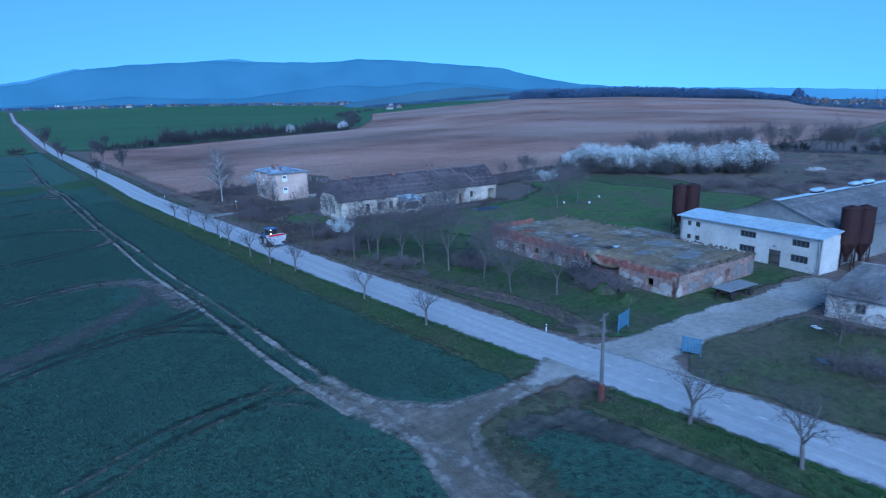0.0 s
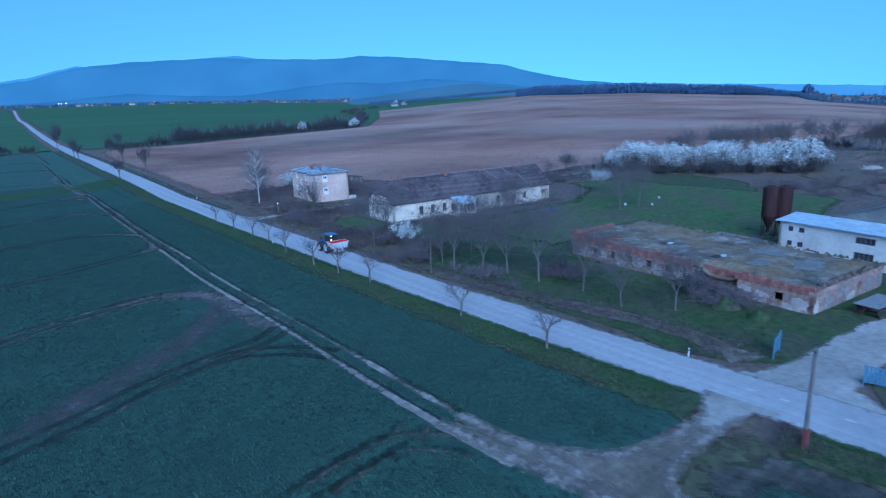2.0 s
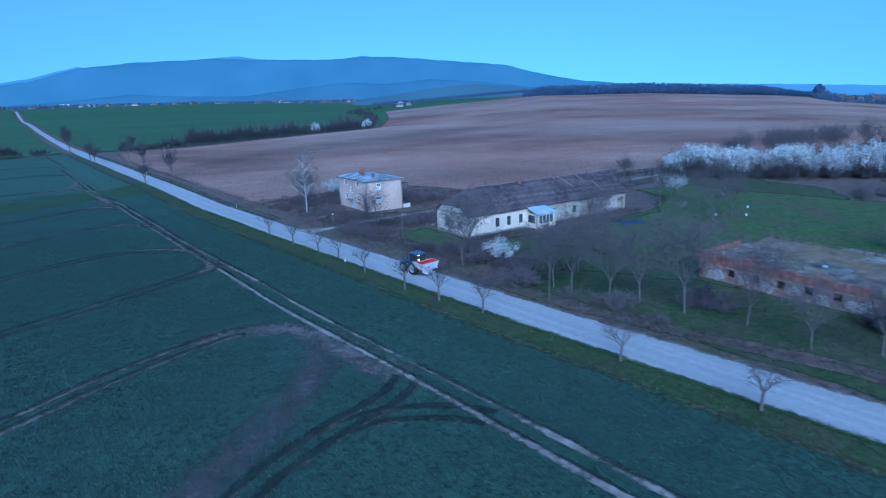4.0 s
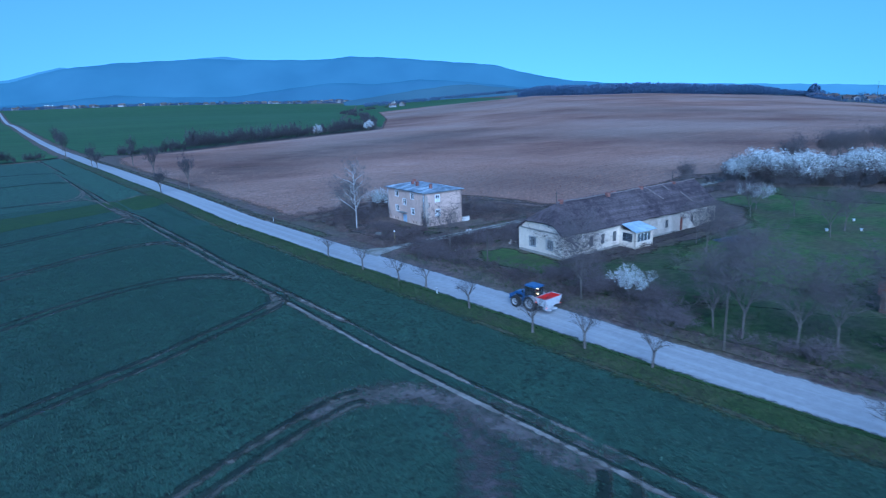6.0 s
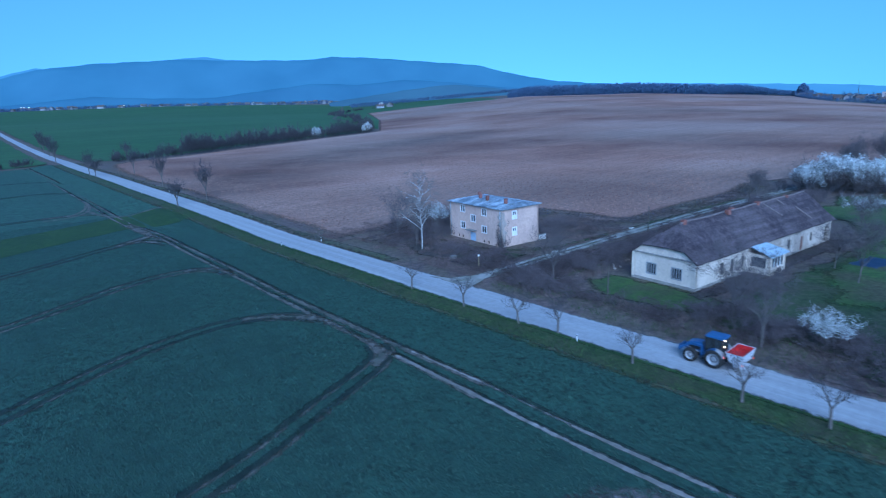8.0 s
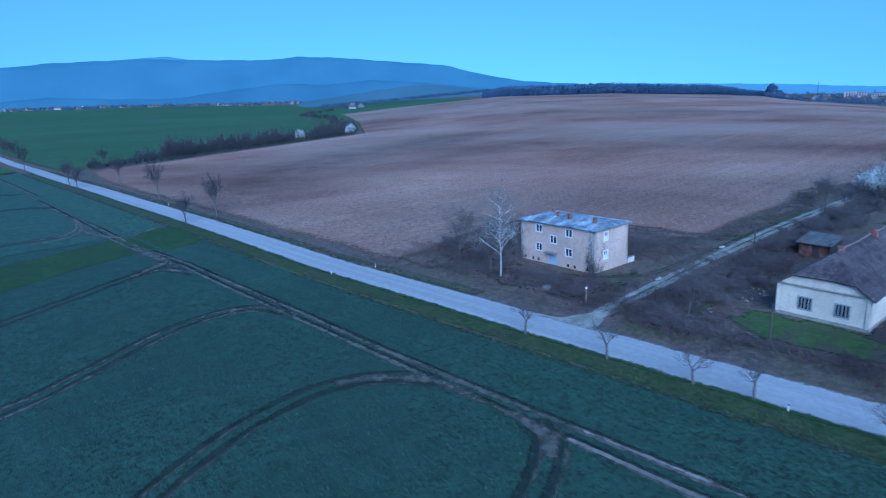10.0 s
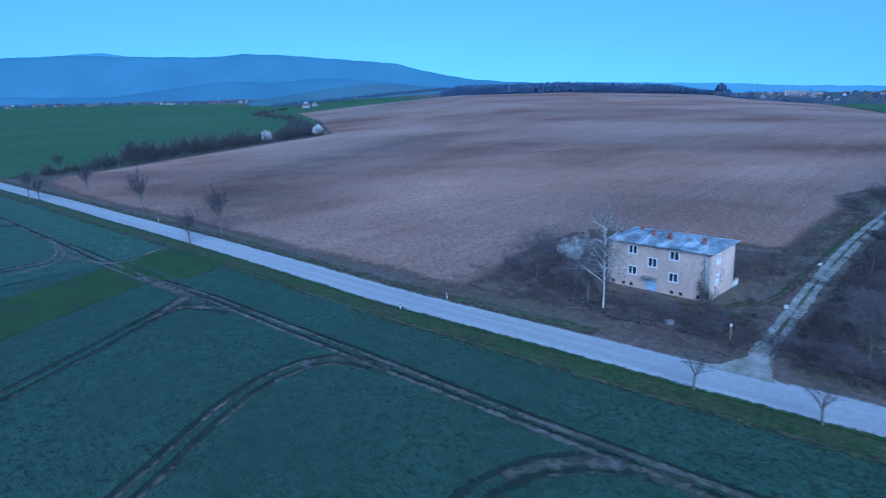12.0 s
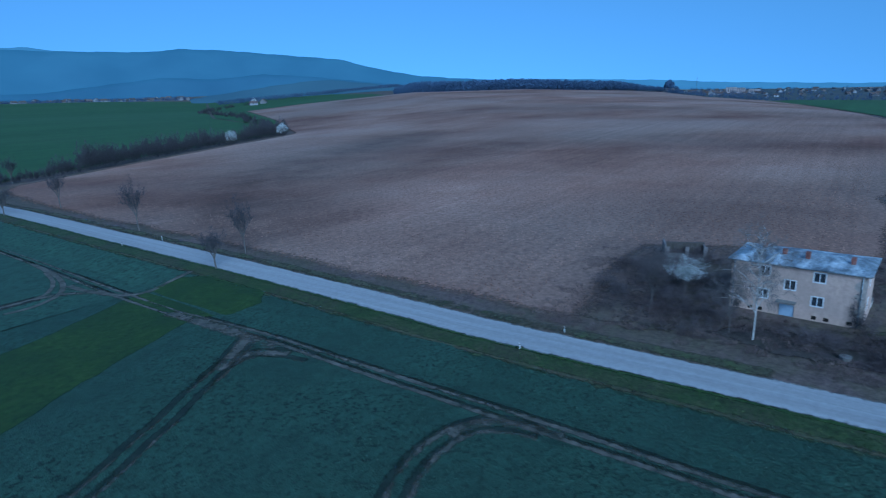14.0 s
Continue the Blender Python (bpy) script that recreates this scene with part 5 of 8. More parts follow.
def ruin(m):
    h = thing("ruined_shed", m, "roofless brick ruin with peeling plaster and mossy slab", "ruin")
    lx, ly, base = 15.6, 33.0, -0.5
    pl = gable_sides(lx, ly)
    holes = [(3.0, 4.0, 0.7, 1.6), (16.5, 17.5, 0.75, 1.7), (19.4, 20.4, 0.75, 1.7), (22.4, 23.4, 0.75, 1.7), (25.3, 26.3, 0.75, 1.7), (28.4, 29.4, 0.75, 1.7)]
    part("wall", wall(8.0, base, 1.95, 0.5, [holes[0]], pl["front"]), M_RUIN, h, "brick wall with patches of plaster")
    part("wall", wall(ly - 13.0, base, 1.95, 0.5, [(a - 13.0, b - 13.0, c, d) for a, b, c, d in holes[1:]], lambda u, w, z: (w, u + 13.0, z)), M_RUIN, h, "brick wall with patches of plaster")
    part("wall", wall(lx, base, 2.45, 0.5, [(9.5, 10.4, 0.6, 1.7)], pl["right"]), M_RUIN, h)
    part("wall", wall(ly, base, 2.4, 0.5, [], pl["back"]), M_RUIN, h)
    part("wall", wall(lx, base, 2.4, 0.5, [], pl["left"]), M_RUIN, h)
    part("inner_wall", wall(5.4, base, 2.3, 0.4, [], lambda u, w, z: (1.4 + w, 7.8 + u, z)), M_BRICK, h, "bare broken brick inner wall")
    rnd = random.Random(8)
    y = 0.0
    while y < ly - 0.2:
        step = rnd.uniform(0.5, 1.3)
        if not 8.0 < y < 12.8:
            hh = (0.85 if y < 9 else 1.0 + 0.5 * smooth_step((y - 22) / 10)) + rnd.uniform(-0.2, 0.12)
            part("parapet", Buf().box((0.25, y + step / 2, 1.95 + hh / 2), (0.46, step, hh), bevel=0.04), M_BRICK, h)
        y += step
    x = 0.0
    while x < 7.6:
        step = rnd.uniform(0.5, 1.2)
        hh = 1.1 + rnd.uniform(-0.15, 0.1)
        part("parapet", Buf().box((x + step / 2, ly - 0.25, 2.4 + hh / 2), (step, 0.46, hh), bevel=0.04), M_BRICK, h)
        x += step
    bm = bmesh.new()
    bmesh.ops.create_grid(bm, x_segments=32, y_segments=60, size=0.5)
    for v in bm.verts:
        v.co.x, v.co.y = (v.co.x + 0.5) * (lx - 0.9) + 0.5, (v.co.y + 0.5) * (ly - 0.6) + 0.3
        dip = 1.2 * smooth_step(1.4 - math.hypot((v.co.x - 1.5) / 1.6, (v.co.y - 10.5) / 2.8))
        v.co.z = 2.5 + 0.16 * noise.noise(v.co * 0.35) + 0.08 * noise.noise(v.co * 1.3) + 0.012 * v.co.y - dip
    me = bpy.data.meshes.new("slab")
    bm.to_mesh(me)
    bm.free()
    me.materials.append(M_RUINROOF)
    me.polygons.foreach_set("use_smooth", [True] * len(me.polygons))
    s = new("slab", me)
    s.parent = h
    md = s.modifiers.new("thickness", "SOLIDIFY")
    md.thickness, md.offset = 0.3, -1
    tagged(s, label="flat concrete slab overgrown with moss and weeds")
    front = lambda u, w, z: (-w - 0.004, u, z)
    for k, (u, z, ru, rz_) in enumerate(((1.3, 0.8, 1.1, 0.75), (2.3, 0.2, 1.0, 0.5), (5.4, 0.7, 1.2, 0.7), (7.0, 1.2, 0.8, 0.45), (14.6, 0.8, 1.5, 0.7), (18.4, 0.6, 0.9, 0.8), (21.3, 0.9, 0.9, 0.6), (24.3, 0.5, 0.9, 0.75), (27.2, 0.9, 0.9, 0.65), (30.8, 0.7, 1.3, 0.8))):
        part("plaster_patch", flake(u, z, ru, rz_, 0.025, front, 100 + k), M_RUINPLASTER, h, "pale grey old plaster")
    side = lambda u, w, z: (u, -w - 0.004, z)
    for k, (u, z, ru, rz_) in enumerate(((0.7, 0.7, 0.55, 0.8), (3.0, 0.8, 1.6, 0.8), (6.4, 1.2, 1.5, 0.7), (8.3, 0.4, 1.0, 0.6), (12.2, 0.9, 1.4, 0.9), (14.6, 1.0, 0.9, 1.0))):
        part("plaster_patch", flake(u, z, ru, rz_, 0.025, side, 130 + k), M_RUINPLASTER if k % 3 == 0 else M_PLINTHDARK, h, "grey old plaster")
    for k, (u, v, ru, rv) in enumerate(((9.0, 5.0, 2.6, 1.7), (6.0, 9.0, 1.8, 1.0), (11.5, 11.0, 2.0, 2.2), (5.0, 19.0, 1.6, 1.2), (3.2, 25.5, 1.0, 0.7))):
        zz = max(2.5 + 0.16 * noise.noise(Vector((a, b, 0)) * 0.35) + 0.08 * noise.noise(Vector((a, b, 0)) * 1.3) + 0.012 * b for a in (u - ru, u, u + ru) for b in (v - rv, v, v + rv))
        part("roofing_felt", flake(u, v, ru, rv, 0.03, lambda a, w, b, zz=zz: (a, b, zz + w - 0.03), 150 + k), M_FELT, h, "pale weathered roofing felt")
    heap = Buf()
    for i in range(46):
        a, d = rnd.uniform(0, 6.283), rnd.random() ** 0.7
        heap.box((3.0 + 1.3 * d * math.cos(a), 28.0 + 1.0 * d * math.sin(a), 2.86 + 0.35 * (1 - d) * rnd.random()), (0.29, 0.14, 0.09), rz=rnd.uniform(0, 180))
    tagged(part("brick_heap", heap, M_BRICK, h, "heap of loose bricks"), kind="stuff")
    for x, y, sx, sy in ((4.6, 13.5, 1.2, 0.8), (5.2, 21.5, 1.0, 0.9)):
        part("roof_hole", Buf().box((x, y, 2.72), (sx, sy, 0.08)), M_DARK, h)
        part("loose_sheet", Buf().box((x + 0.7, y - 0.5, 2.8), (1.1, 0.6, 0.04), rz=20), M_PALETIN, h)
    edge = Buf()
    for i in range(300):
        t = rnd.random()
        x, y = (t * lx, rnd.uniform(0.0, 0.8)) if i % 2 else (lx - rnd.uniform(0, 0.7), t * ly)
        q = rnd.uniform(0.15, 0.4)
        a = rnd.uniform(0, 6.28)
        z = 2.5 + 0.01 * y
        edge.face((x - q * math.cos(a), y - q * math.sin(a), z), (x + q * math.cos(a), y + q * math.sin(a), z), (x + q * 0.6, y, z + q))
    tagged(part("weed_fringe", edge, M_SCRUB, h), kind="stuff")
    return h


# ---- white hall with lean-to ----
def hall(m):
    h = thing("farm_hall", m, "long livestock hall with white lean-to and grey roof", "hall")
    ly, lx, base, ev = 20.6, 4.2, -0.4, 4.6
    pl = gable_sides(lx, ly)
    wins = [(1.45, 3.65, 3.05, 3.9), (1.45, 3.65, 1.0, 1.95), (8.5, 10.8, 3.05, 3.9), (8.5, 10.8, 1.0, 1.95), (17.2, 18.0, 3.2, 3.9), (18.7, 19.4, 3.2, 3.9), (17.2, 18.0, 1.2, 1.9), (18.7, 19.4, 1.2, 1.9)]
    door = (4.95, 6.6, -0.4, 2.05)
    part("wall", wall(ly, base, ev, 0.35, wins + [door], pl["front"]), M_HALLWALL, h)
    part("wall", wall(lx, base, ev, 0.35, [], pl["right"]), M_HALLWALL, h)
    part("wall", wall(lx, base, ev, 0.35, [], pl["left"]), M_HALLWALL, h)
    for o in wins:
        window(h, o, pl["front"], 3 if o[1] - o[0] > 1.5 else 1, M_WOOD)
    d = part("door", sticks([(5.0, 6.55, -0.35, 2.0)], 0.08, pl["front"], 0.1), M_WOOD, h, "weathered double plank door")
    for z in (0.3, 1.3):
        part("door_brace", sticks([(5.05, 6.5, z, z + 0.12)], 0.04, pl["front"], 0.06), M_BLACK, d)
    part("wall_lamp", Buf().box((-0.15, 5.8, 2.6), (0.25, 0.3, 0.2), bevel=0.04), M_TIN, h)
    part("drainpipe", Buf().tube((-0.08, 0.25, base), (-0.08, 0.25, ev), 0.06, 0.06, 8), M_TIN, h)
    slab_roof("lean_to_roof", [[(-0.5, -0.4, ev + 0.02), (-0.5, ly + 0.4, ev + 0.02), (lx + 0.1, ly + 0.4, ev + 0.55), (lx + 0.1, -0.4, ev + 0.55)]], M_PALETIN, h, 0.16, 1.5, 0.02, label="pale blue-grey sheet roof of the lean-to")
    g0, g1, apex, hev, length = 1.0, 16.6, 7.75, 5.0, 66.0
    gm = (g0 + g1) / 2
    gb = Buf()
    gb.prism([(g0, base), (g1, base), (g1, hev), (gm, apex), (g0, hev)], lambda u, v: (lx + 0.05, u, v), lambda u, v: (lx + 0.4, u, v))
    part("gable", gb, M_CONCRETE, h, "grey rendered gable of the hall")
    for y in (g0, g1 - 0.35):
        part("side_wall", Buf().box((lx + 0.4 + length / 2, y + 0.17, (base + hev) / 2), (length, 0.35, hev - base)), M_CONCRETE, h)
    part("end_wall", Buf().box((lx + length, gm, (base + hev) / 2), (0.35, g1 - g0, hev - base)), M_CONCRETE, h)
    slab_roof("hall_roof", [[(lx - 0.2, g0 - 0.6, hev - 0.2), (lx + length, g0 - 0.6, hev - 0.2), (lx + length, gm, apex), (lx - 0.2, gm, apex)],
                            [(lx - 0.2, g1 + 0.6, hev - 0.2), (lx - 0.2, gm, apex), (lx + length, gm, apex), (lx + length, g1 + 0.6, hev - 0.2)]], M_ETERNIT, h, 0.1, 3.0, 0.05, label="grey corrugated fibre cement roof")
    part("ridge_skylight", Buf().box((lx + length / 2, gm, apex + 0.08), (length, 0.9, 0.12), bevel=0.04), M_PALETIN, h, "pale translucent ridge strip")
    for x in (14.0, 24.0, 27.5, 38.0, 50.0):
        v = part("ridge_vent", Buf().box((x, gm, apex + 0.55), (2.6, 1.1, 0.5), bevel=0.2), M_PALETIN, h)
        part("vent_collar", Buf().box((x, gm, apex + 0.22), (2.2, 0.8, 0.3)), M_RUST, v)
    return h


def silo(m):
    s = thing("feed_silo", m, "rusty red steel feed silo on legs", "silo", "feed silos")
    part("tank", Buf().lathe((0, 0, 0), (0, 0, 1), [(1.5, 0.2), (3.4, 1.18), (3.45, 1.22), (7.8, 1.22), (7.85, 1.18), (8.2, 0.25), (8.25, 0.0)], 28), M_RUST, s, smooth=False)
    part("rim", Buf().lathe((0, 0, 0), (0, 0, 1), [(7.76, 1.23), (7.76, 1.3), (7.86, 1.3), (7.86, 1.2)], 28), M_RUST, s)
    part("band", Buf().lathe((0, 0, 0), (0, 0, 1), [(5.5, 1.22), (5.5, 1.26), (5.6, 1.26), (5.6, 1.22)], 28), M_RUST, s)
    for i in range(4):
        a = math.pi / 4 + i * math.pi / 2
        leg = part("leg", Buf().tube((1.22 * math.cos(a), 1.22 * math.sin(a), -0.4), (1.2 * math.cos(a), 1.2 * math.sin(a), 4.0), 0.07, 0.07, 6), M_RUST, s)
        b = a + math.pi / 2
        part("brace", Buf().tube((1.2 * math.cos(a), 1.2 * math.sin(a), 0.3), (1.2 * math.cos(b), 1.2 * math.sin(b), 2.2), 0.035, 0.035, 5), M_RUST, leg)
    part("outlet", Buf().lathe((0, 0, 0), (0, 0, 1), [(1.0, 0.25), (1.55, 0.25)], 12), M_RUST, s)
    lad = Buf()
    for dx in (-0.2, 0.2):
        lad.tube((dx, -1.32, 0.2), (dx, -1.32, 8.0), 0.025, 0.025, 5)
    for i in range(22):
        lad.tube((-0.2, -1.32, 0.5 + i * 0.32), (0.2, -1.32, 0.5 + i * 0.32), 0.015, 0.015, 4)
    part("ladder", lad, M_RUST, s)
    return s


def cottage(m):
    h = thing("white_cottage", m, "low whitewashed cottage with a grey patched roof", "cottage")
    lx, ly, base, ev, rz = 8.0, 15.0, -0.4, 2.55, 5.0
    place = {"front": lambda u, w, z: (w, -u, z), "left": lambda u, w, z: (u, -w, z), "right": lambda u, w, z: (u, -ly + w, z), "back": lambda u, w, z: (lx - w, -u, z)}
    front = [(2.5, 3.4, 0.9, 1.9), (6.8, 7.7, 0.9, 1.9), (11.0, 11.9, 0.9, 1.9)]
    part("wall", wall(ly, base, ev, 0.4, front, place["front"]), M_HALLWALL, h)
    part("wall", wall(lx, base, ev, 0.4, [], place["left"]), M_HALLWALL, h)
    part("wall", wall(lx, base, ev, 0.4, [], place["right"]), M_HALLWALL, h)
    part("wall", wall(ly, base, ev, 0.4, [], place["back"]), M_HALLWALL, h)
    for o in front:
        window(h, o, place["front"], 1, M_WOOD)
    o = 0.4
    slab_roof("roof", [[(-o, o, ev - 0.1), (-o, -ly - o, ev - 0.1), (lx / 2, -ly - o, rz), (lx / 2, -1.6, rz)],
                       [(lx + o, o, ev - 0.1), (lx / 2, -1.6, rz), (lx / 2, -ly - o, rz), (lx + o, -ly - o, ev - 0.1)],
                       [(-o, o, ev - 0.1), (lx / 2, -1.6, rz), (lx + o, o, ev - 0.1)]], M_ETERNIT, h, 0.12, 1.0, 0.1, label="dull grey roof with pale patches")
    part("ridge_cap", Buf().tube((lx / 2, -1.6, rz + 0.02), (lx / 2, -ly - o, rz + 0.02), 0.12, 0.12, 6, True), M_CONCRETE, h)
    return h


HOUSE_POSE = pose(57.1, 139.6, 0.0, 0, 0, -5)
two_storey_house(HOUSE_POSE)
long_house(pose(55.9, 104.9, 0.0, 0, 0, -5))
ruin(pose(58.9, 33.6, 0.0, 0, 0, -5))
hall(pose(79.3, 26.6, 0.0, 0, 0, -9))
cottage(pose(64.6, 20.7, 0.0, 0, 0, 2))
first_silo = silo(pose(89.8, 51.6, 0.0, 0, 0, 10) @ Matrix.Diagonal((0.88, 0.88, 1.0, 1)))
for x, y in ((91.4, 50.2), (84.2, 25.4), (85.9, 24.4)):
    copy_thing(first_silo, pose(x, y, 0.0, 0, 0, 10 + x))
slab = thing("concrete_pad", pose(86.2, 54, 0.02, 0, 0, -9), "cracked concrete pad beside the silos", "slab")
for i in range(4):
    part("panel", Buf().box((0, -3.6 + i * 2.4, 0.06), (4.0, 2.36, 0.12), bevel=0.02), M_CONCRETE, slab)


# ---- tractor with spreader ----
def wheel(parent, x, y, r, w, name):
    tyre_prof = [(-w / 2, r * 0.63), (-w / 2, r * 0.9), (-w * 0.38, r * 0.97), (0, r), (w * 0.38, r * 0.97), (w / 2, r * 0.9), (w / 2, r * 0.63)]
    t = part(name, Buf().lathe((x, y, r), (1, 0, 0), tyre_prof, 28), M_TYRE, parent, "black lugged tyre on a pale rim", smooth=True)
    lugs = Buf()
    for i in range(20):
        a = 2 * math.pi * i / 20
        for s in (-1, 1):
            mm = Matrix.Translation((x, y, r)) @ Matrix.Rotation(a + 0.08 * s, 4, "X") @ Matrix.Translation((s * w * 0.24, 0, r * 0.985)) @ Matrix.Rotation(0.5 * s, 4, "Z")
            lugs.box((0, 0, 0), (w * 0.5, 0.07, 0.07), m=mm)
    part("tread", lugs, M_TYRE, t)
    s = -1 if x < 0 else 1
    part("rim", Buf().lathe((x, y, r), (s, 0, 0), [(w * 0.49, r * 0.64), (w * 0.42, r * 0.62), (w * 0.2, r * 0.5), (w * 0.15, r * 0.22), (w * 0.34, r * 0.2), (w * 0.36, 0.0)], 24), M_RIM, t)
    part("rim_ring", Buf().lathe((x, y, r), (s, 0, 0), [(w * 0.1, r * 0.3), (w * 0.22, r * 0.3), (w * 0.22, r * 0.36), (w * 0.1, r * 0.36)], 24), M_RUST, t)
    return t


def tractor(m):
    t = thing("tractor", m, "blue farm tractor with front loader driving on the road", "tractor")
    for sx in (-1, 1):
        wheel(t, sx * 0.94, 0.0, 0.90, 0.56, "rear_wheel")
        wheel(t, sx * 0.9, 2.25, 0.66, 0.44, "front_wheel")
        f = Buf()
        prof = [(0.98 * math.cos(a), 0.86 + 0.98 * math.sin(a)) for a in np.linspace(0.15, 2.75, 12)]
        inner = [(0.93 * math.cos(a), 0.86 + 0.93 * math.sin(a)) for a in np.linspace(2.75, 0.15, 12)]
        f.prism(prof + inner, lambda u, v: (sx * 0.62, u, v), lambda u, v: (sx * 1.2, u, v))
        fd = part("fender", f, M_TRACBLUE, t, "blue rear mudguard")
        # pale strip puts lamp light on the mudguard's rear into its colour
        part("fender_lamplit_edge", Buf().prism([(0.99 * math.cos(a), 0.86 + 0.99 * math.sin(a)) for a in np.linspace(1.7, 2.75, 8)] + [(0.90 * math.cos(a), 0.86 + 0.90 * math.sin(a)) for a in np.linspace(2.75, 1.7, 8)], lambda u, v: (sx * 0.60, u, v), lambda u, v: (sx * 1.22, u, v)), M_RIM, fd)
        part("fender_lamp", Buf().box((sx * 1.05, -0.95, 1.3), (0.16, 0.06, 0.1), bevel=0.02), M_TAIL, fd)
        part("step", Buf().box((sx * 0.85, 0.95, 0.6), (0.35, 0.4, 0.05)), M_BLACK, t)
        part("mirror", Buf().box((sx * 1.12, 1.0, 2.2), (0.22, 0.06, 0.32), bevel=0.02), M_BLACK, t)
    part("chassis", Buf().box((0, 1.2, 0.85), (0.55, 3.2, 0.45), bevel=0.05), M_BLACK, t)
    part("axle", Buf().tube((-0.8, 2.25, 0.66), (0.8, 2.25, 0.66), 0.11, 0.11, 8), M_BLACK, t)
    part("rear_axle", Buf().tube((-0.8, 0, 0.86), (0.8, 0, 0.86), 0.18, 0.18, 10), M_BLACK, t)
    hood = Buf()
    hood.prism([(1.0, 1.05), (2.9, 0.95), (3.0, 1.35), (2.75, 1.72), (1.9, 1.9), (1.0, 1.95)], lambda u, v: (-0.45, u, v), lambda u, v: (0.45, u, v))
    hd = part("hood", hood, M_TRACBLUE, t, "sloping blue engine hood")
    part("grille", Buf().box((0, 2.98, 1.15), (0.6, 0.06, 0.42), bevel=0.02), M_BLACK, hd)
    for sx in (-1, 1):
        part("headlamp", Buf().box((sx * 0.24, 2.98, 1.42), (0.12, 0.05, 0.07), bevel=0.02), M_RIM, hd)
        part("side_vent", Buf().box((sx * 0.455, 2.0, 1.3), (0.02, 1.3, 0.3)), M_BLACK, hd)
    part("exhaust", Buf().tube((0.48, 1.15, 1.2), (0.48, 1.15, 2.75), 0.05, 0.05, 8), M_BLACK, t)
    cab = part("cab", Buf().box((0, 0.25, 1.32), (1.35, 1.6, 0.5), bevel=0.06), M_BLACK, t, "glazed driver's cab with a blue roof")
    roof = Buf().box((0, 0.2, 2.83), (1.6, 1.85, 0.2), bevel=0.09)
    part("cab_roof", roof, M_TRACBLUE, cab)
    for sx in (-1, 1):
        for y in (-0.52, 0.25, 1.0):
            part("pillar", Buf().box((sx * 0.68, y, 2.14), (0.07, 0.07, 1.2)), M_BLACK, cab)
        part("side_glass", Buf().box((sx * 0.69, 0.25, 2.14), (0.012, 1.44, 1.16)), M_CABGLASS, cab)
    for y in (-0.55, 1.02):
        part("screen_glass", Buf().box((0, y, 2.14), (1.28, 0.012, 1.16)), M_CABGLASS, cab)
    part("seat", Buf().box((0, -0.1, 1.75), (0.5, 0.5, 0.5), bevel=0.08), M_BLACK, cab)
    part("steering_wheel", Buf().lathe((0, 0.55, 2.0), (0, -0.5, 1), [(-0.02, 0.17), (0, 0.2), (0.02, 0.17), (0, 0.15), (-0.02, 0.17)], 14), M_BLACK, cab)
    for sx, z in ((-0.45, 2.72), (-0.42, 2.1)):
        part("work_lamp", Buf().box((sx, -0.68, z), (0.16, 0.08, 0.11), bevel=0.03), M_WORKLAMP, cab, "lit warm work lamp")
    ld = part("loader", Buf().box((0, 2.0, 0.8), (1.5, 0.2, 0.18), bevel=0.03), M_TRACBLUE, t, "blue front loader arms")
    for sx in (-1, 1):
        arm = Buf()
        arm.prism([(1.25, 1.55), (1.25, 1.75), (2.4, 1.80), (3.5, 1.05), (3.45, 0.85), (2.3, 1.58)], lambda u, v: (sx * 0.52, u, v), lambda u, v: (sx * 0.64, u, v))
        part("loader_arm", arm, M_TRACBLUE, ld)
        part("loader_post", Buf().box((sx * 0.58, 1.35, 1.2), (0.16, 0.22, 1.0), bevel=0.02), M_TRACBLUE, ld)
        part("loader_ram", Buf().tube((sx * 0.58, 1.6, 1.0), (sx * 0.58, 2.9, 1.35), 0.05, 0.035, 8), M_RIM, ld)
    part("tool_carrier", Buf().box((0, 3.52, 0.95), (1.3, 0.1, 0.6), bevel=0.03), M_TRACBLUE, ld)
    # spreader on the rear linkage
    s = thing("fertiliser_spreader", m, "red and pale grey fertiliser spreader behind the tractor", "spreader")
    zt, zb, yc = 2.0, 1.05, -1.85
    top = [(-1.4, yc - 0.85), (1.4, yc - 0.85), (1.4, yc + 0.72), (-1.4, yc + 0.72)]
    bot = [(-1.15, yc - 0.66), (1.15, yc - 0.66), (1.15, yc + 0.42), (-1.15, yc + 0.42)]
    outer, inner, sides = Buf(), Buf(), Buf()
    for i in range(4):
        j = (i + 1) % 4
        (outer if i in (0, 2) else sides).face((*top[i], zt), (*top[j], zt), (*bot[j], zb), (*bot[i], zb))
        k = 0.97
        ti, tj = ((p[0] * k, yc + (p[1] - yc) * k * 0.97) for p in (top[i], top[j]))
        bi, bj = ((p[0] * 0.88, yc + (p[1] - yc) * 0.84) for p in (top[i], top[j]))
        inner.face((*tj, zt - 0.01), (*ti, zt - 0.01), (*bi, zt - 0.32), (*bj, zt - 0.32))
    outer.face(*[(*p, zb) for p in reversed(bot)])
    inner.face(*[(p[0] * 0.88, yc + (p[1] - yc) * 0.84, zt - 0.32) for p in top])
    hp = part("hopper", outer, M_LIGHTGREY, s, "pale grey tapered hopper")
    part("hopper_lining", inner, M_RED, hp, "red inside of the hopper")
    rim = Buf()
    for i in range(4):
        j = (i + 1) % 4
        rim.tube((*top[i], zt), (*top[j], zt), 0.035, 0.035, 6)
    part("hopper_rim", rim, M_LIGHTGREY, hp)
    part("hopper_side", sides, M_LIGHTGREY, hp)
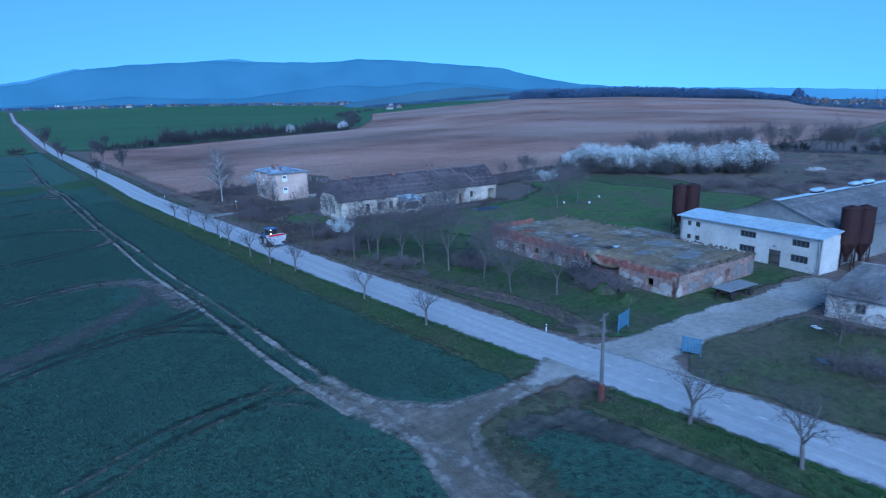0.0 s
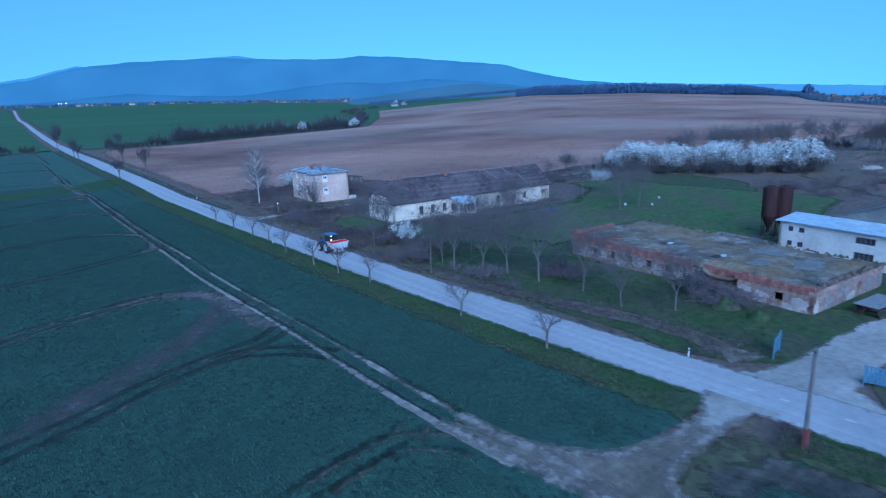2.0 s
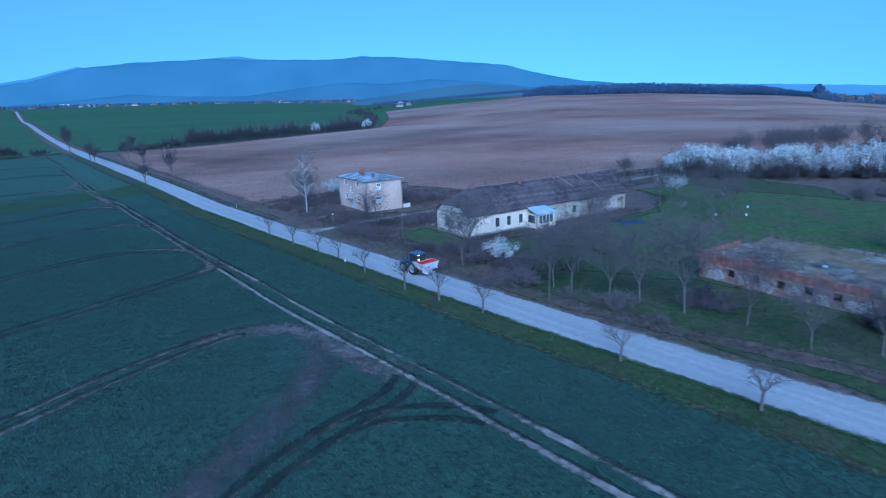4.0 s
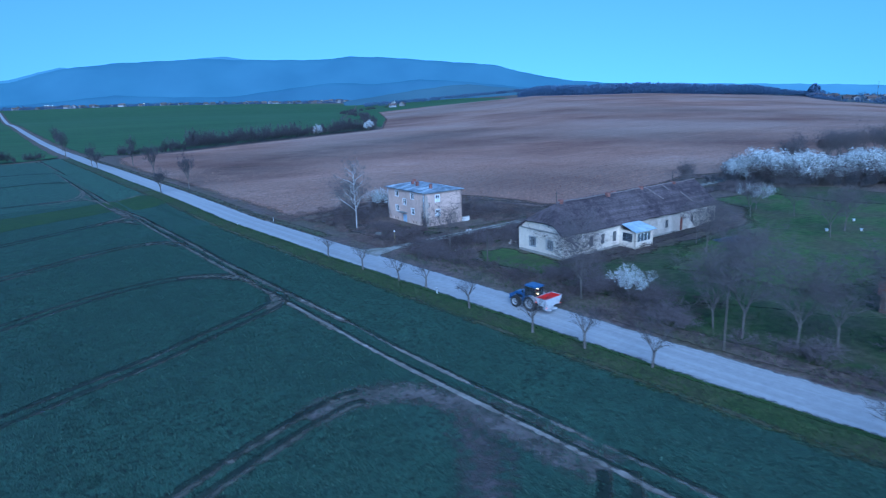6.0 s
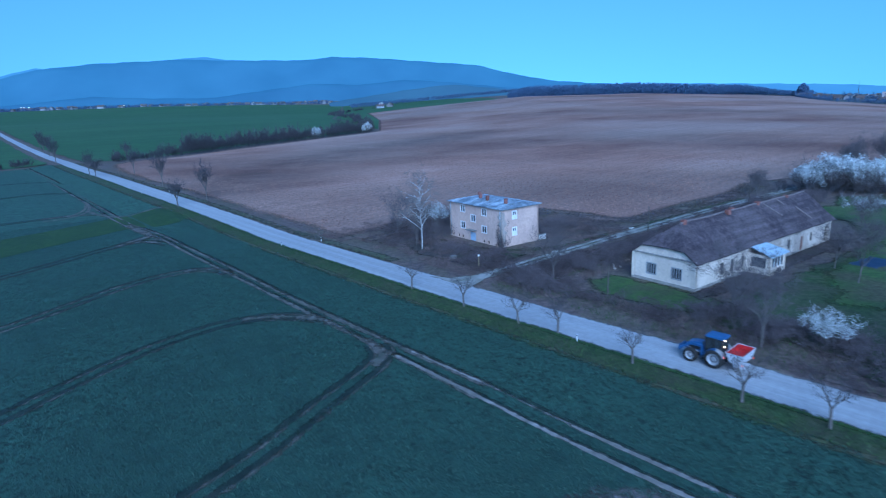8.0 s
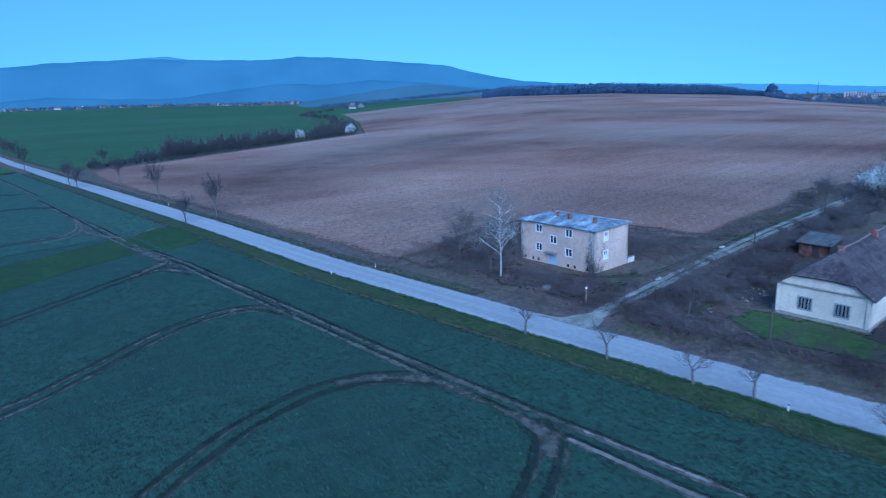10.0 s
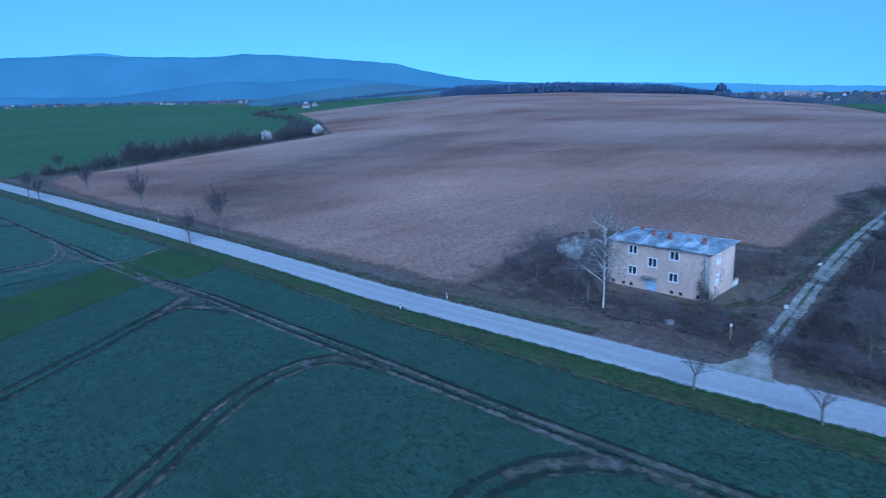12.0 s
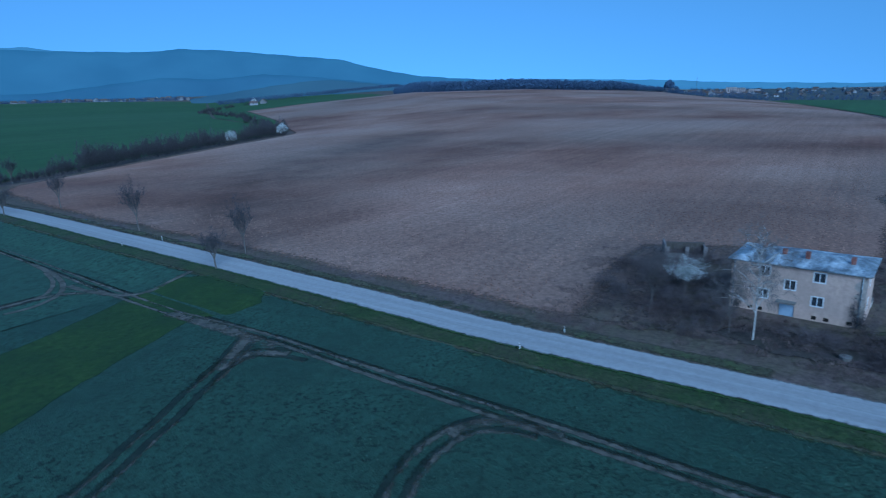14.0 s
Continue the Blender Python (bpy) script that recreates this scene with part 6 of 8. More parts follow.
    part("front_panel", Buf().box((0, yc + 0.5, 1.72), (2.5, 0.05, 0.55)), M_RED, hp)
    part("stand", Buf().box((0, yc, 0.8), (1.5, 0.5, 0.6), bevel=0.05), M_LIGHTGREY, s)
    for sx in (-1, 1):
        part("spreading_disc", Buf().lathe((sx * 0.5, yc - 0.45, 0.55), (0, 0, 1), [(0, 0.0), (0, 0.36), (0.04, 0.36), (0.05, 0.0)], 18), M_LIGHTGREY, s)
        part("tail_lamp", Buf().box((sx * 1.2, yc - 0.75, 1.05), (0.14, 0.06, 0.08), bevel=0.02), M_TAIL, s)
        part("lamp_arm", Buf().tube((sx * 0.6, yc - 0.3, 0.95), (sx * 1.2, yc - 0.7, 1.05), 0.03, 0.03, 5), M_LIGHTGREY, s)
        part("link_arm", Buf().tube((sx * 0.4, 0, 0.7), (sx * 0.4, yc + 0.3, 0.7), 0.05, 0.05, 6), M_BLACK, s)
    return t


tractor(pose(36.9, 93.2, 0.06, 0, 0, 1.0))


# ---- yard things ----
def trailer(m):
    t = thing("flatbed_trailer", m, "old grey flatbed trailer parked beside the ruin", "trailer")
    for i in range(8):
        part("plank", Buf().box((0, -1.0 + i * 0.285, 1.1), (5.0, 0.275, 0.07), bevel=0.01), M_GREYDECK, t)
    part("chassis", Buf().box((0, 0, 0.92), (4.8, 0.9, 0.2), bevel=0.03), M_RUST, t)
    for x in (-1.6, 1.6):
        part("axle", Buf().tube((x, -0.9, 0.42), (x, 0.9, 0.42), 0.06, 0.06, 6), M_RUST, t)
        for y in (-0.95, 0.95):
            w = part("wheel", Buf().lathe((x, y, 0.42), (0, 1, 0), [(-0.12, 0.0), (-0.12, 0.36), (-0.08, 0.42), (0.08, 0.42), (0.12, 0.36), (0.12, 0.0)], 18), M_TYRE, t)
            part("hub", Buf().lathe((x, y, 0.42), (0, 1, 0), [(-0.14, 0.0), (-0.14, 0.18), (0.14, 0.18), (0.14, 0.0)], 14), M_RUST, w)
    part("drawbar", Buf().tube((-2.4, 0, 0.8), (-3.6, 0, 0.45), 0.06, 0.05, 6), M_RUST, t)
    return t


trailer(pose(64.4, 29.7, 0.1, 0, 0, -8))


def gate_leaf(m, label, width):
    g = thing("metal_gate", m, label, "gate", "gate leaves")
    for x in (0, width):
        part("post", Buf().tube((x, 0, -0.2), (x, 0, 1.7), 0.05, 0.05, 8, True), M_GATEBLUE, g)
    for z in (0.3, 1.0, 1.6):
        part("rail", Buf().tube((0, 0, z), (width, 0, z), 0.03, 0.03, 6), M_GATEBLUE, g)
    n = int(width / 0.24)
    for i in range(n):
        part("slat", Buf().box((0.14 + i * (width - 0.1) / n, 0.02, 0.95), (0.19, 0.02, 1.3)), M_GATEBLUE, g)
    return g


gate_leaf(pose(45.6, 31.6, 0.1, 0, 0, 12) @ Matrix.Diagonal((1, 1, 1.12, 1)), "open light blue metal gate leaf by the driveway", 2.3)
gate_leaf(pose(45.7, 25.1, 0.1, 0, 0, -75), "second light blue metal gate leaf, standing open", 1.5)

pole = thing("utility_pole", pose(33.65, 24.6, 0.0, 0, 0, 0), "weathered utility pole with a crossarm beside the road", "pole")
part("shaft", Buf().tube((0, 0, -0.3), (0.05, 0, 6.9), 0.15, 0.11, 10, True), M_CONCPOLE, pole)
part("footing", Buf().box((0.0, -0.05, 0.6), (0.34, 0.36, 1.7), bevel=0.04), M_REDDOOR, pole, "dark red concrete stub at the foot")
part("crossarm", Buf().box((0.05, 0, 6.7), (1.9, 0.14, 0.17), rz=20), M_CONCPOLE, pole)
for i in (-1, 0, 1):
    part("insulator", Buf().lathe((0.05 + i * 0.62 * 0.94, i * 0.62 * 0.34, 6.77), (0, 0, 1), [(0, 0.03), (0.03, 0.06), (0.1, 0.06), (0.16, 0.03), (0.17, 0.0)], 8), M_BLACK, pole)

for x, y, h in ((40.9, 73.2, 4.8), (77.3, 123.9, 6.0), (121.5, 124.9, 5.5), (47.2, 112.0, 4.2)):
    p = thing("wooden_pole", pose(x, y, 0), "bare leaning wooden pole among the scrub", "pole", "old wooden poles")
    part("shaft", Buf().tube((0, 0, -0.3), (0.08, 0.05, h), 0.11, 0.08, 8, True), M_WOOD, p)
    part("crossarm", Buf().box((0.08, 0.05, h - 0.3), (0.9, 0.07, 0.08), rz=30), M_WOOD, p)

post = thing("marker_post", pose(45.3, 133.5, 0), "faded yellow gas marker post beside the lane", "post")
part("shaft", Buf().tube((0, 0, -0.2), (0, 0, 2.0), 0.09, 0.08, 8, True), M_YELLOWPOST, post)
part("cap", Buf().box((0, 0, 2.1), (0.3, 0.16, 0.3), bevel=0.04), M_WHITE, post)


def delineator(x, y):
    d = thing("delineator_post", pose(x, y, terrain(x, y)), "white roadside delineator post with a black band", "post", "delineator posts")
    part("body", Buf().box((0, 0, 0.4), (0.11, 0.09, 0.9), bevel=0.02), M_WHITE, d)
    part("band", Buf().box((0, 0, 0.68), (0.115, 0.095, 0.16)), M_BLACK, d)
    return d


for y, off in ((36.6, 2.9), (169.5, 3.7), (262, 3.7)):
    delineator(road_x(y) + off, y)
for y in (106, 172, 265):
    delineator(road_x(y) - 3.3, y)

tarp = thing("tarpaulin", pose(84.5, 92.5, 0.05, 0, 0, -10), "dark blue tarpaulin lying on the grass", "tarpaulin")
tb = Buf()
for i in range(9):
    for j in range(7):
        x, y = -3.2 + i * 0.8, -1.8 + j * 0.6
        tb.v.append((x + 0.2 * math.sin(j), y + 0.2 * math.sin(i * 1.7), 0.05 + 0.25 * abs(noise.noise(Vector((x, y, 0.3)))) * (0 < i < 8 and 0 < j < 6)))
for i in range(8):
    for j in range(6):
        a = i * 7 + j
        tb.f.append((a, a + 7, a + 8, a + 1))
part("sheet", tb, M_POND, tarp, smooth=True)

for x, y, s in ((99.5, 84, 0.34), (103.0, 80.0, 0.32), (111, 83.5, 0.34)):
    b = thing("beehive", pose(x, y, 0.0, 0, 0, x * 7), "small white box hive standing on the grass", "beehive", "white hives")
    part("box", Buf().box((0, 0, 0.33), (s, s, 0.36), bevel=0.03), M_LIGHTGREY, b)
    part("lid", Buf().box((0, 0, 0.54), (s + 0.1, s + 0.1, 0.07), bevel=0.02), M_PALETIN, b)
    part("stand", Buf().box((0, 0, 0.08), (s * 0.8, s * 0.8, 0.18)), M_WOOD, b)

def mound(x, y, lx, ly, h, seed, material, label):
    """A low slumped heap with an uneven skirt."""
    r = random.Random(seed)
    buf = Buf()
    rings, n = 5, 14
    for k in range(rings):
        t = k / rings
        for i in range(n):
            a = 6.2832 * i / n
            w = (1 - t) * (1 + 0.18 * r.uniform(-1, 1))
            buf.v.append((lx * w * math.cos(a), ly * w * math.sin(a), h * math.sin(1.57 * t) * (1 + 0.15 * r.uniform(-1, 1)) - 0.1 * (k == 0)))
    buf.v.append((0.1, 0, h))
    for k in range(rings - 1):
        for i in range(n):
            buf.f.append((k * n + i, k * n + (i + 1) % n, (k + 1) * n + (i + 1) % n, (k + 1) * n + i))
    for i in range(n):
        buf.f.append(((rings - 1) * n + i, (rings - 1) * n + (i + 1) % n, rings * n))
    ob = new("mound", mesh_of("mound", buf, material, True))
    ob.matrix_basis = pose(x, y, terrain(x, y) - 0.03, 0, 0, r.uniform(-20, 20))
    return tagged(ob, label, "mound", "low mounds")


mound(191.5, 68.0, 3.6, 2.0, 0.9, 1, M_DRIVE, "low heap of pale sandy soil in the fallow")
mound(228, 83, 4.2, 2.4, 1.1, 2, M_STUBBLE, "low heap of reddish soil grown with weeds")
mound(216, 78, 3.2, 1.8, 0.8, 3, M_STUBBLE, "low heap of reddish soil grown with weeds")
mound(54.5, 36.8, 1.5, 1.1, 0.9, 4, M_ROUGH, "grassy heap of rubble beside the ruin")
mound(55.2, 40.4, 1.7, 1.2, 1.2, 5, M_ROUGH, "grassy heap of rubble beside the ruin")
rs = random.Random(12)
for cx, cy, rx, ry, n in ((48.4, 121.0, 1.6, 0.8, 12), (61.5, 118.6, 3.2, 1.4, 22), (52.0, 120.2, 1.2, 0.5, 6), (182, 77.5, 1.0, 0.6, 3), (193.5, 71.2, 1.6, 0.6, 3)):
    for i in range(n):
        sz = rs.uniform(0.10, 0.22) * (1.9 if cx > 100 else 1.0)
        q = (cx + rs.uniform(-rx, rx), cy + rs.uniform(-ry, ry))
        ob = new("rubble_stone", mesh_of("rubble_stone", Buf().box((0, 0, 0), (sz * 2.0, sz * 1.4, sz * 0.9), bevel=0.04), M_WORN))
        ob.matrix_basis = pose(*q, terrain(*q) + sz * 0.3, rs.uniform(-20, 20), rs.uniform(-20, 20), rs.uniform(0, 180))
        tagged(ob, "pale broken lump of masonry among weeds", "rubble", "scattered rubble")

well = thing("concrete_ring", pose(46.7, 140.8, -0.05), "pale concrete well ring in the weeds", "well ring")
part("ring", Buf().lathe((0, 0, 0), (0, 0, 1), [(0, 0.55), (0.5, 0.55), (0.5, 0.42), (0, 0.42)], 20), M_CONCRETE, well)
part("lid", Buf().lathe((0, 0, 0.5), (0, 0, 1), [(0, 0.6), (0.08, 0.6), (0.09, 0.0)], 20), M_CONCRETE, well)

shed = thing("ruined_outhouse", pose(77.6, 168.3, -0.1, 0, 0, 20), "roofless outhouse with broken plastered walls", "ruin")
sp = {"f": lambda u, w, z: (w, -u, z), "r": lambda u, w, z: (u, -7.0 + w, z), "b": lambda u, w, z: (4.5 - w, -u, z), "l": lambda u, w, z: (u, -w, z)}
part("wall", wall(7.0, -0.2, 2.1, 0.3, [(0.8, 3.4, 0.9, 2.1), (4.0, 6.3, 0.2, 2.1)], sp["f"]), M_PLINTHDARK, shed)
part("wall", wall(7.0, -0.2, 1.9, 0.3, [], sp["b"]), M_WOOD, shed)
part("wall", wall(4.5, -0.2, 2.4, 0.3, [], sp["l"]), M_PLINTHDARK, shed)
part("wall", wall(4.5, -0.2, 1.6, 0.3, [], sp["r"]), M_PLINTHDARK, shed)
part("beam", Buf().box((2.2, -3.4, 2.3), (0.15, 6.6, 0.16), rz=4), M_WOOD, shed)

def small_shed(m):
    h = thing("small_shed", m, "small brick shed under a grey sheet roof", "shed")
    lx, ly = 5.0, 4.4
    pl = gable_sides(lx, ly)
    part("wall", wall(ly, -0.3, 2.2, 0.25, [(1.4, 2.4, 0.0, 1.9)], pl["front"]), M_BRICK, h)
    part("wall", wall(lx, -0.3, 2.5, 0.25, [], pl["right"]), M_WOOD, h)
    part("wall", wall(lx, -0.3, 2.5, 0.25, [], pl["left"]), M_BRICK, h)
    part("wall", wall(ly, -0.3, 2.7, 0.25, [], pl["back"]), M_BRICK, h)
    part("door", sticks([(1.43, 2.37, 0.0, 1.87)], 0.05, pl["front"], 0.1), M_WOOD, h, "weathered plank door")
    slab_roof("roof", [[(-0.5, -0.4, 2.3), (lx + 0.4, -0.4, 3.0), (lx + 0.4, ly + 0.4, 3.0), (-0.5, ly + 0.4, 2.3)]], M_ETERNIT, h, 0.1, 1.0, 0.05)
    return h


small_shed(pose(85.4, 115.6, -0.1, 0, 0, -5))
for x, y, r in ((60.5, 131.0, 8), (83.7, 131.0, -4)):
    sl = thing("concrete_slab", pose(x, y, 0.08, 0, 0, r), "pale loose concrete slab beside the lane", "slab")
    part("block", Buf().box((0, 0, 0.06), (1.2, 0.45, 0.2), bevel=0.03), M_HALLWALL, sl)

rub = random.Random(12)
for x, y, s, c in ((52.6, 16.5, 1.0, M_GATEBLUE), (53.8, 13.0, 0.6, M_PALETIN), (60.3, 19.8, 0.9, M_WHITE)):
    o = thing("scrap_panel", pose(x, y, 0.12, 3, 4, rub.uniform(0, 90)), "discarded metal panel lying in the weeds", "scrap")
    part("sheet", Buf().box((0, 0, 0), (s, s * 0.6, 0.05), bevel=0.01), c, o)
    part("fold", Buf().box((s * 0.4, 0, 0.06), (s * 0.15, s * 0.55, 0.1)), c, o)

# ---- plants ----
class Plant:
    """Grows stems, twigs and leaves of one plant into three meshes."""

    def __init__(self, seed):
        self.r = random.Random(seed)
        self.wood, self.twig, self.leaf = Buf(), Buf(), Buf()

    def strip(self, a, b, w):
        d = (b - a)
        s = d.cross(Vector((self.r.uniform(-1, 1), self.r.uniform(-1, 1), self.r.uniform(-1, 1))))
        if s.length < 1e-5:
            return
        s = s.normalized() * w
        self.twig.face(a - s, a + s, b)

    def petal(self, c, s):
        r = self.r
        u = Vector((r.uniform(-1, 1), r.uniform(-1, 1), r.uniform(-1, 1))).normalized()
        v = u.cross(Vector((r.uniform(-1, 1), r.uniform(-1, 1), r.uniform(-1, 1)))).normalized()
        self.leaf.face(c + u * s, c - u * s * 0.5 + v * s * 0.8, c - u * s * 0.5 - v * s * 0.8)

    def scale_petal(self, c, n, s):
        r = self.r
        n = (n + Vector((r.gauss(0, 0.35), r.gauss(0, 0.35), r.gauss(0, 0.35)))).normalized()
        u = n.cross(Vector((r.uniform(-1, 1), r.uniform(-1, 1), r.uniform(-1, 1)))).normalized()
        v = n.cross(u)
        self.leaf.face(c + u * s, c - u * s * 0.5 + v * s * 0.8, c - u * s * 0.5 - v * s * 0.8)

    def grow(self, p, d, length, rad, level, cfg):
        r = self.r
        steps = 3 if level < cfg["levels"] - 1 else 2
        for i in range(steps):
            q = p + d * (length / steps)
            r1 = rad * (1 - 0.5 * (i + 1) / steps)
            if rad > cfg["thin"]:
                self.wood.tube(p, q, rad * (1 - 0.5 * i / steps), r1, 6 if level == 0 else 5 if level == 1 else 3)
            else:
                self.strip(p, q, max(rad, cfg["min_w"]))
            if level < cfg["levels"] and (i > 0 or level > 0):
                for _ in range(cfg["kids"][min(level, len(cfg["kids"]) - 1)]):
                    side = Vector((r.gauss(0, 1), r.gauss(0, 1), r.gauss(0, 0.6))).normalized()
                    nd = (d * (1 - cfg["spread"]) + side * cfg["spread"] + Vector((0, 0, cfg["lift"]))).normalized()
                    self.grow(q, nd, length * r.uniform(0.5, 0.8), r1 * 0.62, level + 1, cfg)
            elif level >= cfg["levels"]:
                for _ in range(cfg["twigs"]):
                    side = Vector((r.gauss(0, 1), r.gauss(0, 1), r.gauss(0, 0.8))).normalized()
                    e = q + (d * 0.5 + side * 0.9).normalized() * length * r.uniform(0.4, 1.0)
                    self.strip(q, e, cfg["min_w"])
                    for _ in range(cfg["petals"]):
                        self.petal(q.lerp(e, r.random()) + Vector((r.gauss(0, 0.06), r.gauss(0, 0.06), r.gauss(0, 0.06))), cfg["petal"] * r.uniform(0.6, 1.3))
            d = (d + Vector((r.gauss(0, 0.16), r.gauss(0, 0.16), r.gauss(0, 0.08)))).normalized()
            p, rad_now = q, r1
        return p


def plant_thing(name, label, category, group, pl, wood_mat, twig_mat, leaf_mat=None, wood="trunk", leaf="blossom"):
    ob = thing(name, pose(0, 0, -600), label, category, group)
    if pl.wood.v:
        part(wood, pl.wood, wood_mat, ob, smooth=True)
    part("crown", pl.twig, twig_mat, ob)
    if pl.leaf.v and leaf_mat:
        part(leaf, pl.leaf, leaf_mat, ob)
    return ob


def make_tree(seed, trunk_h, rad, limb, cfg, limbs=4):
    pl = Plant(seed)
    r = pl.r
    p, d = Vector((0, 0, -0.3)), Vector((r.gauss(0, 0.05), r.gauss(0, 0.05), 1)).normalized()
    q = p + d * (trunk_h + 0.3)
    pl.wood.tube(p, p + d * 0.5, rad * 1.35, rad * 1.05, 7)
    pl.wood.tube(p + d * 0.5, q, rad * 1.05, rad * 0.85, 7)
    for i in range(limbs):
        a = 2 * math.pi * (i + r.uniform(-0.3, 0.3)) / limbs
        out = cfg["open"] * r.uniform(0.7, 1.2)
        pl.grow(q - d * r.uniform(0, trunk_h * 0.25), Vector((math.cos(a) * out, math.sin(a) * out, 1)).normalized(), limb * r.uniform(0.75, 1.1), rad * 0.5, 1, cfg)
    return pl


def make_bush(seed, h, spread_r, stems, cfg):
    pl = Plant(seed)
    r = pl.r
    for i in range(stems):
        a, t = r.uniform(0, 6.283), spread_r * math.sqrt(r.random())
        base = Vector((t * math.cos(a), t * math.sin(a), -0.2))
        d = Vector((math.cos(a) * cfg["open"] * t / spread_r + r.gauss(0, 0.15), math.sin(a) * cfg["open"] * t / spread_r + r.gauss(0, 0.15), 1)).normalized()
        pl.wood.tube(Vector((0, 0, -0.22)), base - Vector((0, 0, 0.04)), 0.05, 0.04, 4)
        pl.grow(base, d, h * r.uniform(0.35, 0.55), 0.035, 1, cfg)
    return pl


ROADSIDE = dict(levels=3, kids=[2, 2, 2], spread=0.44, lift=0.14, thin=0.012, min_w=0.010, twigs=3, petals=0, petal=0, open=0.75)
ORCHARD = dict(levels=3, kids=[2, 2, 2], spread=0.44, lift=0.13, thin=0.016, min_w=0.0085, twigs=12, petals=0, petal=0, open=0.55)
FAR_TREE = dict(levels=3, kids=[2, 2, 2], spread=0.44, lift=0.13, thin=0.03, min_w=0.02, twigs=6, petals=0, petal=0.05, open=0.6)
SHRUB = dict(levels=3, kids=[1, 2, 2], spread=0.5, lift=0.10, thin=0.014, min_w=0.013, twigs=4, petals=0, petal=0.04, open=0.7)
BRAMBLE = dict(levels=2, kids=[2, 2, 2], spread=0.7, lift=-0.05, thin=0.010, min_w=0.011, twigs=9, petals=0, petal=0, open=1.6)
THICKET = dict(levels=3, kids=[1, 2, 2], spread=0.5, lift=0.12, thin=0.03, min_w=0.05, twigs=2, petals=1, petal=0.26, open=0.5)
FLOWERING = dict(levels=3, kids=[1, 2, 2], spread=0.5, lift=0.12, thin=0.014, min_w=0.014, twigs=3, petals=6, petal=0.10, open=0.55)
BIRCH = dict(levels=3, kids=[2, 1, 2], spread=0.5, lift=-0.03, thin=0.012, min_w=0.014, twigs=9, petals=0, petal=0, open=0.85)

M_SHRUB = mat("shrub_twigs", [(0.082, 0.064, 0.068), (0.145, 0.115, 0.116)], 1.5, rand=0.35, island=True)
M_BRAMBLE = mat("bramble_twigs", [(0.050, 0.034, 0.036), (0.098, 0.070, 0.072)], 1.5, rand=0.4, island=True)
M_HEDGE = mat("hedge_twigs", [(0.038, 0.038, 0.044), (0.072, 0.068, 0.072)], 1.5, rand=0.4, island=True)
roadside = [plant_thing("roadside_tree", "small bare pollarded tree on the grassy verge", "tree", "trees along the road", make_tree(s, 1.7, 0.12, 1.75, ROADSIDE, 4), M_BARK, M_HEDGE) for s in (1, 2, 3)]
orchard = [plant_thing("orchard_tree", "tall bare fruit tree with a fine grey crown", "tree", "orchard trees", make_tree(s, 2.2, 0.085, 3.4, ORCHARD, 6), M_BARK, M_TWIG) for s in (11, 12, 13)]
shrubs = [plant_thing("shrub", "leafless brown shrub in the scrub", "shrub", "shrubs", make_bush(s, 2.6, 1.1, 9, SHRUB), M_BARK, M_SHRUB, M_SHRUB, "woody_base", "foliage") for s in (21, 22, 23)]
brambles = [plant_thing("bramble", "low tangle of dark leafless bramble", "bramble", "brambles", make_bush(s, 2.3, 1.7, 12, BRAMBLE), M_BARK, M_BRAMBLE, None, "woody_base") for s in (24, 25, 26)]
thickets = [plant_thing("hedge_bush", "dense dark leafless hedge bush", "bush", "hedge bushes", make_bush(s, 6.5, 2.6, 8, THICKET), M_BARK, M_HEDGE, M_HEDGE, "woody_base", "foliage") for s in (31, 32)]
def make_blossom(seed, h, wide):
    """Stems under rounded, uneven lumps of blossom."""
    pl = make_bush(seed, h, wide * 0.6, 12, dict(FLOWERING, petals=0, twigs=2))
    r = pl.r
    for k in range(26):
        a, t = r.uniform(0, 6.283), wide * math.sqrt(r.random())
        z = h * (0.95 - 0.42 * (t / wide) ** 2) * r.uniform(0.66, 1.05)
        c, rad = Vector((t * math.cos(a), t * math.sin(a), z)), r.uniform(0.35, 0.75)
        for i in range(int(370 * rad * rad)):
            u = Vector((r.gauss(0, 1), r.gauss(0, 1), r.gauss(0.4, 1.2))).normalized()
            pl.scale_petal(c + Vector((u.x, u.y, u.z * 1.35)) * rad * r.uniform(0.45, 1.25), u, r.uniform(0.06, 0.13))
    return pl


flowering = [plant_thing("blossoming_bush", "white blossoming blackthorn bush", "bush", "blossoming bushes", make_blossom(s, 4.8, 2.0), M_BARK, M_TWIG, M_BLOSSOM, "woody_base", "blossom") for s in (41, 42, 43)]


def plant(kinds, x, y, size, seed, wide=1.0, sink=0.0):
    r = random.Random(int(seed * 7919 + x * 31 + y * 17))
    src = kinds[r.randrange(len(kinds))]
    m = Matrix.Translation((x, y, terrain(x, y) - sink)) @ Matrix.Rotation(r.uniform(0, 6.283), 4, "Z") @ Matrix.Diagonal((size * wide, size * wide, size, 1))
    used.setdefault(src.name, 0)
    if used[src.name] == 0:
        src.matrix_basis = m
        used[src.name] = 1
        return src
    return copy_thing(src, m)


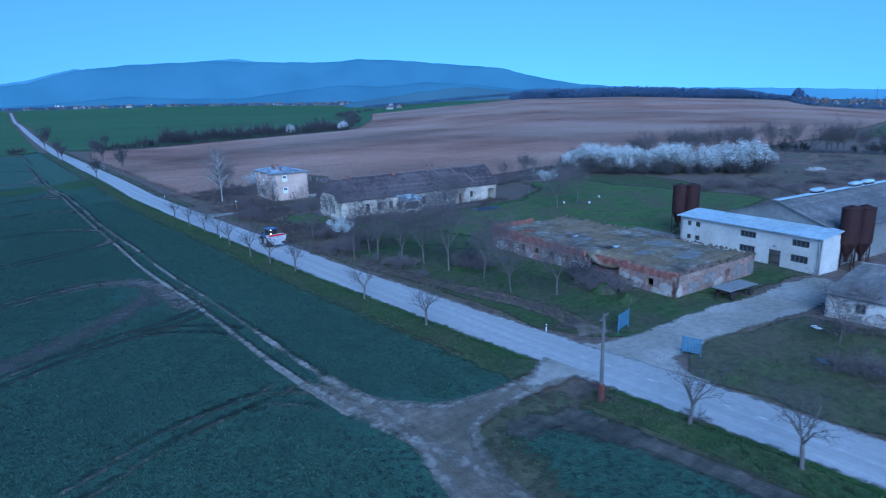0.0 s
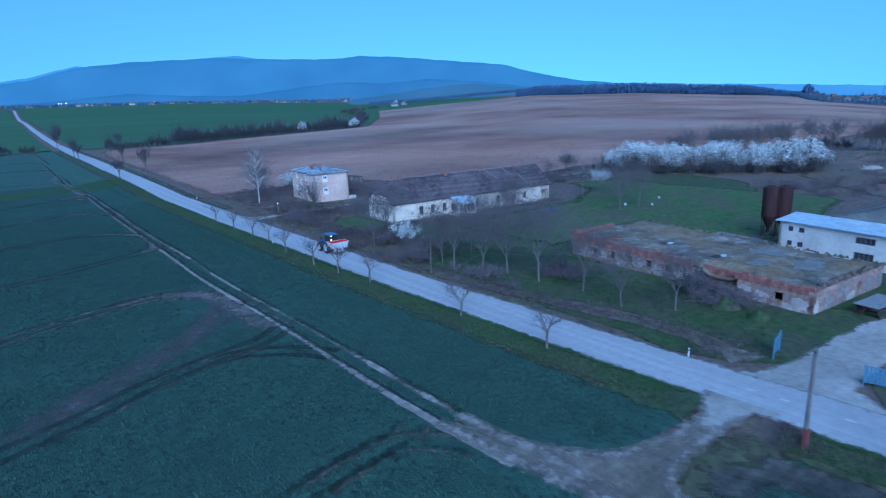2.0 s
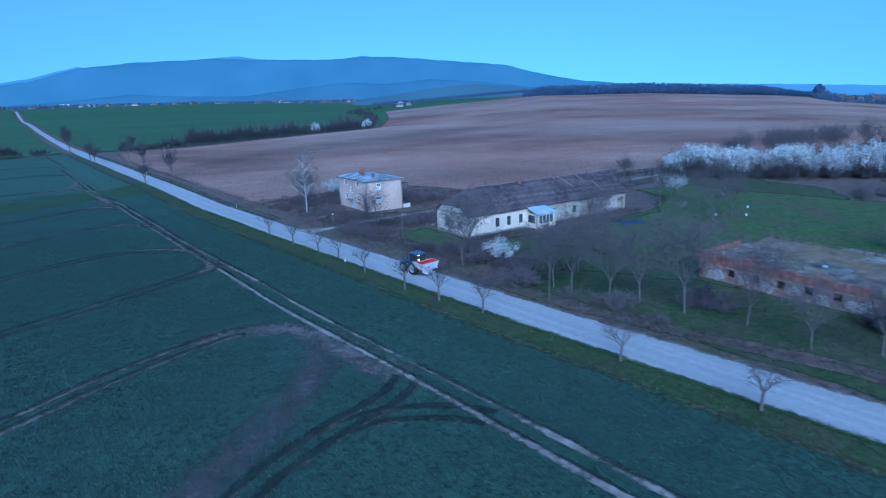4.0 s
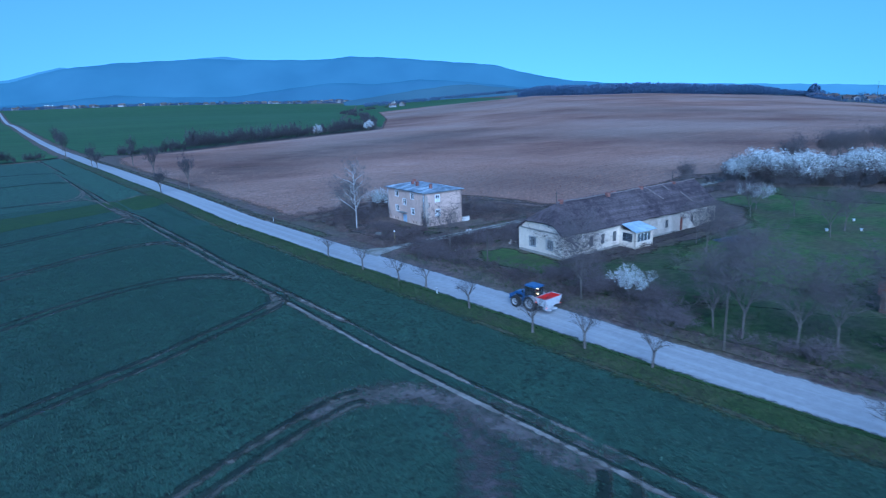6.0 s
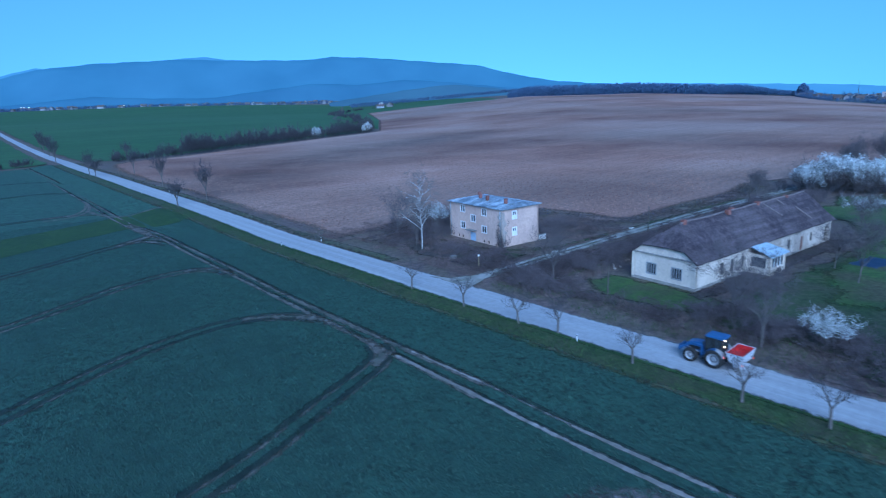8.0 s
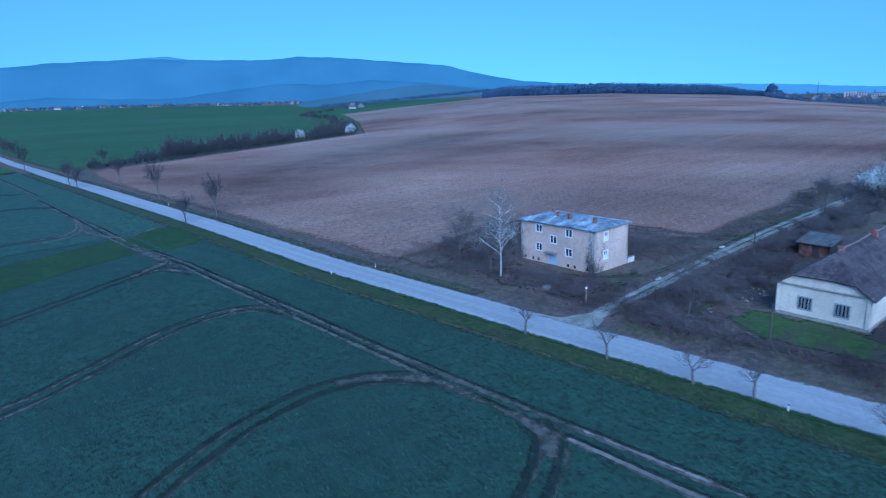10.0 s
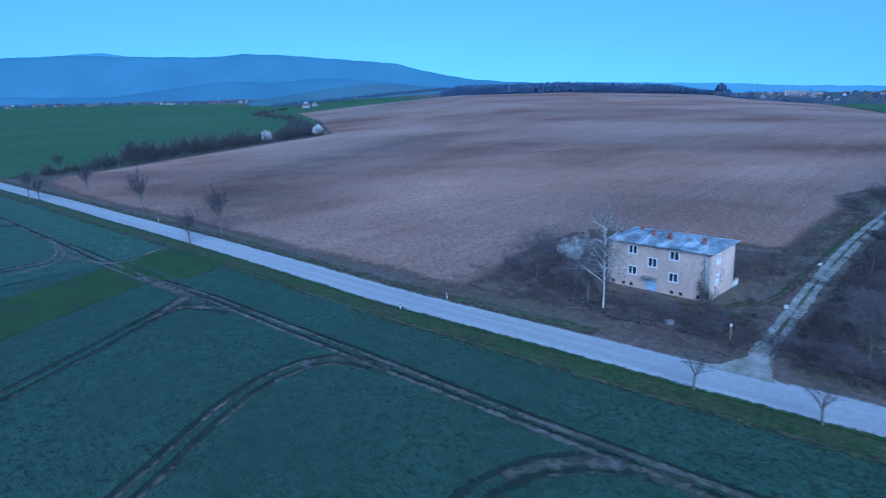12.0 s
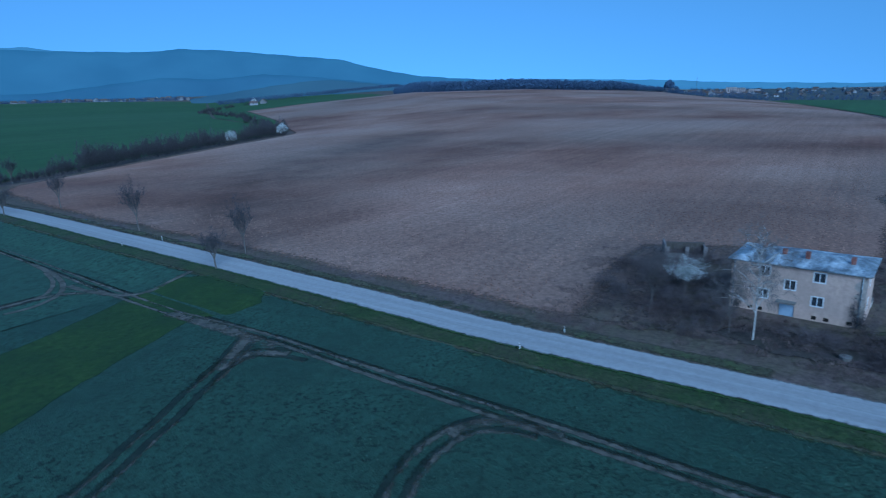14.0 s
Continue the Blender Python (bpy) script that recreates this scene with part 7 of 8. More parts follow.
used = {}
far_trees = [plant_thing("roadside_tree", "bare roadside tree with a rounded dense crown", "tree", "far roadside trees", make_tree(s, 1.7, 0.15, 1.9, FAR_TREE, 6), M_BARK, M_HEDGE) for s in (81, 82)]
NEAR_TREES = [(31.8, 133.0, 1), (31.8, 122.5, 1), (32.2, 113.8, 1), (32.9, 108.8, 1), (31.8, 99, 1), (31.5, 88.8, 1.1), (32.0, 82.5, 1.05), (32.9, 75.8, 1), (33.4, 58.2, 1), (33.6, 46.2, 1.05),
              (35.4, 18.6, 1.12), (35.5, 11.5, 1.05), (32.8, 232.8, 1.2), (33.0, 337, 1.2), (33.4, 329, 1.2), (41.8, 236.5, 1.25), (42.1, 276, 1.25), (46.5, 326.5, 1.25), (45.7, 516, 1.6), (49, 560, 1.5), (57, 640, 1.5), (36, 430, 1.6)]
for i, (x, y, s) in enumerate(NEAR_TREES):
    plant(far_trees if y > 230 else roadside, x, y, s * (1.18 if y > 230 else 1.0), i, 0.7 if y > 230 else 1.0)

ORCHARD_TREES = [(46.1, 68.8, 1.0), (48.1, 66.0, 1.05), (48.3, 60.7, 1.1), (49.2, 54.6, 1.0), (44.9, 73.3, 0.95), (45.5, 76.5, 0.8), (52.5, 78.5, 0.9), (72.6, 91.3, 0.85), (77.8, 95.5, 0.65),
                 (95, 82, 0.75), (101.5, 82, 0.85), (110, 93, 0.7), (104, 98.5, 0.7), (62, 82, 0.8), (50.5, 43.5, 0.7), (57.5, 17.0, 0.62), (47.5, 48, 0.7),
                 (48.3, 152.5, 0.8), (52, 163, 0.85), (43.8, 92, 0.9), (50, 97.5, 0.85), (47.5, 121, 0.8)]
for i, (x, y, s) in enumerate(ORCHARD_TREES):
    plant(orchard, x, y, s * 1.15, i)

rnd = random.Random(77)
SHRUB_AREAS = [(46, 119.5, 3, 3.5, 8), (44.5, 124, 2.5, 2.5, 7), (50.5, 95.5, 3.5, 4.5, 11), (48.5, 88, 3, 5, 10), (57.0, 44.6, 1.6, 3.2, 11), (55.8, 40.5, 1.5, 1.5, 3), (51.5, 60.6, 2.5, 2.5, 6), (44.8, 66, 1.5, 8, 6), (43.8, 80, 1.5, 5, 5),
               (57.5, 158, 5, 4, 9), (64, 164, 4, 4, 7), (50.5, 157, 4, 6, 7), (62, 169, 9, 3, 10), (80, 160, 5, 8, 10), (74, 146, 4, 6, 10), (80, 122, 14, 3, 22), (62, 121.5, 8, 3.5, 14), (50.5, 136, 4, 3.5, 4), (51, 143, 2.5, 4, 4), (110, 122, 14, 4, 26), (86, 108, 10, 2, 10),
               (62, 14, 2, 3, 4), (53, 12, 3, 4, 6), (145, 68, 6, 7, 14), (160, 60, 25, 12, 30), (135, 118, 8, 6, 12)]
for cx, cy, rx, ry, n in SHRUB_AREAS:
    for i in range(n):
        plant(shrubs, cx + rnd.uniform(-rx, rx), cy + rnd.uniform(-ry, ry), rnd.uniform(0.55, 1.15), i, rnd.uniform(0.9, 1.3))

BRAMBLE_AREAS = [(50, 124.5, 6, 2.6, 16), (62, 124.5, 8, 2.4, 20), (78, 123.5, 10, 2.4, 18), (100, 122, 14, 2.6, 16), (47.5, 118.5, 3, 2.5, 6), (50.5, 137, 3.5, 3, 8), (50, 145, 3, 4, 8), (72, 148, 4, 8, 16), (80, 140, 6, 6, 12), (72, 168, 8, 5, 16), (56, 165, 6, 5, 14), (48, 160, 3.5, 7, 10), (46, 95, 2, 8, 10), (47, 82, 2, 6, 8), (50.5, 136, 4, 4, 12), (70, 144, 5, 8, 14), (47.5, 133, 2.5, 3, 6), (45.8, 108, 1.6, 7, 16), (45.5, 121, 2, 3, 8), (56, 125.5, 9, 1.8, 20), (85, 124, 14, 2.2, 22), (70, 100.6, 12, 0.9, 16), (90, 98.4, 8, 0.9, 8), (52, 101, 3, 3, 8)]
for cx, cy, rx, ry, n in BRAMBLE_AREAS:
    for i in range(int(n * 0.72)):
        plant(brambles, cx + rnd.uniform(-rx, rx), cy + rnd.uniform(-ry, ry), rnd.uniform(0.6, 1.15), i, rnd.uniform(1.0, 1.6))


BANK_BRAMBLES = [(q[0] + rnd.uniform(-0.8, 0.8), q[1]) for q in curve_points(BANK, 1.7)]
for x, y in BANK_BRAMBLES:
    plant(brambles, x, y, rnd.uniform(0.45, 0.85), 3, rnd.uniform(0.9, 1.3))
for x, y, n in ((33.7, 24.7, 4), (36.1, 18.6, 3)):
    for i in range(n):
        plant(brambles, x + rnd.uniform(-0.7, 0.7), y + rnd.uniform(-0.7, 0.7), rnd.uniform(0.4, 0.6), i)


def along(line, gap, jitter):
    for (x0, y0), (x1, y1) in zip(line, line[1:]):
        n = max(1, int(math.hypot(x1 - x0, y1 - y0) / gap))
        for i in range(n):
            t = (i + rnd.random() * 0.8) / n
            yield x0 + (x1 - x0) * t + rnd.uniform(-jitter, jitter), y0 + (y1 - y0) * t + rnd.uniform(-jitter, jitter)


for x, y in along([(58, 413), (88, 434), (142, 461), (214, 494), (304, 534)], 1.9, 1.8):
    big = smooth_step((x - 58) / 60)
    plant(thickets, x, y, rnd.uniform(0.5, 0.9) + 1.05 * big * rnd.choice((0.5, 0.8, 0.95, 1.1, 1.4)) * rnd.uniform(0.85, 1.15), 1, rnd.uniform(0.5, 0.75))
for x, y, w in ((142, 463, 0.55), (170, 478, 0.7), (66, 417, 0.8)):
    plant(far_trees, x, y, rnd.uniform(1.3, 1.6), 12, w)
for x, y in along([(318, 560), (400, 690), (440, 760), (520, 900), (640, 1180), (760, 1290), (900, 1340)], 16, 8):
    plant(thickets, x, y, rnd.uniform(1.0, 1.7), 2, 1.3)
for x, y in along([(-140, 452), (-60, 445), (28, 434)], 4, 2.5):
    plant(thickets, x, y, rnd.uniform(1.0, 1.7) * (0.6 if x > 10 else 1.0), 3)
for x, y in along([(89, 137), (91, 134.5), (105, 133), (128, 131.5), (150, 133), (172, 126)], 2.6, 1.6):
    plant(brambles, x, y, rnd.uniform(0.5, 0.9), 2)
for x, y in along([(146, 122), (152, 108), (163, 93), (173, 80), (177, 75.5)], 1.15, 2.0):
    plant(flowering, x + 1.5, y + 1.5, rnd.uniform(0.95, 1.4), 4, rnd.uniform(0.95, 1.3))
for x, y in along([(150, 116), (158, 102), (168, 88), (177, 77)], 2.6, 0.8):
    plant(flowering, x + 1.0, y + 1.0, rnd.uniform(1.0, 1.25), 9, 1.2)
for x, y in along([(140, 128), (149, 106), (160, 91), (175, 75)], 4.5, 1.2):
    plant(thickets, x, y, rnd.uniform(0.4, 0.75), 5)
for x, y in along([(180, 124), (200, 120), (222, 117), (246, 112)], 3.0, 3):
    plant(orchard, x, y, rnd.uniform(0.8, 1.15), 6)
for x, y in along([(248, 112), (249, 98), (248, 88), (251, 76), (256, 50), (263, 10)], 1.5, 4):
    if rnd.random() < 0.35:
        plant(orchard, x, y, rnd.uniform(0.9, 1.3), 6)
    else:
        plant(thickets, x, y, rnd.uniform(0.55, 1.0), 6)
for x, y in along([(190, 62), (215, 66), (238, 80)], 4.5, 4):
    plant(brambles, x, y, rnd.uniform(0.6, 1.0), 6, 1.4)
for x, y in along([(112, 118), (126, 124), (140, 130)], 3.2, 2):
    plant(orchard if rnd.random() < 0.4 else shrubs, x, y, rnd.uniform(0.5, 0.8), 7)
BLOSSOM_TREE = dict(ORCHARD, twigs=6, petals=4, petal=0.06, open=0.8)
blossoming = [plant_thing("blossoming_tree", "small fruit tree in thin white blossom", "tree", "blossoming trees", make_tree(s, 1.3, 0.08, 2.0, BLOSSOM_TREE, 5), M_BARK, M_TWIG, M_BLOSSOM) for s in (51, 52)]
for x, y, s in ((46.6, 87.2, 0.9), (112.6, 101.2, 1.15), (60.3, 160.6, 1.25)):
    plant(blossoming, x, y, s, 15)
for x, y, s in ((56.8, 45.2, 0.62), (56.4, 42.4, 0.5), (52.0, 60.8, 0.5)):
    plant(thickets, x, y, s, 3)
for x, y, s in ((221, 493, 1.35), (290, 522, 1.5), (286, 519, 1.2), (880, 1325, 2.2)):
    plant(flowering, x, y, s, 8)

M_BIRCHTWIG = mat("birch_twigs", [(0.12, 0.10, 0.095), (0.19, 0.165, 0.155)], 1.5)
birch_mesh = Plant(61)
br = birch_mesh.r
for k in range(6):
    birch_mesh.wood.tube(Vector((0.10 * math.sin(k), 0.08 * math.cos(2 * k), -0.3 + 1.7 * k)), Vector((0.10 * math.sin(k + 1), 0.08 * math.cos(2 * k + 2), -0.3 + 1.7 * (k + 1))), 0.155 - 0.022 * k, 0.133 - 0.022 * k, 7)
for k in range(22):
    z = 2.6 + 7.0 * (k / 22)
    a = k * 2.4 + br.uniform(-0.6, 0.6)
    birch_mesh.grow(Vector((0, 0, z)), Vector((math.cos(a), math.sin(a), br.uniform(0.4, 1.3))).normalized(), 3.2 * (1 - 0.4 * k / 22) * br.uniform(0.5, 1.25), 0.065, 1, BIRCH)
birch = plant_thing("birch_tree", "tall bare birch with a white trunk", "tree", "birches", birch_mesh, M_BIRCH, M_BIRCHTWIG)
birch.matrix_basis = pose(47.5, 149.8, -0.1, 0, 0, 30) @ Matrix.Diagonal((0.85, 0.85, 1.25, 1))
plant(shrubs, 56.4, 139.2, 1.25, 9, 0.5)

# far woods: many small clumps of branches
def clump_cloud(name, centres, per, material, label, category="woods"):
    rng = np.random.default_rng(5)
    c = np.repeat(np.array(centres, float), per, axis=0)
    n = len(c)
    u = rng.normal(size=(n, 3))
    u /= np.linalg.norm(u, axis=1)[:, None]
    rad = rng.random(n) ** 0.4
    half = c[:, 3:4] * np.array([[0.32, 0.32, 0.5]])
    p = c[:, :3] + u * rad[:, None] * half
    p[:, 2] += c[:, 3] * 0.5
    s = c[:, 3:4] * rng.uniform(0.035, 0.08, (n, 1))
    a = rng.normal(size=(n, 3))
    a /= np.linalg.norm(a, axis=1)[:, None]
    b = np.cross(a, rng.normal(size=(n, 3)))
    b /= np.linalg.norm(b, axis=1)[:, None]
    v = np.stack([p + a * s, p - a * s * 0.5 + b * s, p - a * s * 0.5 - b * s], axis=1).reshape(-1, 3)
    ob = big_mesh(name, v, np.arange(3 * n).reshape(-1, 3), material)
    return tagged(ob, label, category, kind="stuff")


# distance haze is put into the blue base colours of these trees
M_WOODSHAZE = mat("far_woods", [(0.042, 0.094, 0.165), (0.062, 0.120, 0.20)], 0.02, rand=0.12, island=True)
M_WOODSHAZE2 = mat("village_trees", [(0.034, 0.072, 0.124), (0.055, 0.098, 0.158)], 0.02, rand=0.25, island=True)
wood_trees = []
for i in range(900):
    a = rnd.uniform(44.8, 68.6)
    d = 1300 + 90 * rnd.random() ** 1.5
    x, y = d * math.sin(radians(a)), d * math.cos(radians(a))
    hgt = rnd.uniform(15, 21) * float(np.interp(a, [44.8, 46.5, 58, 62.5, 64.5, 66.8, 68.6], [0.7, 1.15, 1.15, 1.0, 0.9, 0.55, 0.42]))
    wood_trees.append((x, y, terrain(x, y) - 1 + 3 * smooth_step((a - 60) / 6), hgt))
for a, d, hgt in ((68.55, 1305, 24), (68.75, 1310, 22), (68.4, 1312, 19), (68.65, 1300, 17), (69.2, 1310, 13)):
    x, y = d * math.sin(radians(a)), d * math.cos(radians(a))
    wood_trees += [(x, y, terrain(x, y) + 1, hgt)] * 3
clump_cloud("far_woods", wood_trees, 170, M_WOODSHAZE, "dark strip of woodland on the crest of the field")
low_wood = []
for i in range(1100):
    a = rnd.uniform(31, 47)
    d = rnd.uniform(1750, 1950) + (a - 39) * 8
    x, y = d * math.sin(radians(a)), d * math.cos(radians(a))
    low_wood.append((x, y, terrain(x, y) + (a - 31) * 0.7 - 2, rnd.uniform(6, 11)))
clump_cloud("far_woods", low_wood, 60, M_WOODSHAZE2, "low wooded rise behind the fields")
town_trees = []
for i in range(1100):
    a = rnd.uniform(-2, 30)
    d = rnd.uniform(2240, 2600)
    town_trees.append((d * math.sin(radians(a)), d * math.cos(radians(a)), terrain(d * math.sin(radians(a)), d * math.cos(radians(a))) - 2, rnd.uniform(7, 16)))
TOWN_EDGE = [(1206, 476), (1168, 468), (1012, 396), (935, 345), (975, 318), (1070, 300), (1172, 266), (1162, 200), (1128, 120), (1106, 0), (1120, -200)]
edge_pts = curve_points(TOWN_EDGE, 9.0)
for x, y in edge_pts:
    for k in range(5):
        q = (x + rnd.uniform(0, 28), y + rnd.uniform(-5, 5))
        town_trees.append((*q, terrain(*q) - 1, rnd.uniform(3.5, 8.5)))
for i in range(900):
    x, y = edge_pts[rnd.randrange(len(edge_pts))]
    d = 1 + 0.85 * rnd.random() ** 1.2
    q = (x * d, y * d)
    town_trees.append((*q, terrain(*q) - 1, rnd.uniform(5, 9) if rnd.random() < 0.85 else rnd.uniform(10, 15)))
clump_cloud("village_trees", town_trees, 60, M_WOODSHAZE2, "bare trees among the distant village houses")

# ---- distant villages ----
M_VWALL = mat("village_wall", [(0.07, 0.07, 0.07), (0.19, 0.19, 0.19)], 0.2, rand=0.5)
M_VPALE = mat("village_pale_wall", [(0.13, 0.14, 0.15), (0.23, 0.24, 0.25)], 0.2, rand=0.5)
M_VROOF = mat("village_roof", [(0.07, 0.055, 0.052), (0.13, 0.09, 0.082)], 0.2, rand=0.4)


def village_house(lx, ly, ev, rz, walls):
    h = thing("village_house", pose(0, 0, -600), "small distant village house with a pitched roof", "house", "village houses")
    w = Buf()
    w.prism([(-ly / 2, -2), (ly / 2, -2), (ly / 2, ev), (0, rz), (-ly / 2, ev)], lambda u, v: (-lx / 2, u, v), lambda u, v: (lx / 2, u, v))
    part("wall", w, walls, h)
    slab_roof("roof", [[(-lx / 2 - 0.5, -ly / 2 - 0.6, ev - 0.2), (lx / 2 + 0.5, -ly / 2 - 0.6, ev - 0.2), (lx / 2 + 0.5, 0, rz + 0.25), (-lx / 2 - 0.5, 0, rz + 0.25)],
                       [(-lx / 2 - 0.5, ly / 2 + 0.6, ev - 0.2), (-lx / 2 - 0.5, 0, rz + 0.25), (lx / 2 + 0.5, 0, rz + 0.25), (lx / 2 + 0.5, ly / 2 + 0.6, ev - 0.2)]], M_VROOF, h, 0.2, 0)
    for i in (-1, 0, 1):
        part("window", Buf().box((i * lx / 3.2, -ly / 2 - 0.05, ev - 1.6), (1.2, 0.1, 1.3)), M_DARK, h)
    return h


village = [village_house(11, 9, 4, 7.5, M_VWALL), village_house(15, 10, 5.5, 9, M_VPALE), village_house(9, 8, 3.2, 6.5, M_VPALE), village_house(10, 9, 3.6, 7.0, M_VWALL)]
for i in range(100):
    a, d = rnd.uniform(-2, 30), 2250 + 700 * rnd.random() ** 1.5
    x, y = d * math.sin(radians(a)), d * math.cos(radians(a))
    plant(village, x, y, rnd.uniform(0.9, 1.3), i)
for i in range(240):
    x, y = edge_pts[rnd.randrange(len(edge_pts))]
    d = 1.12 + 0.75 * rnd.random()
    plant(village, x * d, y * d, rnd.uniform(0.65, 0.85), i)
plant(village, 905, 1322, 1.3, 200)
plant(village, 860, 1300, 1.0, 201)

M_BLOCK = mat("pink_block_wall", [(0.24, 0.20, 0.20), (0.34, 0.29, 0.29)], 0.1, rand=0.3)
for bx, by, bz, wide, high in ((1644, 442, -7, 24, 13), (1650, 421, -7, 20, 11), (1690, 396, -9, 26, 8.5)):
    block = thing("apartment_block", pose(bx, by, bz, 0, 0, 8), "pale pinkish apartment block above the village roofs", "building", "apartment blocks")
    part("wall", Buf().box((0, 0, high / 2 - 2), (13, wide, high + 4)), M_BLOCK, block)
    part("roof", Buf().box((0, 0, high + 0.3), (12, wide - 1, 0.6)), M_CONCRETE, block)
    for i in range(3):
        for j in range(int(wide / 5)):
            part("window", Buf().box((-6.55, -wide / 2 + 3 + j * 5, 3.0 + i * 3.2), (0.1, 2.6, 1.7)), M_DARK, block)
mast = thing("radio_mast", pose(2410, 700, terrain(2410, 700)), "thin dark distant lattice mast", "mast")
part("lattice", Buf().tube((0, 0, -2), (0, 0, 44), 0.6, 0.3, 4, True), M_POLE, mast)

for a, d, z in ((6.2, 2262, 12), (6.5, 2262, 12.5), (6.0, 2262, 12), (12.9, 2262, 9)):
    x, y = d * math.sin(radians(a)), d * math.cos(radians(a))
    l = thing("street_lamp", pose(x, y, terrain(x, y)), "lit street lamp in the far village", "street lamp", "village lamps")
    part("pole", Buf().tube((0, 0, 0), (0, 0, z), 0.25, 0.2, 6), M_RIM, l)
    part("lamp", Buf().box((0, 0, z), (1.8, 1.0, 0.9), bevel=0.2), M_TOWNLAMP, l)

# ---- crop leaves, verge grass, dry weeds ----
def near_track(px_, py_):
    """How far points are inside any bare line of the crop: True where no crop grows."""
    bare = np.zeros(len(px_), bool)
    lines = [(curve_points(l, 1.0), 0.0) for l in TRAM] + [(curve_points([((a[0] + b[0]) / 2, (a[1] + b[1]) / 2) for a, b in zip(MAIN_R, MAIN_L)], 1.0), 1.0)]
    for pts, main in lines:
        q = np.array(pts)
        lo, hi = q.min(0) - 3, q.max(0) + 3
        sel = np.where((px_ > lo[0]) & (px_ < hi[0]) & (py_ > lo[1]) & (py_ < hi[1]))[0]
        for k in range(0, len(sel), 4000):
            s = sel[k:k + 4000]
            d = np.sqrt(((px_[s, None] - q[None, :, 0]) ** 2 + (py_[s, None] - q[None, :, 1]) ** 2).min(1))
            bare[s] |= (np.abs(d - 0.95) < 0.33)
    bare |= (py_ > 209.3 + 0.43 * px_) & (py_ < 228.0 + 0.36 * px_) & (py_ > 150)
    bare |= (px_ > 17.2 - 0.25 * np.maximum(0, 26 - py_)) & (px_ < 24.5 - 0.12 * np.maximum(0, 26 - py_)) & (py_ < 37)
    bare |= (py_ > 26.8) & (py_ < np.interp(px_, [20.6, 22.3, 23.9, 26, 28, 31], [38.4, 36.2, 33.7, 32.4, 32.2, 33.5])) & (px_ > 17)
    bare |= (px_ > np.interp(py_, [6, 15, 20.5, 24.8, 26.5], [30.6, 29.9, 29.2, 27.4, 24.5])) & (py_ < 27)
    bare |= (px_ > 21) & (py_ < 26) & (np.sin(px_ * 91.7 + py_ * 57.3) > -0.1)
    return bare


T_X, T_Y = np.arange(-24, 96, 2.0), np.arange(-4, 304, 2.0)
T_Z = np.array([[terrain(a, b) for b in T_Y] for a in T_X])


def ground_at(px_, py_):
    """The terrain under many points at once."""
    u, v = np.clip((px_ - T_X[0]) / 2, 0, len(T_X) - 1.01), np.clip((py_ - T_Y[0]) / 2, 0, len(T_Y) - 1.01)
    i, j = u.astype(int), v.astype(int)
    u, v = u - i, v - j
    return (T_Z[i, j] * (1 - u) + T_Z[i + 1, j] * u) * (1 - v) + (T_Z[i, j + 1] * (1 - u) + T_Z[i + 1, j + 1] * u) * v


def tufts(name, px_, py_, size, blades, material, label, category, flat=0.5, thin=0.22):
    rng = np.random.default_rng(9)
    n = len(px_)
    base = np.stack([px_, py_, ground_at(px_, py_) + 0.04], 1)
    out_v = []
    for k in range(blades):
        a = rng.uniform(0, 6.283, n)
        ln = size * rng.uniform(0.6, 1.3, n)
        w = ln * thin
        dx, dy = np.cos(a), np.sin(a)
        h = ln * rng.uniform(1 - flat, 1.0, n)
        tip = base + np.stack([dx * ln * 0.8, dy * ln * 0.8, h], 1)
        side = np.stack([-dy * w, dx * w, np.zeros(n)], 1)
        out_v.append(np.stack([base - side, base + side, tip], 1))
    v = np.concatenate(out_v).reshape(-1, 3)
    ob = big_mesh(name, v, np.arange(len(v)).reshape(-1, 3), material)
    return tagged(ob, label, category, kind="stuff")


rng = np.random.default_rng(3)
cx_ = rng.uniform(-20, 31.0, 340000)
cy_ = rng.uniform(5, 236, 340000)
thin = (np.hypot((cx_ - 14.5) / 3.2, (cy_ - 80) / 8) < 1) | (np.abs(cy_ - 65 - 0.85 * cx_) < 2.2) & (cx_ > -8) & (cx_ < 13)
holes = rng.random((160, 700))
gap = holes[((cx_ + 20) / 0.45).astype(int), ((cy_ - 5) / 0.4).astype(int)] < 0.06
keep = ~gap & (rng.random(len(cx_)) < np.interp(cx_, [-20, -9], [0.1, 1.0])) & ~(thin & (rng.random(len(cx_)) < 0.8)) & (cx_ < np.interp(cy_, [p[1] for p in ROAD], [p[0] for p in ROAD]) - 6.3) & ~near_track(cx_, cy_)
tufts("crop_plants", cx_[keep], cy_[keep], 0.14, 3, M_LEAF, "rows of low leafy winter crop plants", "crop")

vy = np.concatenate([rng.uniform(34, 240, 16000), rng.uniform(0, 26, 2500)])
vx = np.interp(vy, [p[1] for p in ROAD], [p[0] for p in ROAD]) + rng.uniform(-6.6, -3.0, len(vy))
M_GRASSBLADE = mat("grass_blades", [(0.019, 0.050, 0.016), (0.033, 0.075, 0.022), (0.072, 0.085, 0.042)], 0.3, rand=0.45, island=True)
tufts("verge_grass", vx, vy, 0.20, 3, M_GRASSBLADE, "tufts of verge grass, green and straw-coloured", "grass", 0.15, 0.10)
M_WEED = mat("dry_weeds", [(0.085, 0.056, 0.054), (0.14, 0.094, 0.086), (0.19, 0.136, 0.12)], 0.3, rand=0.4, island=True)
wx, wy = rng.uniform(41, 90, 110000), rng.uniform(84, 180, 110000)
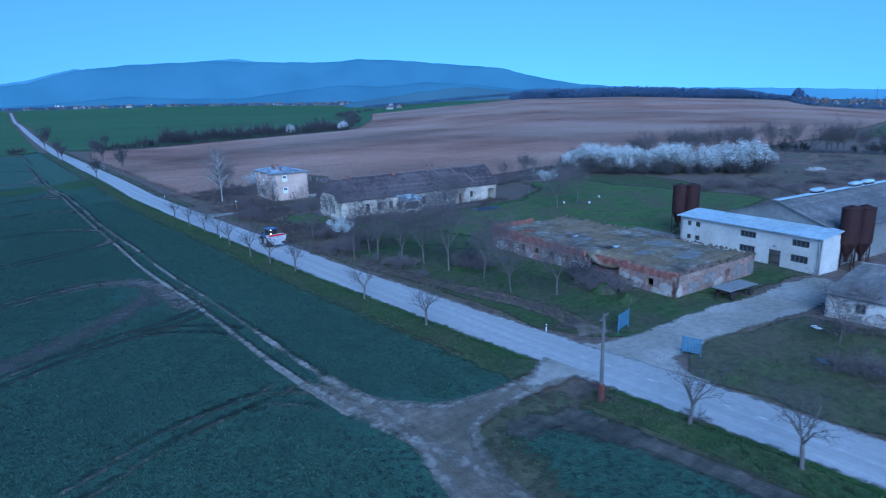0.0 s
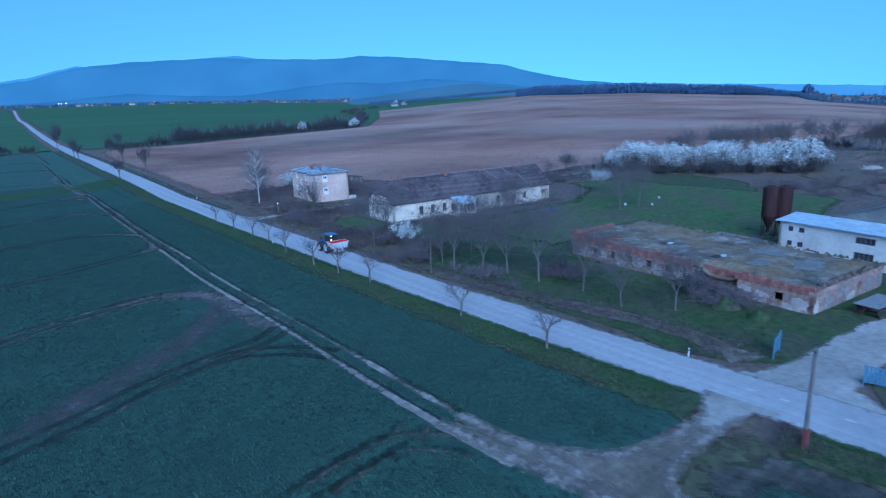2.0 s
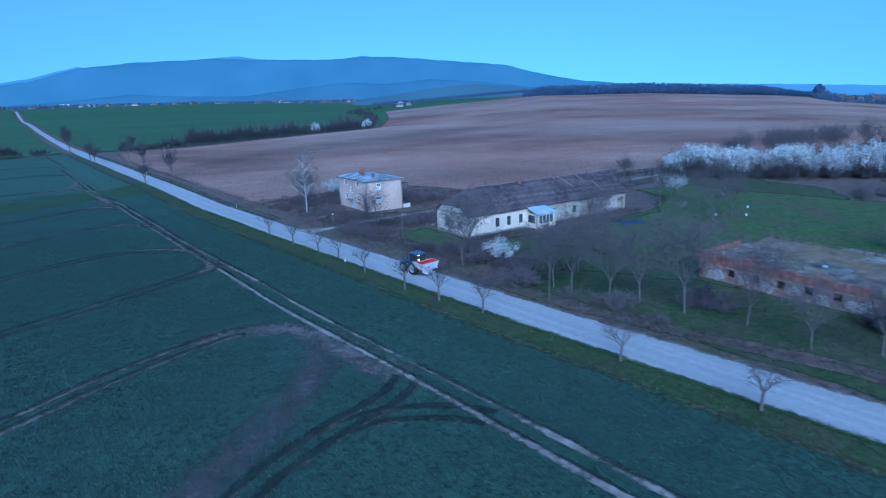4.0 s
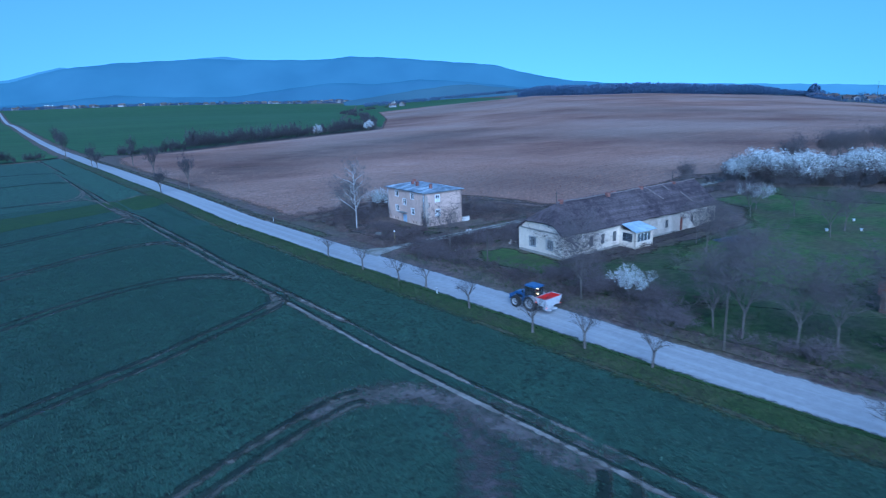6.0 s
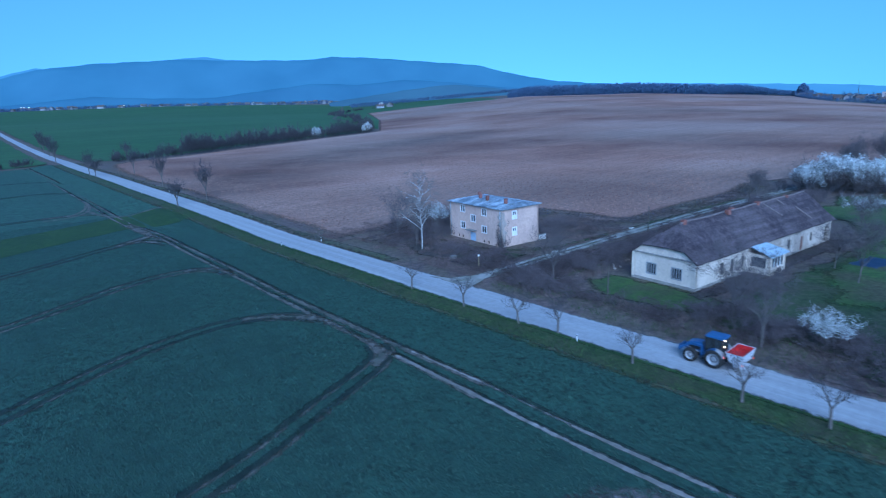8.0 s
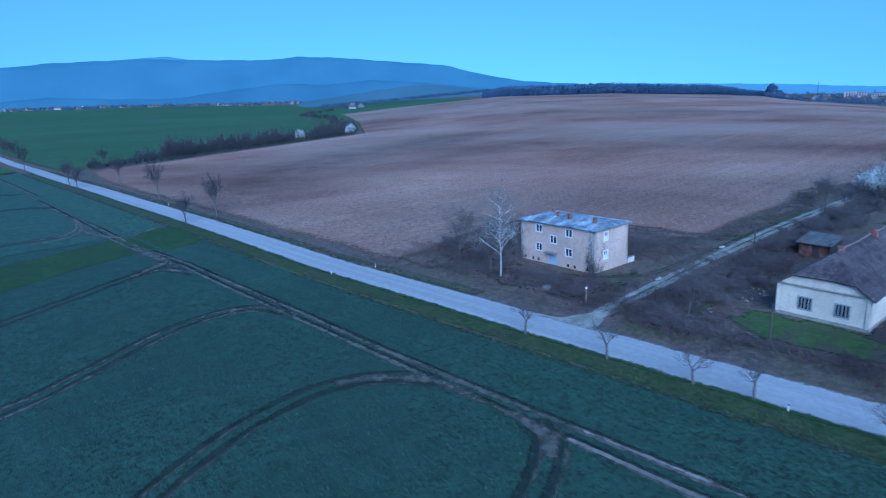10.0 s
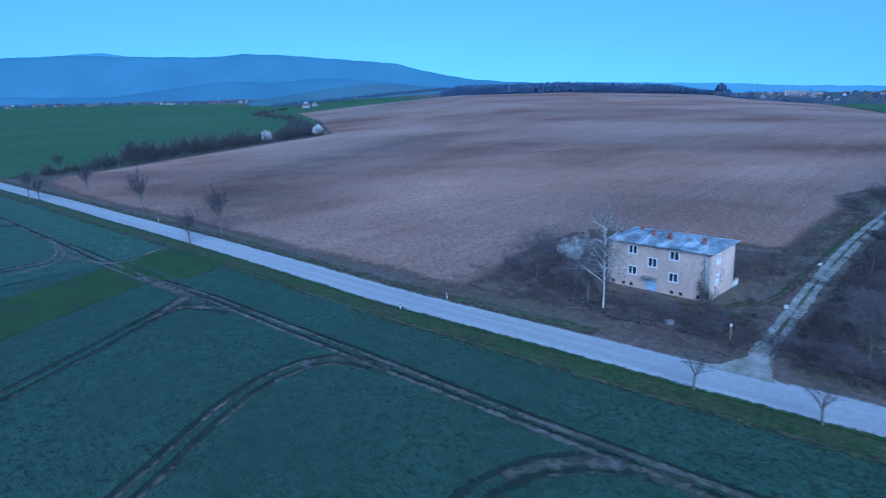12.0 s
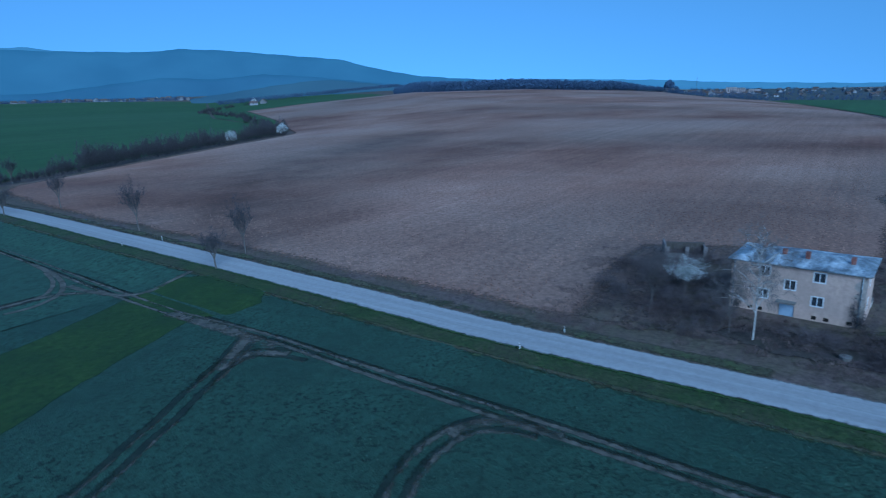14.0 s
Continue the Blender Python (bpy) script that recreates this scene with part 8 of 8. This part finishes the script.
keep = (np.abs(wy - 129) > 2) & ~((wx > 55) & (wx < 97) & (wy > 98) & (wy < 115)) & ~((wx > 56.5) & (wx < 67) & (wy > 138) & (wy < 155)) & ~((wx > 58) & (wy < 98)) & ~((wx > 47) & (wx < 56) & (wy > 102) & (wy < 116))
clumpy = np.array([noise.noise(Vector((a * 0.16, b * 0.16, 3.0))) + 0.7 * noise.noise(Vector((a * 0.55, b * 0.55, 7.0))) for a, b in zip(wx, wy)])
keep &= ((wy > 118) | (wx < 46.5)) & (clumpy > 0.02) & ~((wx > 87) & (wy > 134))
tufts("dry_weeds", wx[keep], wy[keep], 0.36, 3, M_WEED, "dry brown weeds and dead grass", "weeds", 0.15, 0.05)
wx, wy = rng.uniform(40, 60, 14000), rng.uniform(0, 130, 14000)
keep = ~((wy > 20.5) & (wy < 33.5)) & ~((wx > 55) & (wy > 30)) & (wx > np.interp(wy, [p[1] for p in ROAD], [p[0] for p in ROAD]) + 3.1) & ~((wx > 47) & (wy > 84)) & (wy < 126)
tufts("dry_weeds", wx[keep], wy[keep], 0.34, 3, M_GRASSBLADE, "rough tufts of grass among weeds", "weeds", 0.15, 0.05)

creeper_mesh = Plant(71)
cr = creeper_mesh.r
for k in range(9):
    p = Vector((cr.uniform(-0.25, -0.1), cr.uniform(-0.1, 1.4), -0.7))
    for i in range(cr.randint(7, 13)):
        q = p + Vector((cr.gauss(0, 0.03), cr.gauss(0, 0.16), cr.uniform(0.3, 0.55)))
        q.x = min(-0.06, max(-0.35, q.x))
        creeper_mesh.strip(p, q, 0.035)
        for _ in range(9):
            creeper_mesh.strip(q, q + Vector((cr.uniform(-0.25, 0.0), cr.gauss(0, 0.3), cr.gauss(0.1, 0.25))), 0.02)
        p = q
creeper = plant_thing("climbing_plant", "leafless brown creeper climbing the house corner", "climbing plant", "", creeper_mesh, M_BARK, M_TWIG)
creeper.matrix_basis = HOUSE_POSE

# clods lying on the ploughed soil
M_CLOD = mat("dry_clods", [(0.16, 0.078, 0.056), (0.26, 0.135, 0.10), (0.36, 0.21, 0.165)], 0.02, rough=0.95, rand=0.45, island=True)
ka, kb = rng.uniform(45, 240, 70000), rng.uniform(140, 410, 70000)
keep = (kb > np.interp(ka, [45, 66, 84, 90, 94, 240], [178, 181, 181, 168, 140, 140])) & (kb < np.interp(ka, [45, 60, 88, 240], [350, 398, 420, 420])) & (rng.random(len(ka)) < np.interp(kb, [140, 240, 410], [1.0, 0.9, 0.45]))
ka, kb = ka[keep], kb[keep]
kz = np.array([terrain(a, b) for a, b in zip(ka, kb)]) + 0.10
base = np.stack([ka, kb, kz], 1)
half = rng.uniform(0.07, 0.20, (len(ka), 1))
turn = rng.uniform(0, 6.283, len(ka))
arm = np.stack([np.cos(turn), np.sin(turn), np.zeros(len(ka))], 1) * half * 1.4
side = np.stack([-np.sin(turn), np.cos(turn), np.zeros(len(ka))], 1) * half
up = np.zeros((len(ka), 3))
up[:, 2] = half[:, 0] * rng.uniform(0.8, 1.5, len(ka))
corners = np.stack([base - arm, base + side, base + arm * 0.9, base - side, base + up], 1).reshape(-1, 3)
fan = np.array([[0, 1, 4], [1, 2, 4], [2, 3, 4], [3, 0, 4]])
tris = (np.arange(len(ka))[:, None, None] * 5 + fan[None]).reshape(-1, 3)[:, ::-1]
tagged(big_mesh("soil_clods", corners, tris, M_CLOD), "dry clods lying on the ploughed soil", "clods", kind="stuff")
